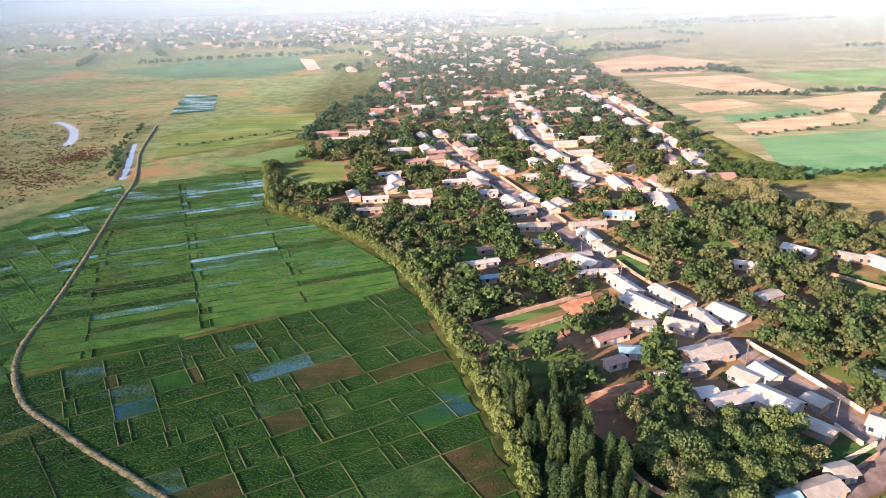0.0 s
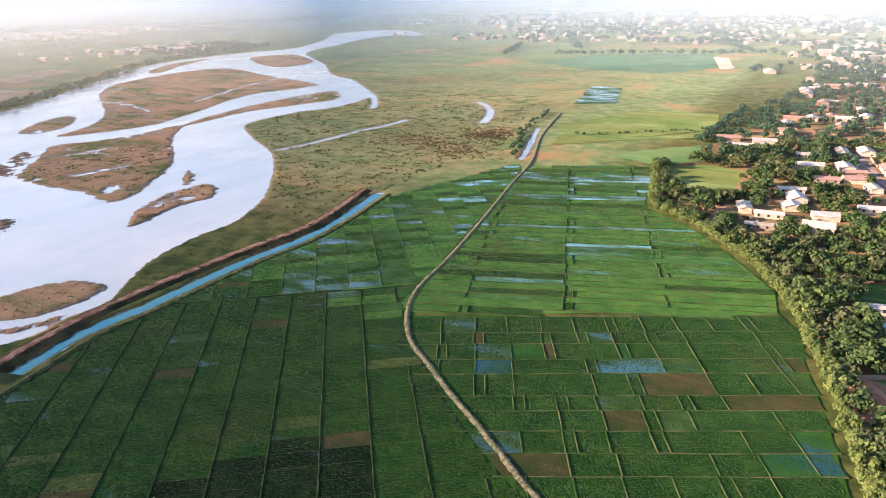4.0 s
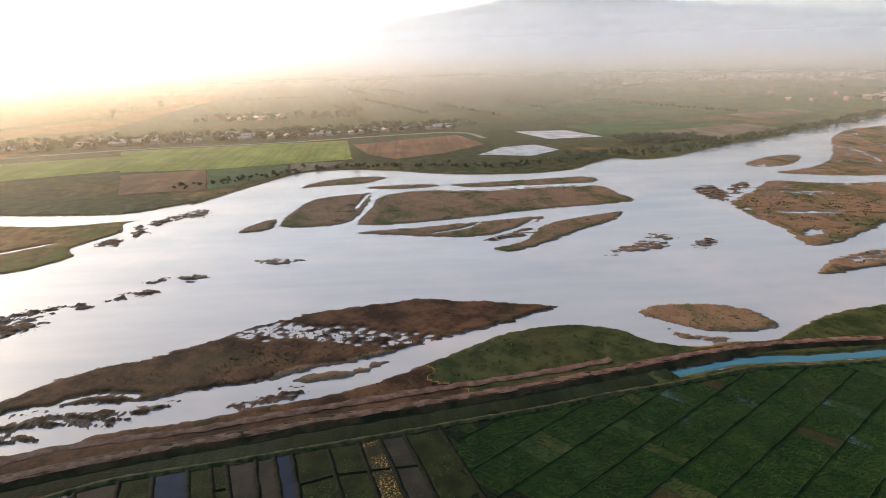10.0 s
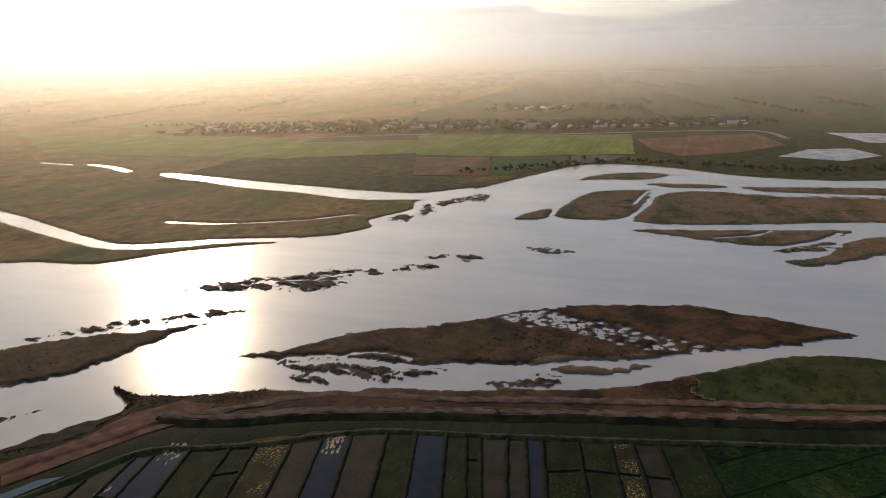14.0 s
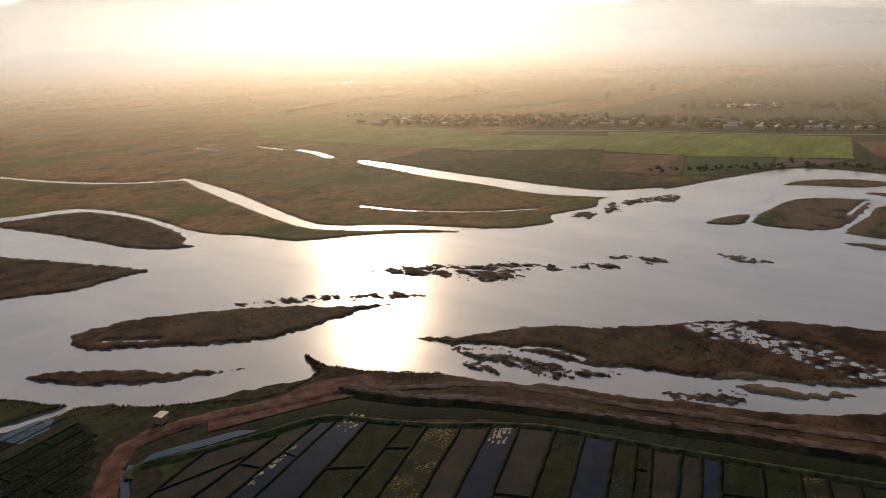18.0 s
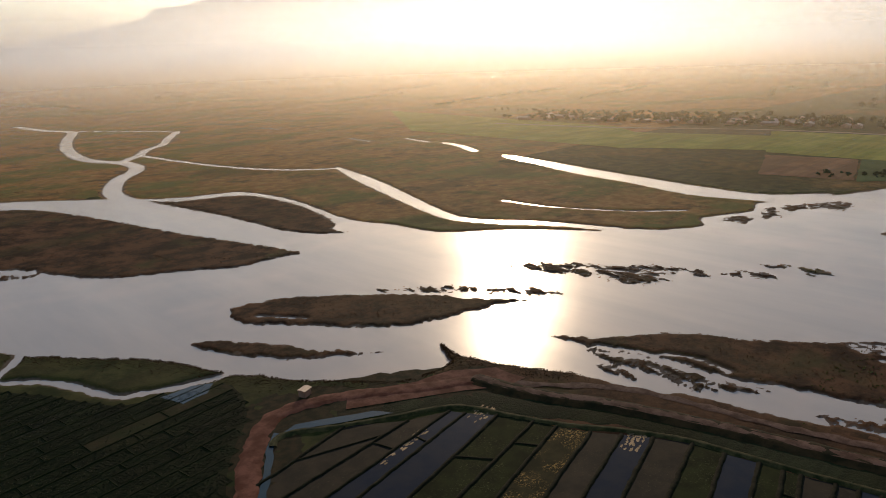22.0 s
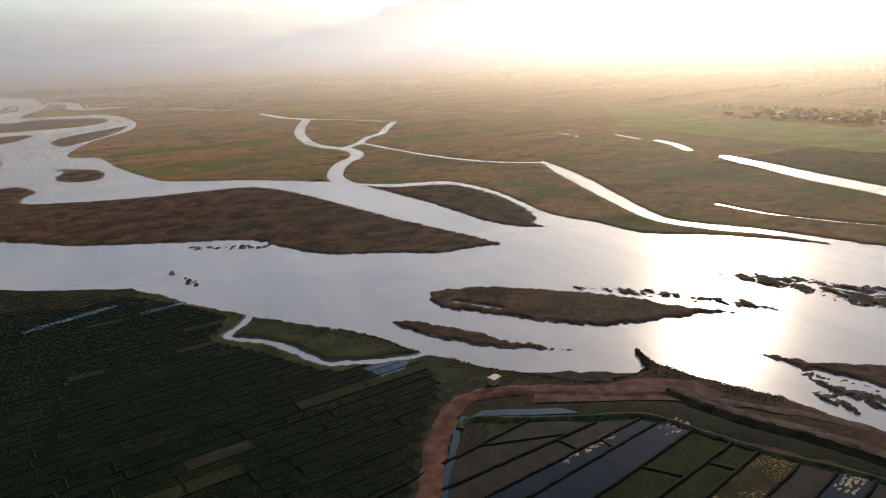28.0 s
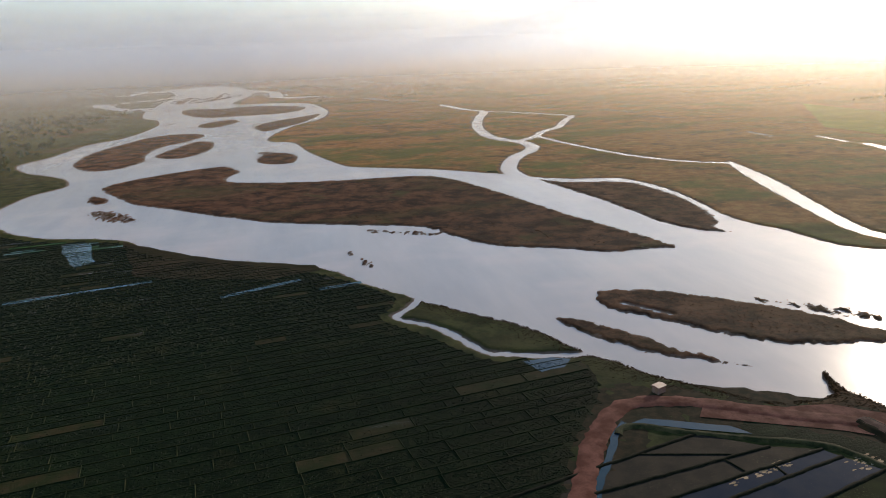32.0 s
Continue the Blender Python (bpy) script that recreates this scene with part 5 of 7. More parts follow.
patch("track_fan", "wide red earth clearing where the tracks meet", "bare ground", [(-113, -160), (-132, -150), (-145, -147), (-157, -138), (-157, -126), (-148, -128), (-138, -135), (-123, -144), (-107, -152)], RED_EARTH, 0.16, 0.8)
patch("roadside_pool", "still blue pool inside the bend of the red track", "pool", [(-86.9, -154.6), (-91.8, -156.4), (-103, -150.5), (-111.6, -145.8), (-114.9, -140.5), (-107.7, -144), (-95.2, -150.8)], DITCH_WATER, 0.08, 0.3)
patch("flooded_corner", "flooded corner plot beside the creek", "pool", [(-73, -201), (-83, -201), (-89, -198), (-84, -193), (-76, -192)], DITCH_WATER, 0.09, 0.5)

# ---- trees ----
def leaf_material(name, a, b):
    n = Nodes(name, 0.75)
    n.put(n.b.inputs["Specular IOR Level"], 0.15)
    shade = n.math("ADD", n.math("MULTIPLY", n.chance(), 0.6), n.math("MULTIPLY", n.island(), 0.4))
    col = n.mix(shade, a, b)
    glow = n.t.nodes.new("ShaderNodeBsdfTranslucent")
    n.put(glow.inputs["Color"], col)
    blend = n.t.nodes.new("ShaderNodeMixShader")
    blend.inputs[0].default_value = 0.25
    n.put(n.b.inputs["Base Color"], col)
    n.put(blend.inputs[1], n.b.outputs[0]), n.put(blend.inputs[2], glow.outputs[0])
    n.put(n.t.nodes["Material Output"].inputs["Surface"], blend.outputs[0])
    return n.m


LEAF = leaf_material("leaf_green", (0.02, 0.042, 0.011), (0.115, 0.125, 0.034))
LEAF_HEDGE = leaf_material("leaf_hedge", (0.05, 0.07, 0.014), (0.15, 0.155, 0.04))
LEAF_OLIVE = leaf_material("leaf_olive", (0.05, 0.056, 0.018), (0.17, 0.145, 0.055))
LEAF_DARK = leaf_material("leaf_deep_green", (0.012, 0.029, 0.008), (0.06, 0.074, 0.02))
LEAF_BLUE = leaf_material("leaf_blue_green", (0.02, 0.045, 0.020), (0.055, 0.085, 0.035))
BARK = earth_material("bark", (0.09, 0.065, 0.045), (0.16, 0.12, 0.085), 3.0)


def crown_geometry(rnd, kind, height, spread, leaves, size):
    """Leaf sprays over a few uneven lobes."""
    verts, faces, lobes = [], [], []
    if kind == "poplar":
        for k in range(7):
            f = k / 6
            lobes.append((rnd.uniform(-0.25, 0.25), rnd.uniform(-0.25, 0.25), height * (0.22 + 0.72 * f), spread * (0.55 + 0.45 * math.sin(math.pi * (0.25 + 0.7 * f))), height * 0.13))
    elif kind == "shrub":
        for k in range(6):
            a = rnd.uniform(0, 6.28)
            lobes.append((spread * 0.5 * math.cos(a), spread * 0.5 * math.sin(a), height * rnd.uniform(0.35, 0.75), spread * rnd.uniform(0.35, 0.6), height * 0.3))
    else:
        for k in range(11):
            a, ring = rnd.uniform(0, 6.28), math.sqrt(rnd.uniform(0, 1)) * 0.72
            up = 1 - 0.45 * ring ** 2
            lobes.append((spread * ring * math.cos(a), spread * ring * math.sin(a), height * (0.30 + rnd.uniform(0.1, 0.48) * up), spread * rnd.uniform(0.28, 0.5), height * rnd.uniform(0.11, 0.2)))
    for k in range(leaves):
        cx, cy, cz, r, rz = rnd.choice(lobes)
        d = Vector((rnd.gauss(0, 1), rnd.gauss(0, 1), rnd.gauss(0.25, 1))).normalized()
        f = rnd.uniform(0.7, 1.12)
        p = Vector((cx + d.x * r * f, cy + d.y * r * f, max(0.25, cz + d.z * rz * f)))
        n = (d + Vector((rnd.gauss(0, 0.5), rnd.gauss(0, 0.5), rnd.gauss(0.2, 0.5)))).normalized()
        u = n.orthogonal().normalized()
        u.rotate(Matrix.Rotation(rnd.uniform(0, 6.28), 3, n))
        w = n.cross(u)
        s = size * rnd.uniform(0.6, 1.35)
        base = len(verts)
        verts += [p - u * s - w * s * 0.35, p + w * s * 0.6 + n * s * 0.25, p + u * s - w * s * 0.2, p - w * s * 0.7 - n * s * 0.2]
        faces.append((base, base + 1, base + 2, base + 3))
    return verts, faces


def trunk_geometry(rnd, height, girth, limbs, spread):
    verts, faces = [], []

    def tube(a, b, r0, r1):
        a, b = Vector(a), Vector(b)
        u = (b - a).orthogonal().normalized()
        w = (b - a).normalized().cross(u)
        base = len(verts)
        for p, r in ((a, r0), (b, r1)):
            verts.extend(p + (u * math.cos(k * 1.0472) + w * math.sin(k * 1.0472)) * r for k in range(6))
        faces.extend((base + k, base + (k + 1) % 6, base + 6 + (k + 1) % 6, base + 6 + k) for k in range(6))

    fork = height * 0.4
    lean = (rnd.uniform(-0.2, 0.2), rnd.uniform(-0.2, 0.2), fork)
    tube((0, 0, -0.3), lean, girth, girth * 0.7)
    for k in range(limbs):
        a = 6.28 * k / limbs + rnd.uniform(-0.4, 0.4)
        tube(lean, (spread * 0.5 * math.cos(a), spread * 0.5 * math.sin(a), height * rnd.uniform(0.6, 0.8)), girth * 0.55, girth * 0.15)
    tube(lean, (0, 0, height * 0.85), girth * 0.6, girth * 0.15)
    return verts, faces


TREE_KINDS = {}


def make_kind(kind, n, height, spread, leaves, size, leaf, label):
    made = []
    for k in range(n):
        rnd = random.Random(hash_of(kind) + k)
        v, f = crown_geometry(rnd, kind, height, spread, leaves, size)
        crown = mesh_of("crown", v, f, leaf)
        v, f = trunk_geometry(rnd, height, 0.05 * height ** 0.8 * 0.6, 0 if kind == "poplar" else 4, spread)
        made.append((crown, mesh_of("trunk", v, f, BARK)))
    TREE_KINDS[kind] = (made, label, height, spread)


def hash_of(text):
    return sum(ord(c) * (i + 3) for i, c in enumerate(text))


make_kind("broadleaf", 5, 7.0, 3.4, 1900, 0.23, LEAF, "leafy green garden tree in the village")
make_kind("olive", 4, 6.5, 3.2, 1700, 0.23, LEAF_OLIVE, "dusty olive-green tree lit by evening sun")
make_kind("dark", 4, 6.0, 3.0, 1600, 0.23, LEAF_DARK, "dark blue-green orchard tree")
make_kind("poplar", 4, 12.0, 1.35, 1300, 0.25, LEAF_DARK, "tall slender green poplar")
make_kind("great", 4, 12.5, 6.4, 3600, 0.36, LEAF_OLIVE, "huge old spreading tree with sunlit olive crown")
make_kind("shrub", 4, 3.2, 1.9, 600, 0.24, LEAF_HEDGE, "bushy olive-green willow on the field edge")
TREE_WORD = {"great": "tree", "broadleaf": "tree", "olive": "tree", "dark": "tree", "poplar": "poplar", "shrub": "shrub"}
TREES, FAR_TREES = [], []


def plant(kind, x, y, size=1.0, rnd=random):
    TREES.append((kind, x, y, size * rnd.uniform(0.75, 1.25), rnd.uniform(0, 360), rnd.randrange(100)))


def set_tree(kind, x, y, size, turn, pick):
    made, label, _, _ = TREE_KINDS[kind]
    crown, trunk = made[pick % len(made)]
    root = tagged(new(TREE_WORD[kind]), label, TREE_WORD[kind], group="village trees" if kind != "shrub" else "hedge shrubs")
    root.matrix_basis = pose(x, y, -0.05, 0, 0, turn) @ Matrix.Diagonal((size, size, size * (0.85 + 0.003 * pick), 1))
    for name, me in (("crown", crown), ("trunk", trunk)):
        ob = new(name, me)
        ob.parent = root


# ---- houses ----
def wall_material(name, a, b):
    n = Nodes(name, 0.85)
    col = n.mix(n.ramp(n.noise(0.5, 4), 0.35, 0.7), a, b)
    col = n.mix(n.ramp(n.noise(2.5, 4), 0.55, 0.8, 0.0, 0.4), col, tuple(v * 0.6 for v in a))
    return n.done(n.mix(n.ramp(n.chance(), 0.0, 1.0, 0.0, 0.3), col, tuple(v * 0.75 for v in b)))


def roof_material(name, a, b):
    n = Nodes(name, 0.6)
    n.put(n.b.inputs["Specular IOR Level"], 0.3)
    sheets = n.noise(1.0, 2, n.stretch(0.9, 0.9))
    col = n.mix(n.ramp(n.noise(0.3, 4), 0.35, 0.7), a, b)
    col = n.mix(n.ramp(sheets, 0.5, 0.7, 0.0, 0.35), col, tuple(v * 0.6 for v in a))
    return n.done(n.mix(n.ramp(n.chance(), 0.0, 1.0, 0.0, 0.35), col, tuple(v * 0.7 for v in a)))


ROOFS = {"white": roof_material("pale_sheet_roof", (0.32, 0.24, 0.185), (0.45, 0.35, 0.275)), "tan": roof_material("clay_washed_roof", (0.26, 0.19, 0.135), (0.37, 0.275, 0.195)),
         "red": roof_material("rusty_roof", (0.25, 0.12, 0.08), (0.34, 0.18, 0.12)), "teal": roof_material("blue_green_sheet_roof", (0.20, 0.265, 0.25), (0.28, 0.345, 0.32))}
ROOF_WORDS = {"white": "pale sheet-metal", "tan": "tan clay-coloured", "red": "rusty red", "teal": "blue-green sheet-metal"}
PLASTER = wall_material("cream_plaster", (0.33, 0.21, 0.145), (0.46, 0.32, 0.23))
ADOBE = wall_material("adobe", (0.20, 0.11, 0.07), (0.30, 0.185, 0.125))
WOOD = earth_material("painted_wood", (0.10, 0.13, 0.16), (0.16, 0.2, 0.24), 2.0)
glass = Nodes("window_glass", 0.08)
GLASS = glass.done((0.02, 0.025, 0.03))


def box(bm, x0, y0, z0, x1, y1, z1):
    vs = [bm.verts.new(p) for p in ((x0, y0, z0), (x1, y0, z0), (x1, y1, z0), (x0, y1, z0), (x0, y0, z1), (x1, y0, z1), (x1, y1, z1), (x0, y1, z1))]
    for f in ((3, 2, 1, 0), (4, 5, 6, 7), (0, 1, 5, 4), (1, 2, 6, 5), (2, 3, 7, 6), (3, 0, 4, 7)):
        bm.faces.new([vs[k] for k in f])


def roof_shape(bm, L, W, z, rise, eave=0.5, thick=0.12):
    """A gable roof of two slabs with eaves."""
    rows = []
    for x in (-L / 2 - eave, L / 2 + eave):
        rows.append([bm.verts.new((x, y, h)) for y, h in ((-W / 2 - eave, z), (0, z + rise), (W / 2 + eave, z), (W / 2 + eave, z - thick), (0, z + rise - thick), (-W / 2 - eave, z - thick))])
    for k in range(6):
        bm.faces.new((rows[0][k], rows[1][k], rows[1][(k + 1) % 6], rows[0][(k + 1) % 6]))
    for r in rows:
        bm.faces.new((r[0], r[1], r[4], r[5])), bm.faces.new((r[1], r[2], r[3], r[4]))


STREETS = (MAIN_STREET, SECOND_STREET, THIRD_STREET, CROSS_STREET)
HOUSES = []


def street_heading(x, y):
    best = min(((float(np.hypot(*(p - (x, y)))), h) for line in STREETS[:3] for p, h in line_at(line, 8.0)), key=lambda q: q[0])
    return math.degrees(best[1])


def house(x, y, L, W, roof="white", turn=0, tall=2.4, fine=True, facing=None):
    rnd = random.Random(int(x * 31 + y * 17))
    HOUSES.append((x, y, max(L, W) / 2 + 1.5))
    heading = street_heading(x, y) + turn + rnd.uniform(-3, 3) if facing is None else facing
    plaster = roof in ("white", "teal") or rnd.random() < 0.4
    root = tagged(new("house"), f"low {'cream plastered' if plaster else 'adobe'} village house with {ROOF_WORDS[roof]} roof", "house", group="village houses")
    root.matrix_basis = pose(x, y, -0.1, 0, 0, heading)
    rise = W * rnd.uniform(0.14, 0.24)
    bm = bmesh.new()
    box(bm, -L / 2, -W / 2, 0, L / 2, W / 2, tall)
    for s in (-1, 1):  # gable ends
        g = [bm.verts.new(p) for p in ((s * L / 2, -W / 2, tall), (s * L / 2, W / 2, tall), (s * L / 2, 0, tall + rise - 0.06), (s * (L / 2 - 0.3), -W / 2, tall), (s * (L / 2 - 0.3), W / 2, tall), (s * (L / 2 - 0.3), 0, tall + rise - 0.06))]
        for f in ((0, 1, 2), (3, 5, 4), (0, 2, 5, 3), (1, 4, 5, 2)):
            bm.faces.new([g[k] for k in f])
    part("wall", bm, PLASTER if plaster else ADOBE, root)
    bm = bmesh.new()
    roof_shape(bm, L, W, tall + 0.05, rise)
    part("roof", bm, ROOFS[roof], root)
    if not fine:
        return
    for side in (-1, 1):
        n = max(2, int(L / 3.2))
        for k in range(n):
            wx = -L / 2 + L * (k + 0.5) / n
            if k == n // 2 and side == -1:
                bm = bmesh.new()
                box(bm, wx - 0.5, side * W / 2 - 0.06, 0.1, wx + 0.5, side * W / 2 + 0.06, 2.1)
                part("door", bm, WOOD, root)
                continue
            bm = bmesh.new()
            box(bm, wx - 0.62, side * W / 2 - 0.05, 0.95, wx + 0.62, side * W / 2 + 0.05, 2.25)
            w = part("window", bm, WOOD, root)
            bm = bmesh.new()
            box(bm, wx - 0.5, side * W / 2 - 0.07, 1.05, wx + 0.5, side * W / 2 + 0.07, 2.15)
            part("pane", bm, GLASS, w)
    if L > 11:
        bm = bmesh.new()
        cx = rnd.uniform(-L / 4, L / 4)
        box(bm, cx - 0.3, -0.3, tall + rise * 0.6, cx + 0.3, 0.3, tall + rise + 0.8)
        part("chimney", bm, ADOBE, root)


def free_spot(x, y, margin):
    for hx, hy, r in HOUSES:
        if (hx - x) ** 2 + (hy - y) ** 2 < (r + margin) ** 2:
            return False
    return True


STREET_POINTS = np.array([p for line in STREETS for p, h in line_at(line, 3.0)])


def street_gap(x, y):
    return float(np.hypot(STREET_POINTS[:, 0] - x, STREET_POINTS[:, 1] - y).min())


# houses with a place of their own: x, y, length, width, roof, turn from the street, wall height
house(38.5, 284.8, 15, 5.0, "tan", facing=-2)
house(62.8, 285.4, 15, 5.9, "tan", facing=7)
house(60.4, 270.6, 14, 5.0, "white", facing=-77)
house(63.4, 255.7, 10, 4.2, "tan", facing=-70)
house(40.9, 264.0, 10, 4.2, "tan", facing=-15)
house(17.1, 258.1, 6, 3.4, "red", facing=14)
house(14.6, 244.1, 13, 3.4, "white", facing=17)
house(17.4, 229.8, 8, 2.9, "teal", facing=11)
house(40.9, 245.6, 12, 4.2, "white", facing=36)
house(51.7, 249.2, 10, 4.2, "tan", facing=10)
house(53.6, 242.3, 10, 5.9, "white", facing=-52)
house(51.7, 232.2, 7, 2.5, "white", facing=13)
house(59.4, 232.5, 6, 3.4, "white", facing=0)
house(62.4, 220.3, 15, 5.0, "white", facing=-70)
house(65.2, 203.9, 16, 7.6, "white", facing=-58)
house(49.2, 183.6, 11, 3.4, "red", facing=25)
house(60.5, 190.6, 6, 3.4, "tan", facing=8)
house(53.0, 174.6, 7, 4.2, "teal", facing=-8)
house(46.9, 168.9, 6, 3.4, "red", facing=23)
house(75.5, 210.4, 16, 5.9, "white", facing=-65)
house(80.2, 193.4, 12, 4.2, "white", facing=-80)
house(88.9, 196.7, 11, 7.6, "white", facing=-58)
house(71.8, 189.4, 9, 5.9, "tan", facing=-33)
house(73.1, 172.6, 14, 7.6, "tan", facing=18)
house(106.3, 208.7, 9, 5.0, "tan", facing=27)
house(110.7, 236.3, 8, 4.2, "white", facing=-20)
house(135.9, 248.9, 11, 6.7, "white", facing=-50)
house(152.2, 241.8, 11, 4.2, "tan", facing=-39)
house(159.5, 235.8, 9, 5.9, "white", facing=-67)
house(65.7, 164.1, 8, 3.4, "tan", facing=8)
house(56.7, 160.9, 3, 2.9, "white", facing=8)
house(78.8, 159.6, 7, 5.9, "tan", facing=-53)
house(84.6, 160.9, 7, 5.0, "white", facing=-68)
house(65.7, 152.0, 5, 4.2, "white", facing=10)
house(71.1, 149.2, 12, 5.0, "white", facing=14)
house(81.2, 148.1, 11, 7.6, "white", facing=-53)
house(85.8, 136.7, 8, 4.2, "tan", facing=-51)
house(90.9, 147.2, 5, 4.2, "tan", facing=-58)
house(82.8, 121.0, 5, 4.2, "tan", facing=13)
house(100.7, 137.3, 4, 5.9, "white", facing=-44)
house(75.6, 115.5, 9, 5.0, "tan", facing=20)
house(67.4, 112.7, 5, 5.0, "teal", facing=16)
house(113.7, 158.0, 5, 5.0, "white", facing=-53)
house(104.5, 310.6, 27, 7.6, "white", facing=-96)
house(79.2, 296.8, 13, 4.2, "teal", facing=-12)
house(105.1, 320.3, 14, 9, "white", 0)
house(79.8, 299.8, 13, 4, "white", 80)
house(33.7, 321.9, 12, 8, "white", 0)
house(43.4, 327.6, 10, 6, "white", 0)
house(51.1, 311.5, 10, 5, "white", 0)
house(57.3, 317.2, 9, 8, "tan", 0)
house(22.0, 337.3, 12, 7, "white", 80)
house(7.6, 359.7, 12, 5, "white", 85)
house(-32.1, 332.4, 12, 5, "white", 80)
house(-24.7, 349.8, 8, 8, "white", 0)
house(-32.0, 314.1, 14, 4, "tan", 80)
house(-11.5, 323.1, 12, 8, "white", 80)
house(-28.0, 379.5, 12, 4, "white", 80)
house(-67.0, 478.2, 18, 5, "white", 80)
house(-55.3, 482.4, 6, 6, "tan", 0)
house(141.5, 509.9, 22, 9, "white", 0)
house(148.9, 472.3, 20, 9, "white", 0)
house(150.1, 440.1, 18, 9, "white", 0)
house(150.3, 406.0, 18, 10, "white", 0)
house(147.3, 384.4, 16, 9, "white", 0)
house(70.0, 411.9, 18, 10, "white", 0)
house(70.1, 379.6, 12, 8, "white", 0)
house(56.2, 397.9, 12, 8, "white", 0)
house(101.7, 342.3, 10, 6, "red", 0)
house(104.7, 376.1, 10, 5, "red", 80)
house(-29.3, 464.7, 10, 6, "tan", 80)
house(1.1, 488.9, 14, 8, "white", 0)
house(18.5, 477.2, 14, 7, "white", 80)
house(-14.6, 408.1, 12, 6, "red", 80)
house(50.5, 367.0, 11, 6, "white", 80)
house(36.8, 382.9, 10, 6, "white", 0)
house(7.0, 399.0, 10, 6, "tan", 0)

# further houses along the streets and lanes
rnd = random.Random(11)
for line, sides in ((MAIN_STREET, (-1, 1)), (SECOND_STREET, (-1, 1)), (THIRD_STREET, (-1, 1))):
    for (x, y), h in [(tuple(p), h) for p, h in line_at(line, 13.0)]:
        for side in sides:
            o = side * rnd.uniform(8, 13)
            px, py = x - math.sin(h) * o, y + math.cos(h) * o
            if py > 300 and rnd.random() < 0.7 and free_spot(px, py, 5.0) and street_gap(px, py) > 6:
                house(px, py, rnd.uniform(10, 18), rnd.uniform(5.5, 9), rnd.choice(("white", "white", "white", "tan", "red")), rnd.choice((0, 0, 90)), 2.5, py < 330)
for k in range(400):
    y = rnd.uniform(330, 900)
    x = rnd.uniform(-95 + (y - 330) * 0.06, 160 + (y - 330) * 0.02)
    if len(HOUSES) < 205 and free_spot(x, y, 4.0) and street_gap(x, y) > 9 and wobble(np.float32(x), np.float32(y), 120.0, 3.1) > -0.35 and (x > -45 or y > 480):
        house(x, y, rnd.uniform(8, 16), rnd.uniform(5, 9), rnd.choice(("white", "white", "white", "tan", "red")), rnd.choice((0, 0, 90)), 2.5, False)

# garden walls of adobe along the streets
for line in STREETS:
    for side in (-1, 1):
        run = []
        for (x, y), h in [(tuple(p), h) for p, h in line_at(line, 4.0)]:
            o = side * 5.4
            px, py = x - math.sin(h) * o, y + math.cos(h) * o
            if free_spot(px, py, -1.2) and rnd.random() < 0.93:
                run.append((px, py))
            if (not free_spot(px, py, -1.2) or len(run) >= 12) and run:
                if len(run) > 2:
                    ob = new("garden_wall", ribbon("garden_wall", np.array(run, np.float32), [(-0.2, -0.2), (-0.2, 1.3), (0.2, 1.3), (0.2, -0.2)], ADOBE if rnd.random() < 0.6 else PLASTER, 0.0, 3.9))
                    tagged(ob, "plain adobe garden wall along the village street", "wall", group="garden walls")
                run = []

def hedge_x(y):
    return float(np.interp(y, HEDGE_LINE[::-1, 1], HEDGE_LINE[::-1, 0]))


# bare yards and gardens inside the village
YARD = earth_material("yard_earth", (0.19, 0.075, 0.04), (0.31, 0.14, 0.08), 0.25)
GARDEN = crop_material("garden_green", (0.03, 0.055, 0.016), (0.07, 0.10, 0.026), 0.5, 0.9)
VILLAGE_FLOOR = crop_material("village_earth", (0.065, 0.042, 0.020), (0.20, 0.105, 0.055), 0.2, 0.5)
patch("village_ground", "trodden brown earth and weeds between the houses", "ground",
      [(-84, 335), (-58, 308), (-30, 272), (-12, 236), (-2, 205), (5, 178), (11, 150), (16, 128), (20, 100), (130, 90), (190, 260), (160, 380), (185, 560), (190, 900), (0, 950), (-40, 700), (-80, 520), (-95, 420)], VILLAGE_FLOOR, 0.03)
patch("bare_yard", "bare trodden reddish clearing by the hedge", "bare ground", [(3, 192), (11, 197), (17, 187), (19, 176), (12, 173), (6, 180)], YARD, 0.06)
patch("garden_plot", "narrow green vegetable garden", "garden", [(11, 199), (35, 210), (39, 206), (16, 193)], GARDEN, 0.06)
patch("garden_plot", "green garden plot beside the clearing", "garden", [(17, 188), (37, 201), (40, 195), (22, 180)], GARDEN, 0.06)
patch("garden_plot", "brown harvested garden strip", "garden", [(37, 210), (50, 216), (52, 208), (40, 202)], YARD, 0.06)
patch("bare_yard", "bare red-brown yard under the trees", "bare ground", [(24, 147), (30, 154), (54, 162), (54, 155), (42, 149), (35, 147)], YARD, 0.06)
# shade of the poplars put into the grass colour of both patches
SHADE_GRASS = crop_material("shaded_grove_grass", (0.008, 0.015, 0.006), (0.018, 0.028, 0.010), 0.2, 0.6)
patch("grove_floor", "grass under the poplar grove, coloured dark with its shade", "grass", [(13, 158), (26, 150), (35, 138), (52, 104), (18, 98)], SHADE_GRASS, 0.058)
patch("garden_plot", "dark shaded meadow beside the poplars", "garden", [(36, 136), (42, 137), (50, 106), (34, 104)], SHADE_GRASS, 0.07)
patch("garden_plot", "dark green shaded meadow behind the hedge", "garden", [(13, 171), (34, 178), (41, 177), (26, 160), (13, 155)], GARDEN, 0.06)
patch("garden_plot", "dark green fenced garden", "garden", [(129, 223), (146, 232), (151, 216), (139, 195), (130, 204)], GARDEN, 0.06)
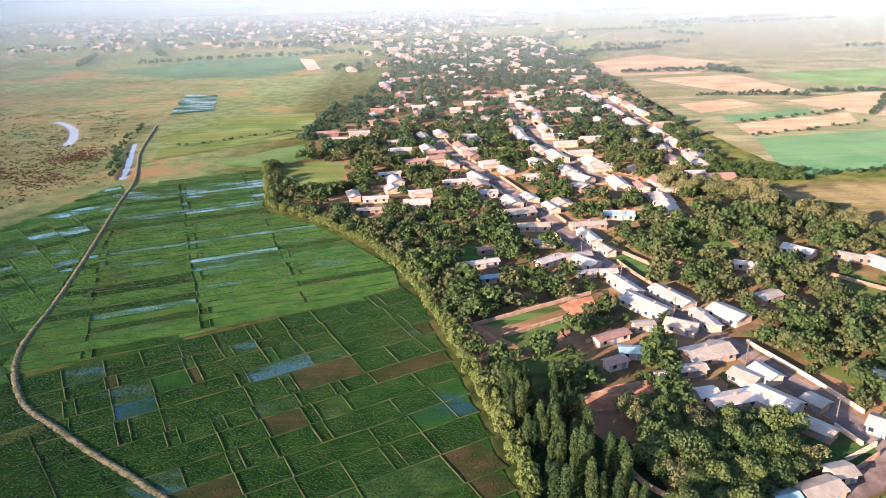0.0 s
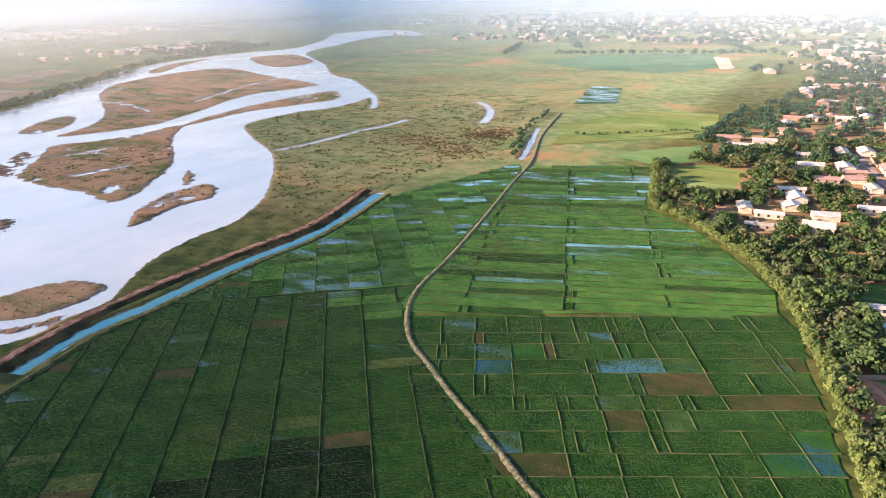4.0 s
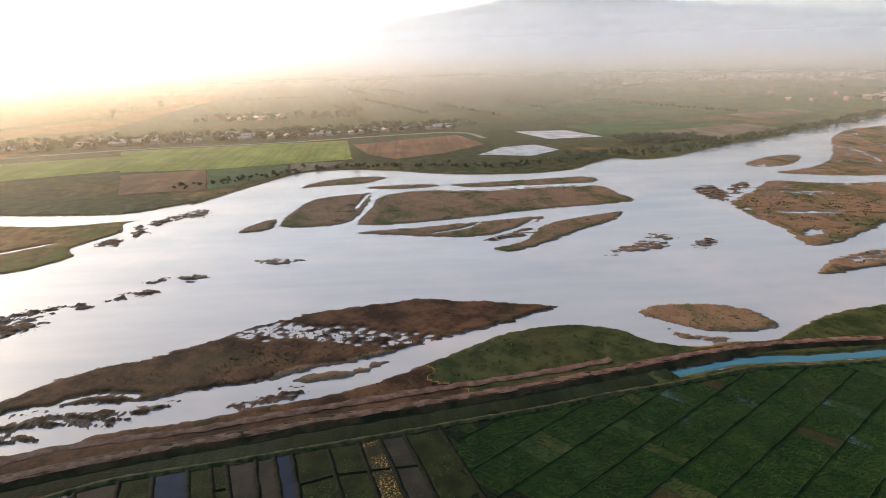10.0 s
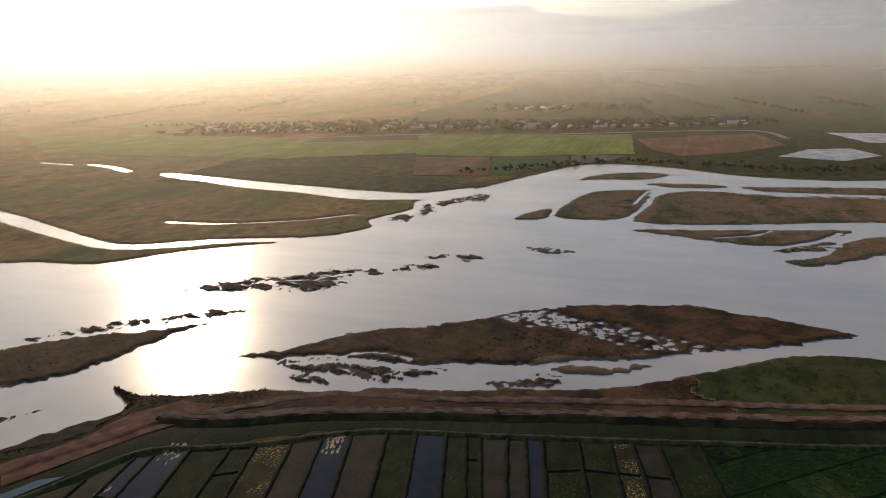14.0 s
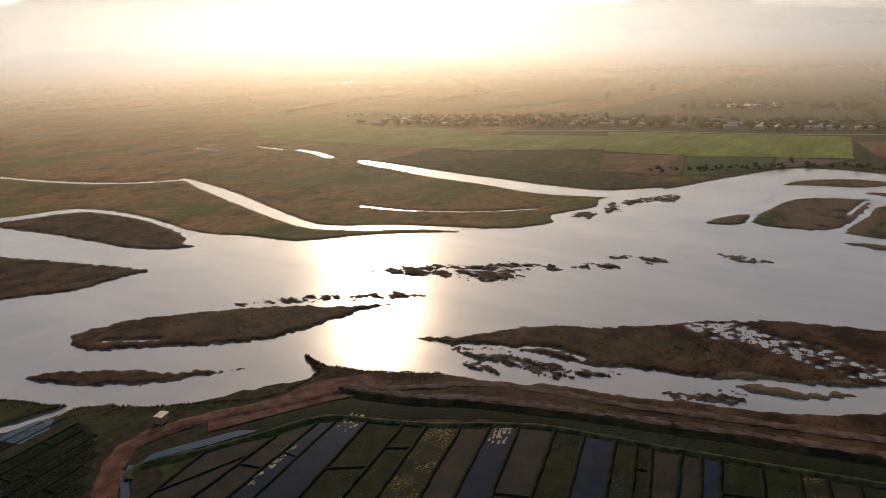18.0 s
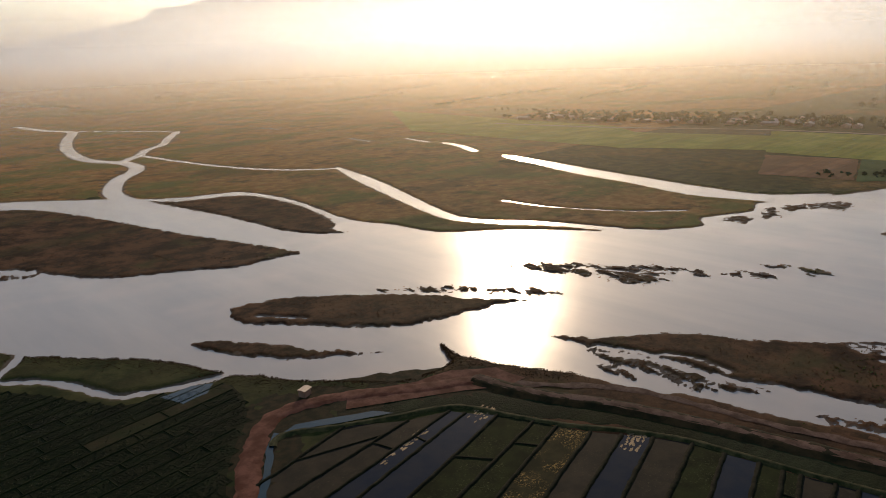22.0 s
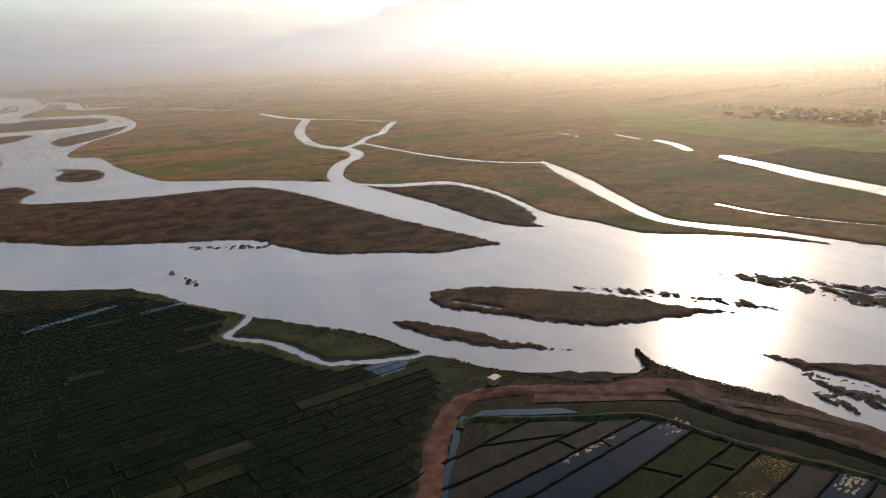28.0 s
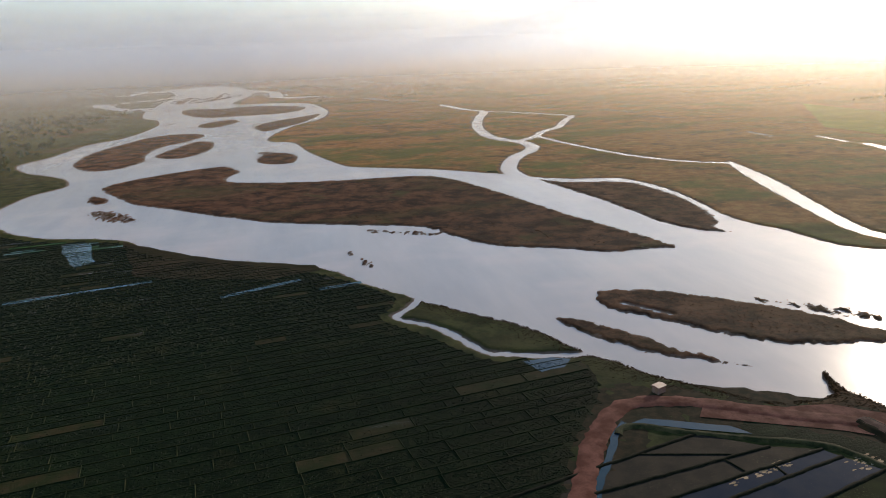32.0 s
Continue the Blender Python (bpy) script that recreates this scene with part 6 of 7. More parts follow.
patch("garden_plot", "dark green garden behind the street wall", "garden", [(74, 262), (77, 236), (71, 228), (65, 247)], GARDEN, 0.065)
patch("garden_plot", "green lawn among village trees", "garden", [(2, 262), (13, 270), (24, 264), (22, 256), (4, 247)], GARDEN, 0.065)
patch("garden_plot", "green garden below the old trees", "garden", [(90, 259), (116, 267), (117, 257), (95, 251)], GARDEN, 0.065)
patch("garden_plot", "dark green meadow behind street wall", "garden", [(100, 165), (107, 168), (112, 157), (106, 155)], GARDEN, 0.065)
patch("garden_plot", "bright green courtyard lawn", "garden", [(73, 163), (78, 164), (79, 159), (73, 156)], GARDEN, 0.065)
patch("garden_plot", "weedy green garden at the crossing", "garden", [(78, 132), (91, 140), (98, 130), (84, 120)], GARDEN, 0.065)
patch("garden_plot", "green garden behind a white house", "garden", [(89, 187), (97, 190), (103, 185), (95, 179)], GARDEN, 0.065)
patch("garden_plot", "dark green garden between houses", "garden", [(76, 300), (92, 306), (95, 296), (80, 290)], GARDEN, 0.06)
for k in range(70):
    y = rnd.uniform(120, 520)
    x = rnd.uniform(10 - max(0, (y - 200)) * 0.35, 150)
    w, h = rnd.uniform(5, 10), rnd.uniform(6, 14)
    if free_spot(x, y, 2) and street_gap(x, y) > 11 and x > hedge_x(y) + 14 and y > 270:
        a = radians(rnd.uniform(12, 24))
        ring = [(x + i * w * math.cos(a) - j * h / 2 * math.sin(a), y + i * w * math.sin(a) + j * h / 2 * math.cos(a)) for i, j in ((-1, -1), (1, -1), (1, 1), (-1, 1))]
        patch("garden_plot" if k % 2 else "bare_yard", "small green vegetable garden" if k % 2 else "bare brown earth yard", "garden" if k % 2 else "bare ground", ring, GARDEN if k % 2 else YARD, 0.07 + 0.001 * k, 0.4)

# ---- planting ----
OPEN_GROUND = [np.array(q, np.float32) for q in (
    ((-99, 405), (-76, 423), (-54, 414), (-54, 363), (-83, 355)),
    ((3, 192), (12, 201), (49, 219), (52, 207), (40, 196), (36, 183), (23, 179), (18, 174), (8, 174)), ((14, 171), (34, 177), (40, 176), (26, 160), (13, 155)),
    ((24, 147), (30, 154), (54, 162), (54, 155), (42, 149), (35, 147)), ((36, 135), (42, 135), (46, 116), (35, 117)), ((129, 223), (146, 232), (151, 216), (139, 195), (130, 204)),
    ((89, 187), (97, 190), (103, 185), (95, 179)), ((74, 262), (77, 236), (71, 228), (65, 247)), ((2, 262), (13, 270), (24, 264), (22, 256), (4, 247)), ((90, 259), (116, 267), (117, 257), (95, 251)),
    ((100, 165), (107, 168), (112, 157), (106, 155)), ((51, 218), (59, 227), (63, 213), (55, 209)), ((73, 163), (78, 164), (79, 159), (73, 156)), ((78, 132), (91, 140), (98, 130), (84, 120)))]


def open_ground(x, y):
    px, py = np.array([x], np.float32), np.array([y], np.float32)
    return any(bool(inside(px, py, q)[0]) for q in OPEN_GROUND)


rnd = random.Random(21)
for (x, y), h in [(tuple(p), h) for p, h in line_at(HEDGE_LINE, 2.3)]:
    plant("shrub", x + rnd.uniform(-0.6, 0.6) + 2.0, y + rnd.uniform(-0.6, 0.6), 1.25, rnd)
    if y > 150 and rnd.random() < 0.6:
        plant(rnd.choice(("broadleaf", "dark", "olive")), x + rnd.uniform(5, 8), y + rnd.uniform(0, 4), 0.9, rnd)
for k in range(60):  # the poplar grove behind the hedge
    f = rnd.random()
    x, y = 18 + 17 * rnd.random() + 4 * (1 - f), 112 + 42 * f
    plant("poplar", x - 5 * f, y, 0.8, rnd)
for k in range(130):  # the dense orchard beside the grove
    x, y = rnd.uniform(44, 80), rnd.uniform(110, 148)
    if free_spot(x, y, -0.5) and not open_ground(x, y):
        plant(rnd.choice(("broadleaf", "dark", "dark", "olive")), x, y, rnd.uniform(0.7, 1.0), rnd)
tries = 0
while len(TREES) < 2300 and tries < 40000:
    tries += 1
    y = 105 + 400 * rnd.random() ** 1.2
    left = float(np.interp(y, [100, 130, 174, 200, 232, 267, 302, 345, 420, 490], [22, 20, 12, 5, -6, -22, -50, -78, -92, -60]))
    x = rnd.uniform(left, 178)
    if not free_spot(x, y, 0.2) or street_gap(x, y) < 7.5:
        continue
    if rnd.random() < 0.85 and not (free_spot(x * (1 + 6 / y), y + 6, -0.5) and free_spot(x * (1 + 11 / y), y + 11, -1.5)):
        continue  # house fronts stay open to the south
    if x > 125 + (y - 250) * 0.15 and y > 300:
        continue
    if open_ground(x, y + 2.0) or 20 < x < 42 and 108 < y < 150:
        continue
    if wobble(np.float32(x), np.float32(y), 46.0, 1.7) < -0.6 and rnd.random() < 0.6:
        continue
    plant(rnd.choice(("broadleaf", "broadleaf", "dark", "dark", "olive") if x < 70 else ("olive", "olive", "broadleaf", "dark")), x, y, rnd.choice((0.6, 0.8, 0.95, 1.1, 1.3)), rnd)
for x, y in ((119, 342), (122, 326), (130, 327), (136, 316), (144, 311), (151, 305), (150, 289), (157, 283), (168, 273), (143, 298), (114, 333), (128, 336)):
    plant("great", x, y, 1.0, rnd)  # the big old trees east of the streets
for x, y in ((91, 290), (101, 282), (122, 280), (125, 266), (92, 268), (104, 271), (112, 290), (132, 288)):
    plant("broadleaf", x, y, 1.6, rnd)
for k in range(120):  # thickets between the last street and the fields
    f, o = rnd.random(), rnd.uniform(-1, 1)
    plant(rnd.choice(("dark", "dark", "broadleaf")), 142 + 50 * f + 6 * o, 378 - 18 * f + 12 * o, 0.75, rnd)
for k in range(90):
    f = rnd.random()
    plant(rnd.choice(("dark", "olive", "broadleaf")), 152 + 8 * rnd.uniform(-1, 1) + 14 * f, 385 + 140 * f, 0.95, rnd)
TREES.sort(key=lambda t: math.hypot(t[1], t[2]))
shrubs = [t for t in TREES if t[0] == "shrub"]
others = [t for t in TREES if t[0] != "shrub"]
others.sort(key=lambda t: t[0] != "great")
others[12:] = sorted(others[12:], key=lambda t: math.hypot(t[1], t[2]))
for t in shrubs[:150] + others[:300]:
    set_tree(*t)
FAR_TREES += shrubs[150:] + others[300:]


def woods(name, label, trees, leaf, sprays, size, leaf_scale=1.0):
    """Trees too far to tell apart, as one growth."""
    verts, faces, r = [], [], random.Random(len(trees))
    for kind, x, y, s, turn, pick in trees:
        _, _, height, spread = TREE_KINDS[kind]
        v, f = crown_geometry(random.Random(pick), kind, height * s, spread * s, sprays, size * s * leaf_scale)
        base = len(verts)
        verts += [(p[0] + x, p[1] + y, p[2] - 0.4) for p in v]
        faces += [tuple(base + k for k in q) for q in f]
    tagged(new(name, mesh_of(name, verts, faces, leaf)), label, "trees", kind="stuff")


woods("village_woods", "mixed green garden trees filling the village", [t for t in FAR_TREES if t[0] != "olive"], LEAF, 240, 0.52)
woods("olive_woods", "olive-green trees among the village gardens", [t for t in FAR_TREES if t[0] == "olive"], LEAF_OLIVE, 240, 0.52)
far = []
for k in range(1700):
    y = 440 + 560 * rnd.random()
    x = rnd.uniform(-90 + (y - 470) * 0.08, 175 + (y - 470) * 0.03)
    if free_spot(x, y, 0.5) and street_gap(x, y) > 6:
        far.append((rnd.choice(("broadleaf", "dark")), x, y, rnd.uniform(0.7, 1.2), 0, rnd.randrange(50)))
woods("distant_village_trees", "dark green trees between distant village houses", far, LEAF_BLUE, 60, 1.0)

# ---- adobe walls between gardens, poles, hut ----
tagged(new("garden_wall", ribbon("garden_wall", spline([(5.0, 193.4), (32.4, 207.9), (51.1, 217.9)]), [(-0.18, -0.2), (-0.18, 1.4), (0.18, 1.4), (0.18, -0.2)], ADOBE, 0.0, 2.5)), "weathered adobe wall between village gardens", "wall", group="garden walls")
tagged(new("garden_wall", ribbon("garden_wall", spline([(16.7, 187.2), (38.3, 199.2)]), [(-0.18, -0.2), (-0.18, 1.4), (0.18, 1.4), (0.18, -0.2)], ADOBE, 0.0, 2.5)), "weathered adobe wall between village gardens", "wall", group="garden walls")
tagged(new("garden_wall", ribbon("garden_wall", spline([(38.0, 129.0), (41.3, 120.4), (46.2, 115.0)]), [(-0.18, -0.2), (-0.18, 1.4), (0.18, 1.4), (0.18, -0.2)], ADOBE, 0.0, 2.5)), "weathered adobe wall between village gardens", "wall", group="garden walls")
tagged(new("garden_wall", ribbon("garden_wall", spline([(31.2, 150.5), (39.4, 155.2), (53.8, 160.0)]), [(-0.18, -0.2), (-0.18, 1.4), (0.18, 1.4), (0.18, -0.2)], ADOBE, 0.0, 2.5)), "weathered adobe wall between village gardens", "wall", group="garden walls")
tagged(new("garden_wall", ribbon("garden_wall", spline([(96.3, 128.6), (84.8, 121.4), (74.8, 114.8)]), [(-0.18, -0.2), (-0.18, 1.4), (0.18, 1.4), (0.18, -0.2)], ADOBE, 0.0, 2.5)), "weathered adobe wall between village gardens", "wall", group="garden walls")
tagged(new("garden_wall", ribbon("garden_wall", spline([(40.3, 182.4), (55.2, 188.7), (65.8, 190.0)]), [(-0.18, -0.2), (-0.18, 1.4), (0.18, 1.4), (0.18, -0.2)], ADOBE, 0.0, 2.5)), "weathered adobe wall between village gardens", "wall", group="garden walls")
tagged(new("garden_wall", ribbon("garden_wall", spline([(61.8, 171.4), (82.6, 180.1)]), [(-0.18, -0.2), (-0.18, 1.4), (0.18, 1.4), (0.18, -0.2)], ADOBE, 0.0, 2.5)), "weathered adobe wall between village gardens", "wall", group="garden walls")
tagged(new("garden_wall", ribbon("garden_wall", spline([(133.6, 232.5), (144.3, 219.1), (148.7, 214.1)]), [(-0.18, -0.2), (-0.18, 1.4), (0.18, 1.4), (0.18, -0.2)], ADOBE, 0.0, 2.5)), "weathered adobe wall between village gardens", "wall", group="garden walls")
tagged(new("garden_wall", ribbon("garden_wall", spline([(99.9, 224.4), (112.7, 231.2), (128.2, 238.3)]), [(-0.18, -0.2), (-0.18, 1.4), (0.18, 1.4), (0.18, -0.2)], ADOBE, 0.0, 2.5)), "weathered adobe wall between village gardens", "wall", group="garden walls")
tagged(new("garden_wall", ribbon("garden_wall", spline([(4.9, 305.2), (31.4, 311.4)]), [(-0.18, -0.2), (-0.18, 1.4), (0.18, 1.4), (0.18, -0.2)], ADOBE, 0.0, 2.5)), "weathered adobe wall between village gardens", "wall", group="garden walls")
tagged(new("garden_wall", ribbon("garden_wall", spline([(-20.4, 295.2), (-5.3, 297.9)]), [(-0.18, -0.2), (-0.18, 1.4), (0.18, 1.4), (0.18, -0.2)], ADOBE, 0.0, 2.5)), "weathered adobe wall between village gardens", "wall", group="garden walls")
tagged(new("garden_wall", ribbon("garden_wall", spline([(66.8, 260.4), (77.2, 241.8)]), [(-0.18, -0.2), (-0.18, 1.4), (0.18, 1.4), (0.18, -0.2)], ADOBE, 0.0, 2.5)), "weathered adobe wall between village gardens", "wall", group="garden walls")
tagged(new("garden_wall", ribbon("garden_wall", spline([(75.7, 170.7), (83.8, 175.1)]), [(-0.18, -0.2), (-0.18, 1.4), (0.18, 1.4), (0.18, -0.2)], ADOBE, 0.0, 2.5)), "weathered adobe wall between village gardens", "wall", group="garden walls")
tagged(new("garden_wall", ribbon("garden_wall", spline([(-6.1, 395.0), (24.6, 367.2)]), [(-0.18, -0.2), (-0.18, 1.4), (0.18, 1.4), (0.18, -0.2)], ADOBE, 0.0, 2.5)), "weathered adobe wall between village gardens", "wall", group="garden walls")
tagged(new("garden_wall", ribbon("garden_wall", spline([(79.1, 350.8), (101.4, 357.5)]), [(-0.18, -0.2), (-0.18, 1.4), (0.18, 1.4), (0.18, -0.2)], ADOBE, 0.0, 2.5)), "weathered adobe wall between village gardens", "wall", group="garden walls")


def utility_pole(x, y, heading):
    root = tagged(new("utility_pole"), "grey wooden utility pole beside the village street", "utility pole", group="street poles")
    root.matrix_basis = pose(x, y, 0, 0, 0, math.degrees(heading))
    bm = bmesh.new()
    bmesh.ops.create_cone(bm, cap_ends=True, segments=8, radius1=0.16, radius2=0.10, depth=8.0, matrix=Matrix.Translation((0, 0, 4.0)))
    part("pole", bm, BARK, root)
    bm = bmesh.new()
    box(bm, -0.06, -0.9, 7.2, 0.06, 0.9, 7.35)
    part("crossarm", bm, BARK, root)
    for o in (-0.75, 0.0, 0.75):
        bm = bmesh.new()
        bmesh.ops.create_cone(bm, cap_ends=True, segments=6, radius1=0.06, radius2=0.04, depth=0.2, matrix=Matrix.Translation((0, o, 7.45)))
        part("insulator", bm, PLASTER, root)


for line, side in ((MAIN_STREET, 4.2), (SECOND_STREET, 3.8)):
    for (x, y), h in [(tuple(p), h) for p, h in line_at(line, 30.0)]:
        if y < 430:
            utility_pole(x - math.sin(h) * side, y + math.cos(h) * side, h)

hut = tagged(new("pump_hut"), "small adobe pump hut on the river bank", "hut")
hut.matrix_basis = pose(-104, -169, -0.1, 0, 0, 20)
bm = bmesh.new()
box(bm, -1.6, -1.2, 0, 1.6, 1.2, 2.2)
part("wall", bm, ADOBE, hut)
bm = bmesh.new()
roof_shape(bm, 3.2, 2.4, 2.25, 0.25, 0.25)
part("roof", bm, ROOFS["tan"], hut)
bm = bmesh.new()
box(bm, -0.4, -1.26, 0.05, 0.4, -1.17, 1.8)
part("door", bm, WOOD, hut)

# ---- far side of the river: village, tree belts, quilt of fields ----
rnd = random.Random(31)
FAR_STREET = spline([(-760, -640), (-800, -480), (-850, -308), (-870, -140), (-905, -15), (-925, 90)])
far_spots = []
for (x, y), h in [(tuple(p), h) for p, h in line_at(FAR_STREET, 17.0)]:
    for depth in (22, 46, 80):
        if rnd.random() < (0.75, 0.5, 0.3)[(22, 46, 80).index(depth)]:
            far_spots.append((x - depth - rnd.uniform(0, 12), y + rnd.uniform(-6, 6)))
for k in range(16):
    far_spots.append((-1195 + rnd.uniform(-30, 30), -215 + rnd.uniform(-60, 50)))
for x, y in far_spots:
    house(x, y, rnd.uniform(10, 18), rnd.uniform(7, 10), rnd.choice(("white", "white", "white", "tan")), rnd.choice((0, 90)), 3.2, False)


def grove(count, where, kinds=("broadleaf", "dark"), low=0.9, high=1.5):
    out = []
    for k in range(count):
        x, y = where(rnd.random(), rnd.uniform(-1, 1))
        out.append((rnd.choice(kinds), x, y, rnd.uniform(low, high), 0, rnd.randrange(60)))
    return out


def along(line, wide):
    pts = [p for p, h in line_at(line, 4.0)]
    return lambda f, o: tuple(pts[min(int(f * len(pts)), len(pts) - 1)] + (rnd.uniform(-wide, wide), rnd.uniform(-wide, wide)))


def block(x, y, w, h):
    return lambda f, o: (x + w * (f - 0.5), y + h * o / 2)


clumps = grove(420, along(FAR_STREET + np.array((-62, 0), np.float32), 45))
clumps += grove(110, block(-1190, -190, 130, 260))
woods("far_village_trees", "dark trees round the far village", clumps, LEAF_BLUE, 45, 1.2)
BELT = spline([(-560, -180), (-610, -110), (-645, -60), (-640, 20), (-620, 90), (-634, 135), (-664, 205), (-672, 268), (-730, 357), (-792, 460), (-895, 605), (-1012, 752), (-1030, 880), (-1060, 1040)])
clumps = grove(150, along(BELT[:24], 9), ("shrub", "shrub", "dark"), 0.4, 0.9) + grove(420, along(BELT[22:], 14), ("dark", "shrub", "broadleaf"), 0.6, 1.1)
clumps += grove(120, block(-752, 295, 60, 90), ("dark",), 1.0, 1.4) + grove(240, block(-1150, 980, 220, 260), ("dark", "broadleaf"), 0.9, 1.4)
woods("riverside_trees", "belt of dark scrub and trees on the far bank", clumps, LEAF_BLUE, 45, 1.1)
rows = []
for k in range(46):
    a = radians(rnd.uniform(40, 190))
    d = rnd.uniform(1050, 2900)
    x, y = -math.sin(a) * d, math.cos(a) * d
    b, n = radians(rnd.choice((15, 15, 105)) + rnd.uniform(-8, 8)), rnd.randrange(16, 50)
    for i in range(n):
        s = (i - n / 2) * 9.0
        rows.append((rnd.choice(("dark", "dark", "broadleaf")), x + math.cos(b) * s + rnd.uniform(-4, 4), y + math.sin(b) * s + rnd.uniform(-4, 4), rnd.uniform(0.7, 1.1), 0, rnd.randrange(60)))
for k in range(40):
    x, y = rnd.uniform(-650, 900), rnd.uniform(950, 2700)
    b, n = radians(rnd.choice((20, 20, 110)) + rnd.uniform(-8, 8)), rnd.randrange(14, 46)
    for i in range(n):
        s = (i - n / 2) * 8.0
        rows.append((rnd.choice(("dark", "dark", "broadleaf")), x + math.cos(b) * s + rnd.uniform(-4, 4), y + math.sin(b) * s + rnd.uniform(-4, 4), rnd.uniform(0.9, 1.5), 0, rnd.randrange(60)))
px, py = np.array([r[1] for r in rows], np.float32), np.array([r[2] for r in rows], np.float32)
ok = land_depth(px, py)[0] > 10
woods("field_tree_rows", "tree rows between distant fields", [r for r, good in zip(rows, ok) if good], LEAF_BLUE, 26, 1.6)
clumps = grove(330, block(430, -1180, 330, 560), ("dark", "broadleaf"), 1.0, 1.5) + grove(120, block(330, -820, 160, 150), ("dark", "broadleaf"), 0.9, 1.3)
px, py = np.array([r[1] for r in clumps], np.float32), np.array([r[2] for r in clumps], np.float32)
ok = land_depth(px, py)[0] > 10
woods("bend_trees", "dark woods beyond the river bend", [r for r, good in zip(clumps, ok) if good], LEAF_BLUE, 40, 1.2)


hedges = []
for ax, ay, bx, by, n, size in ((331, 638, 403, 636, 26, 0.8), (196, 358, 250, 372, 16, 0.55), (310, 819, 330, 778, 22, 1.3), (282, 637, 325, 622, 18, 0.8), (183, 1036, 341, 1102, 50, 1.2),
                                (209, 814, 313, 819, 30, 0.9), (214, 510, 320, 545, 18, 0.5), (205, 460, 312, 500, 16, 0.45), (230, 640, 286, 632, 16, 0.7), (320, 520, 420, 650, 30, 0.7),
                                (-215, 455, -235, 560, 26, 0.5), (-186, 392, -214, 460, 22, 0.55), (-95, 480, -88, 620, 40, 0.9), (-180, 470, -95, 535, 20, 0.35)):
    for k in range(n):
        f = (k + rnd.random()) / n
        hedges.append((rnd.choice(("dark", "broadleaf")), ax + (bx - ax) * f + rnd.uniform(-3, 3), ay + (by - ay) * f + rnd.uniform(-3, 3), size * rnd.uniform(0.7, 1.3), 0, rnd.randrange(60)))
woods("field_hedges", "dark tree hedges along field edges", hedges, LEAF_BLUE, 70, 0.9)


# the towns in the haze
def town(name, label, spots):
    walls, roofs, wf, rf = [], [], [], []
    for x, y in spots:
        L, W, T, a = rnd.uniform(9, 22), rnd.uniform(7, 11), rnd.uniform(2.8, 5.5), radians(rnd.choice((15, 105)) + rnd.uniform(-8, 8))
        c, s = math.cos(a), math.sin(a)
        at = lambda u, v, z: (x + u * c - v * s, y + u * s + v * c, z)
        b = len(walls)
        walls += [at(i * L / 2, j * W / 2, z) for z in (-0.2, T) for i, j in ((-1, -1), (1, -1), (1, 1), (-1, 1))]
        wf += [(b + k, b + (k + 1) % 4, b + 4 + (k + 1) % 4, b + 4 + k) for k in range(4)]
        b = len(roofs)
        roofs += [at(i * (L / 2 + 0.5), v, z) for i in (-1, 1) for v, z in ((-W / 2 - 0.5, T), (0, T + W * 0.2), (W / 2 + 0.5, T))]
        rf += [(b, b + 3, b + 4, b + 1), (b + 1, b + 4, b + 5, b + 2), (b, b + 1, b + 2), (b + 3, b + 5, b + 4)]
    tagged(new(name + "_walls", mesh_of(name, walls, wf, PLASTER)), label + ", walls", "houses", kind="stuff")
    tagged(new(name + "_roofs", mesh_of(name, roofs, rf, ROOFS["tan"])), label + ", pale roofs", "houses", kind="stuff")


spots = [(rnd.uniform(-110, 190), rnd.uniform(880, 1350)) for k in range(110)]
spots += [(rnd.gauss(-330, 260), rnd.uniform(1300, 2300)) for k in range(260)]
spots += [(rnd.gauss(-950, 200), rnd.uniform(1900, 2600)) for k in range(80)]
town("distant_town", "distant hazy town of pale low houses", spots)
woods("town_trees", "trees between the houses of the distant town", [(rnd.choice(("dark", "broadleaf")), x + rnd.uniform(-30, 30), y + rnd.uniform(-30, 30), rnd.uniform(1.0, 1.6), 0, rnd.randrange(60)) for x, y in spots for k in (0, 1, 2, 3)], LEAF_BLUE, 22, 1.6)
town("riverside_town", "pale houses of a riverside town in haze", [(rnd.gauss(-1230, 70), rnd.gauss(900, 90)) for k in range(40)] + [(rnd.gauss(-2120, 110), rnd.gauss(1200, 220)) for k in range(160)])


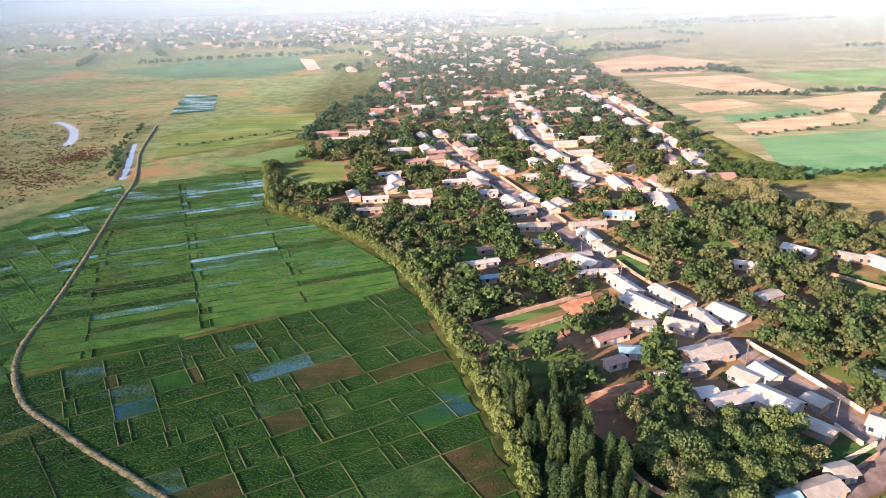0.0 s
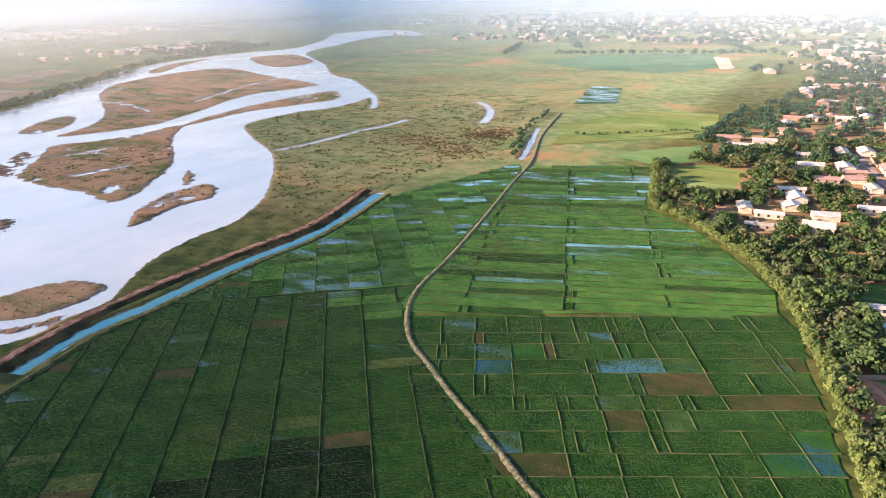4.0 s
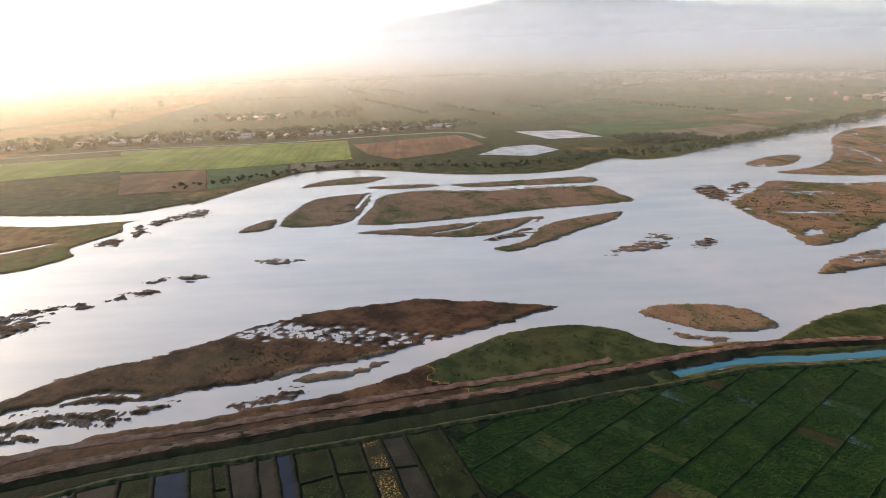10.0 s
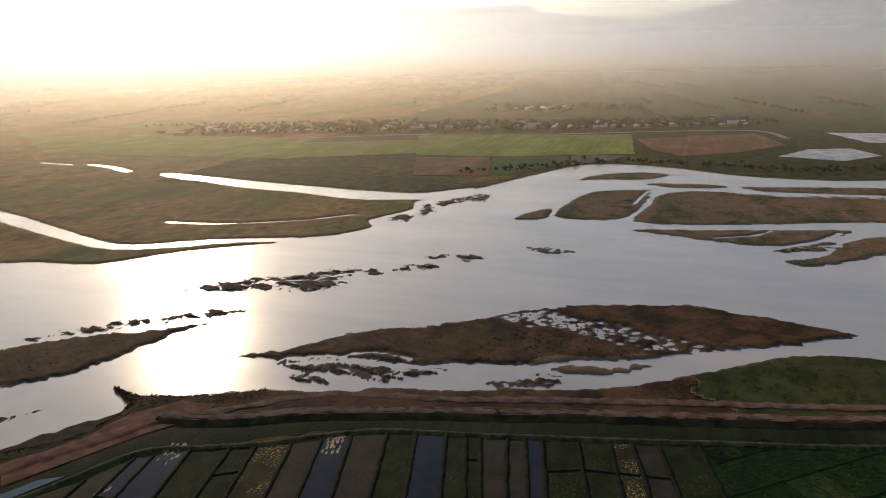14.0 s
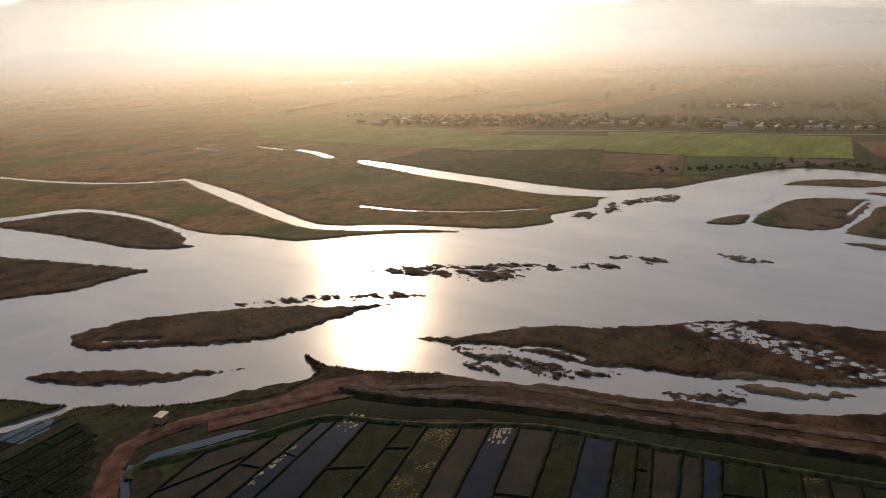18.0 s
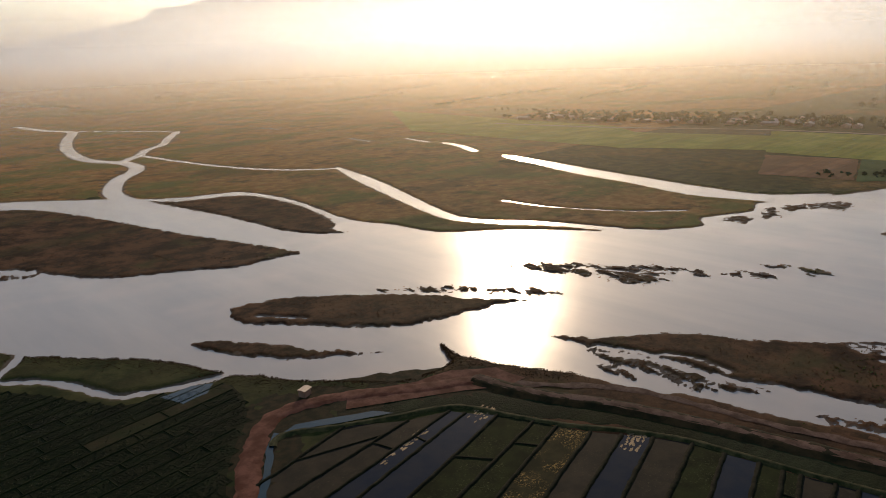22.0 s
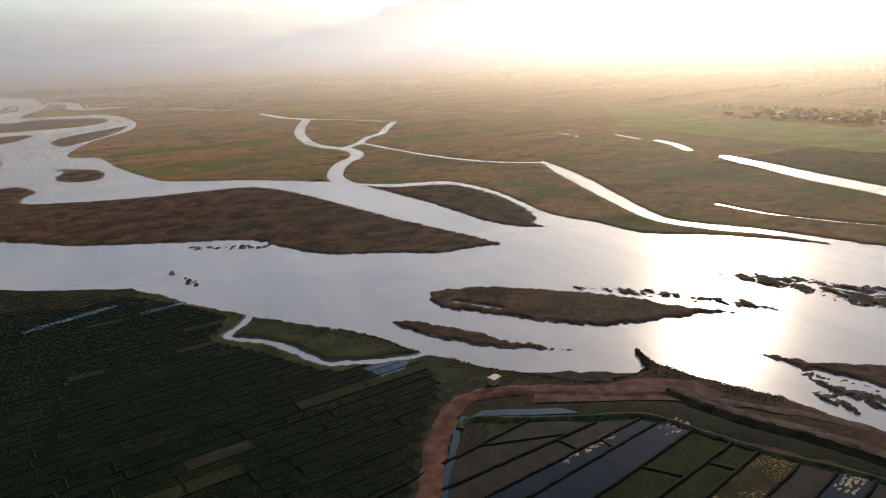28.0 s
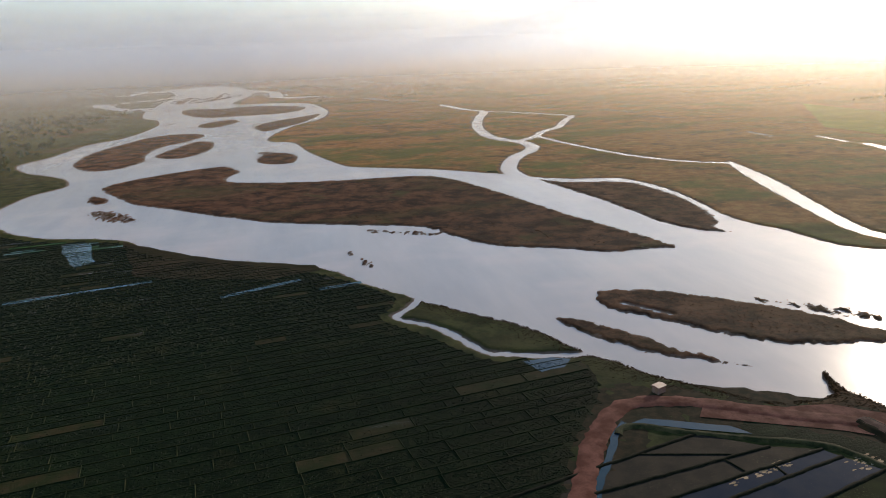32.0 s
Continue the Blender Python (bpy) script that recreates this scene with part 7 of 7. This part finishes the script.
# quilt of far fields
def quilt():
    kinds = {m.name: ([], []) for m in (PALE_CROP, DEEP_CROP, STUBBLE, FIELD_GRASS, TEAL_CROP, PLOUGHED)}
    names = [PALE_CROP.name] * 3 + [DEEP_CROP.name] * 4 + [STUBBLE.name] * 2 + [FIELD_GRASS.name] * 3 + [TEAL_CROP.name] * 2 + [PLOUGHED.name]
    spots = []
    for k in range(1500):
        a, d = radians(rnd.uniform(-38, 200)), rnd.uniform(820, 3300)
        spots.append((-math.sin(a) * d, math.cos(a) * d, rnd.uniform(40, 130), rnd.uniform(25, 70)))
    px, py = np.array([s[0] for s in spots], np.float32), np.array([s[1] for s in spots], np.float32)
    land = land_depth(px, py)[0]
    taken = []
    for (x, y, w, h), good in zip(spots, land > 55):
        if not good or (-120 < x < 210 and 430 < y < 1400) or (x > -700 and x < -100 and y > 400 and y < 900) or (y < -560 and -420 < x < 120 and y > -1500):
            continue
        if any(abs(x - q[0]) < (w + q[2]) * 0.98 and abs(y - q[1]) < (h + q[3]) * 0.98 for q in taken):
            continue
        taken.append((x, y, w, h))
        a = radians(14)
        z = 0.12 + 96 * max(0.0, min(1.0, (math.hypot(x, y) - 2600) / 2300)) ** 2
        v, f = kinds[rnd.choice(names)]
        b = len(v)
        skew = rnd.uniform(-0.12, 0.12)
        v += [(x + i * w * math.cos(a) - j * h * math.sin(a) + skew * j * w, y + i * w * math.sin(a) + j * h * math.cos(a), z) for i, j in ((-1, -1), (1, -1), (1, 1), (-1, 1))]
        f.append((b, b + 1, b + 2, b + 3))
    for key, (v, f) in kinds.items():
        tagged(new("distant_fields", mesh_of("distant_fields", v, f, bpy.data.materials[key])), "distant crop fields across the plain", "fields", kind="stuff")


quilt()

# ---- rough growth on the near bank and islands ----
TUFT_DRY = leaf_material("dry_tussock", (0.045, 0.02, 0.009), (0.115, 0.052, 0.021))
TUFT_DARK = leaf_material("dark_scrub", (0.020, 0.013, 0.006), (0.06, 0.036, 0.014))


def tussocks(name, label, spots, leaf, size):
    verts, faces, r = [], [], random.Random(7)
    for x, y in spots:
        s = size * r.uniform(0.5, 1.4)
        for k in range(4):
            a = r.uniform(0, 3.14)
            b, lean, w = len(verts), r.uniform(-0.3, 0.3), s * r.uniform(0.5, 0.9)
            ox, oy = r.uniform(-0.4, 0.4) * s, r.uniform(-0.4, 0.4) * s
            c, q = math.cos(a) * w, math.sin(a) * w
            verts += [(x + ox - c * 0.6, y + oy - q * 0.6, -0.35), (x + ox + c * 0.6, y + oy + q * 0.6, -0.35), (x + ox + c + lean, y + oy + q, s * 0.4), (x + ox - c * 0.8 + lean, y + oy - q * 0.8, s * r.uniform(0.2, 0.6))]
            faces.append((b, b + 1, b + 2, b + 3))
    tagged(new(name, mesh_of(name, verts, faces, leaf)), label, "grass", kind="stuff")


def on_land(spots, least):
    px, py = np.array([s[0] for s in spots], np.float32), np.array([s[1] for s in spots], np.float32)
    return [s for s, d in zip(spots, land_depth(px, py)[0]) if d > least]


spots = []
for edge, brown, broken in ISLANDS:
    lo, hi = edge.min(0), edge.max(0)
    mid = float(np.hypot(*((lo + hi) / 2)))
    if mid < 620:
        n = int(min(2600, (hi[0] - lo[0]) * (hi[1] - lo[1]) * 0.16))
        c = np.random.RandomState(int(mid * 7)).uniform(lo, hi, (n, 2)).astype(np.float32)
        spots += [tuple(p) for p, good in zip(c, depth_in(c[:, 0].copy(), c[:, 1].copy(), edge) > 1.2) if good]
tussocks("island_tussocks", "dry brown tussock grass over the river islands", on_land(spots, 0.9), TUFT_DRY, 0.14)
spots = []
for line, wide, n in ((spline(BANK_MIDDLE[16:34]), 6.0, 9000), (spline(BANK_SOUTH[:12]), 4.0, 300)):
    pts = [p for p, h in line_at(line, 1.0)]
    for k in range(n):
        p = rnd.choice(pts)
        spots.append((p[0] + rnd.gauss(0, wide * 0.6), p[1] + rnd.gauss(0, wide * 0.6)))
scrub = []
for k in range(900):  # scrub in the wet meadow upstream
    f = rnd.random()
    scrub.append((-300 + 90 * f + rnd.gauss(0, 9), 425 - 35 * f + rnd.gauss(0, 12)))
    scrub.append((-236 + rnd.gauss(0, 12), 450 + rnd.gauss(0, 14)))
tussocks("meadow_scrub", "reddish brown scrub in the wet meadow", on_land(scrub, 0.5), TUFT_DRY, 0.5)
near_road = [p for p in on_land(spots, 0.5) if float(line_distance(np.array([p[0]], np.float32), np.array([p[1]], np.float32), FIELD_ROAD)[0]) > 4.5]
tussocks("bank_scrub", "dark low scrub along the river bank", near_road, TUFT_DARK, 0.17)

# clumps of low scrub over the wet meadow, the near bank and the brown plain
TUFT_OLIVE = leaf_material("olive_scrub", (0.026, 0.034, 0.010), (0.085, 0.08, 0.026))


def clumps_of(count, x0, x1, y0, y1, keep, size, seed):
    c = np.random.RandomState(seed).uniform((x0, y0), (x1, y1), (count, 2)).astype(np.float32)
    x, y = c[:, 0].copy(), c[:, 1].copy()
    good = (wobble(x, y, size, 2.2) + 0.6 * wobble(x, y, size * 0.35, 0.4) > 0.3) & keep(x, y) & (land_depth(x, y)[0] > 2.0)
    return [(float(a), float(b)) for a, b in c[good]]


def in_meadow(x, y):
    return x < np.where(y < 380, -216.0, -198.0 - (y - 380) * 0.3)


tussocks("meadow_tussocks", "olive scrub clumps over the wet meadow", clumps_of(17000, -450, -200, 215, 640, in_meadow, 38.0, 3), TUFT_OLIVE, 0.55)
tussocks("meadow_brush", "dark brown brush in the wet meadow", clumps_of(9000, -450, -200, 260, 560, in_meadow, 27.0, 4), TUFT_DARK, 0.45)
tussocks("bank_tussocks", "olive grass tussocks on the near bank", clumps_of(9000, -246, -184, -60, 200, lambda x, y: x < np.interp(y, (-60, 10, 90, 200), (-184, -198, -216, -222)), 15.0, 5), TUFT_OLIVE, 0.3)
tussocks("island_scrub", "dry brown scrub clumps over the long river island", clumps_of(9000, -200, 140, -640, -300, lambda x, y: x < 140, 26.0, 7), TUFT_DRY, 0.3)
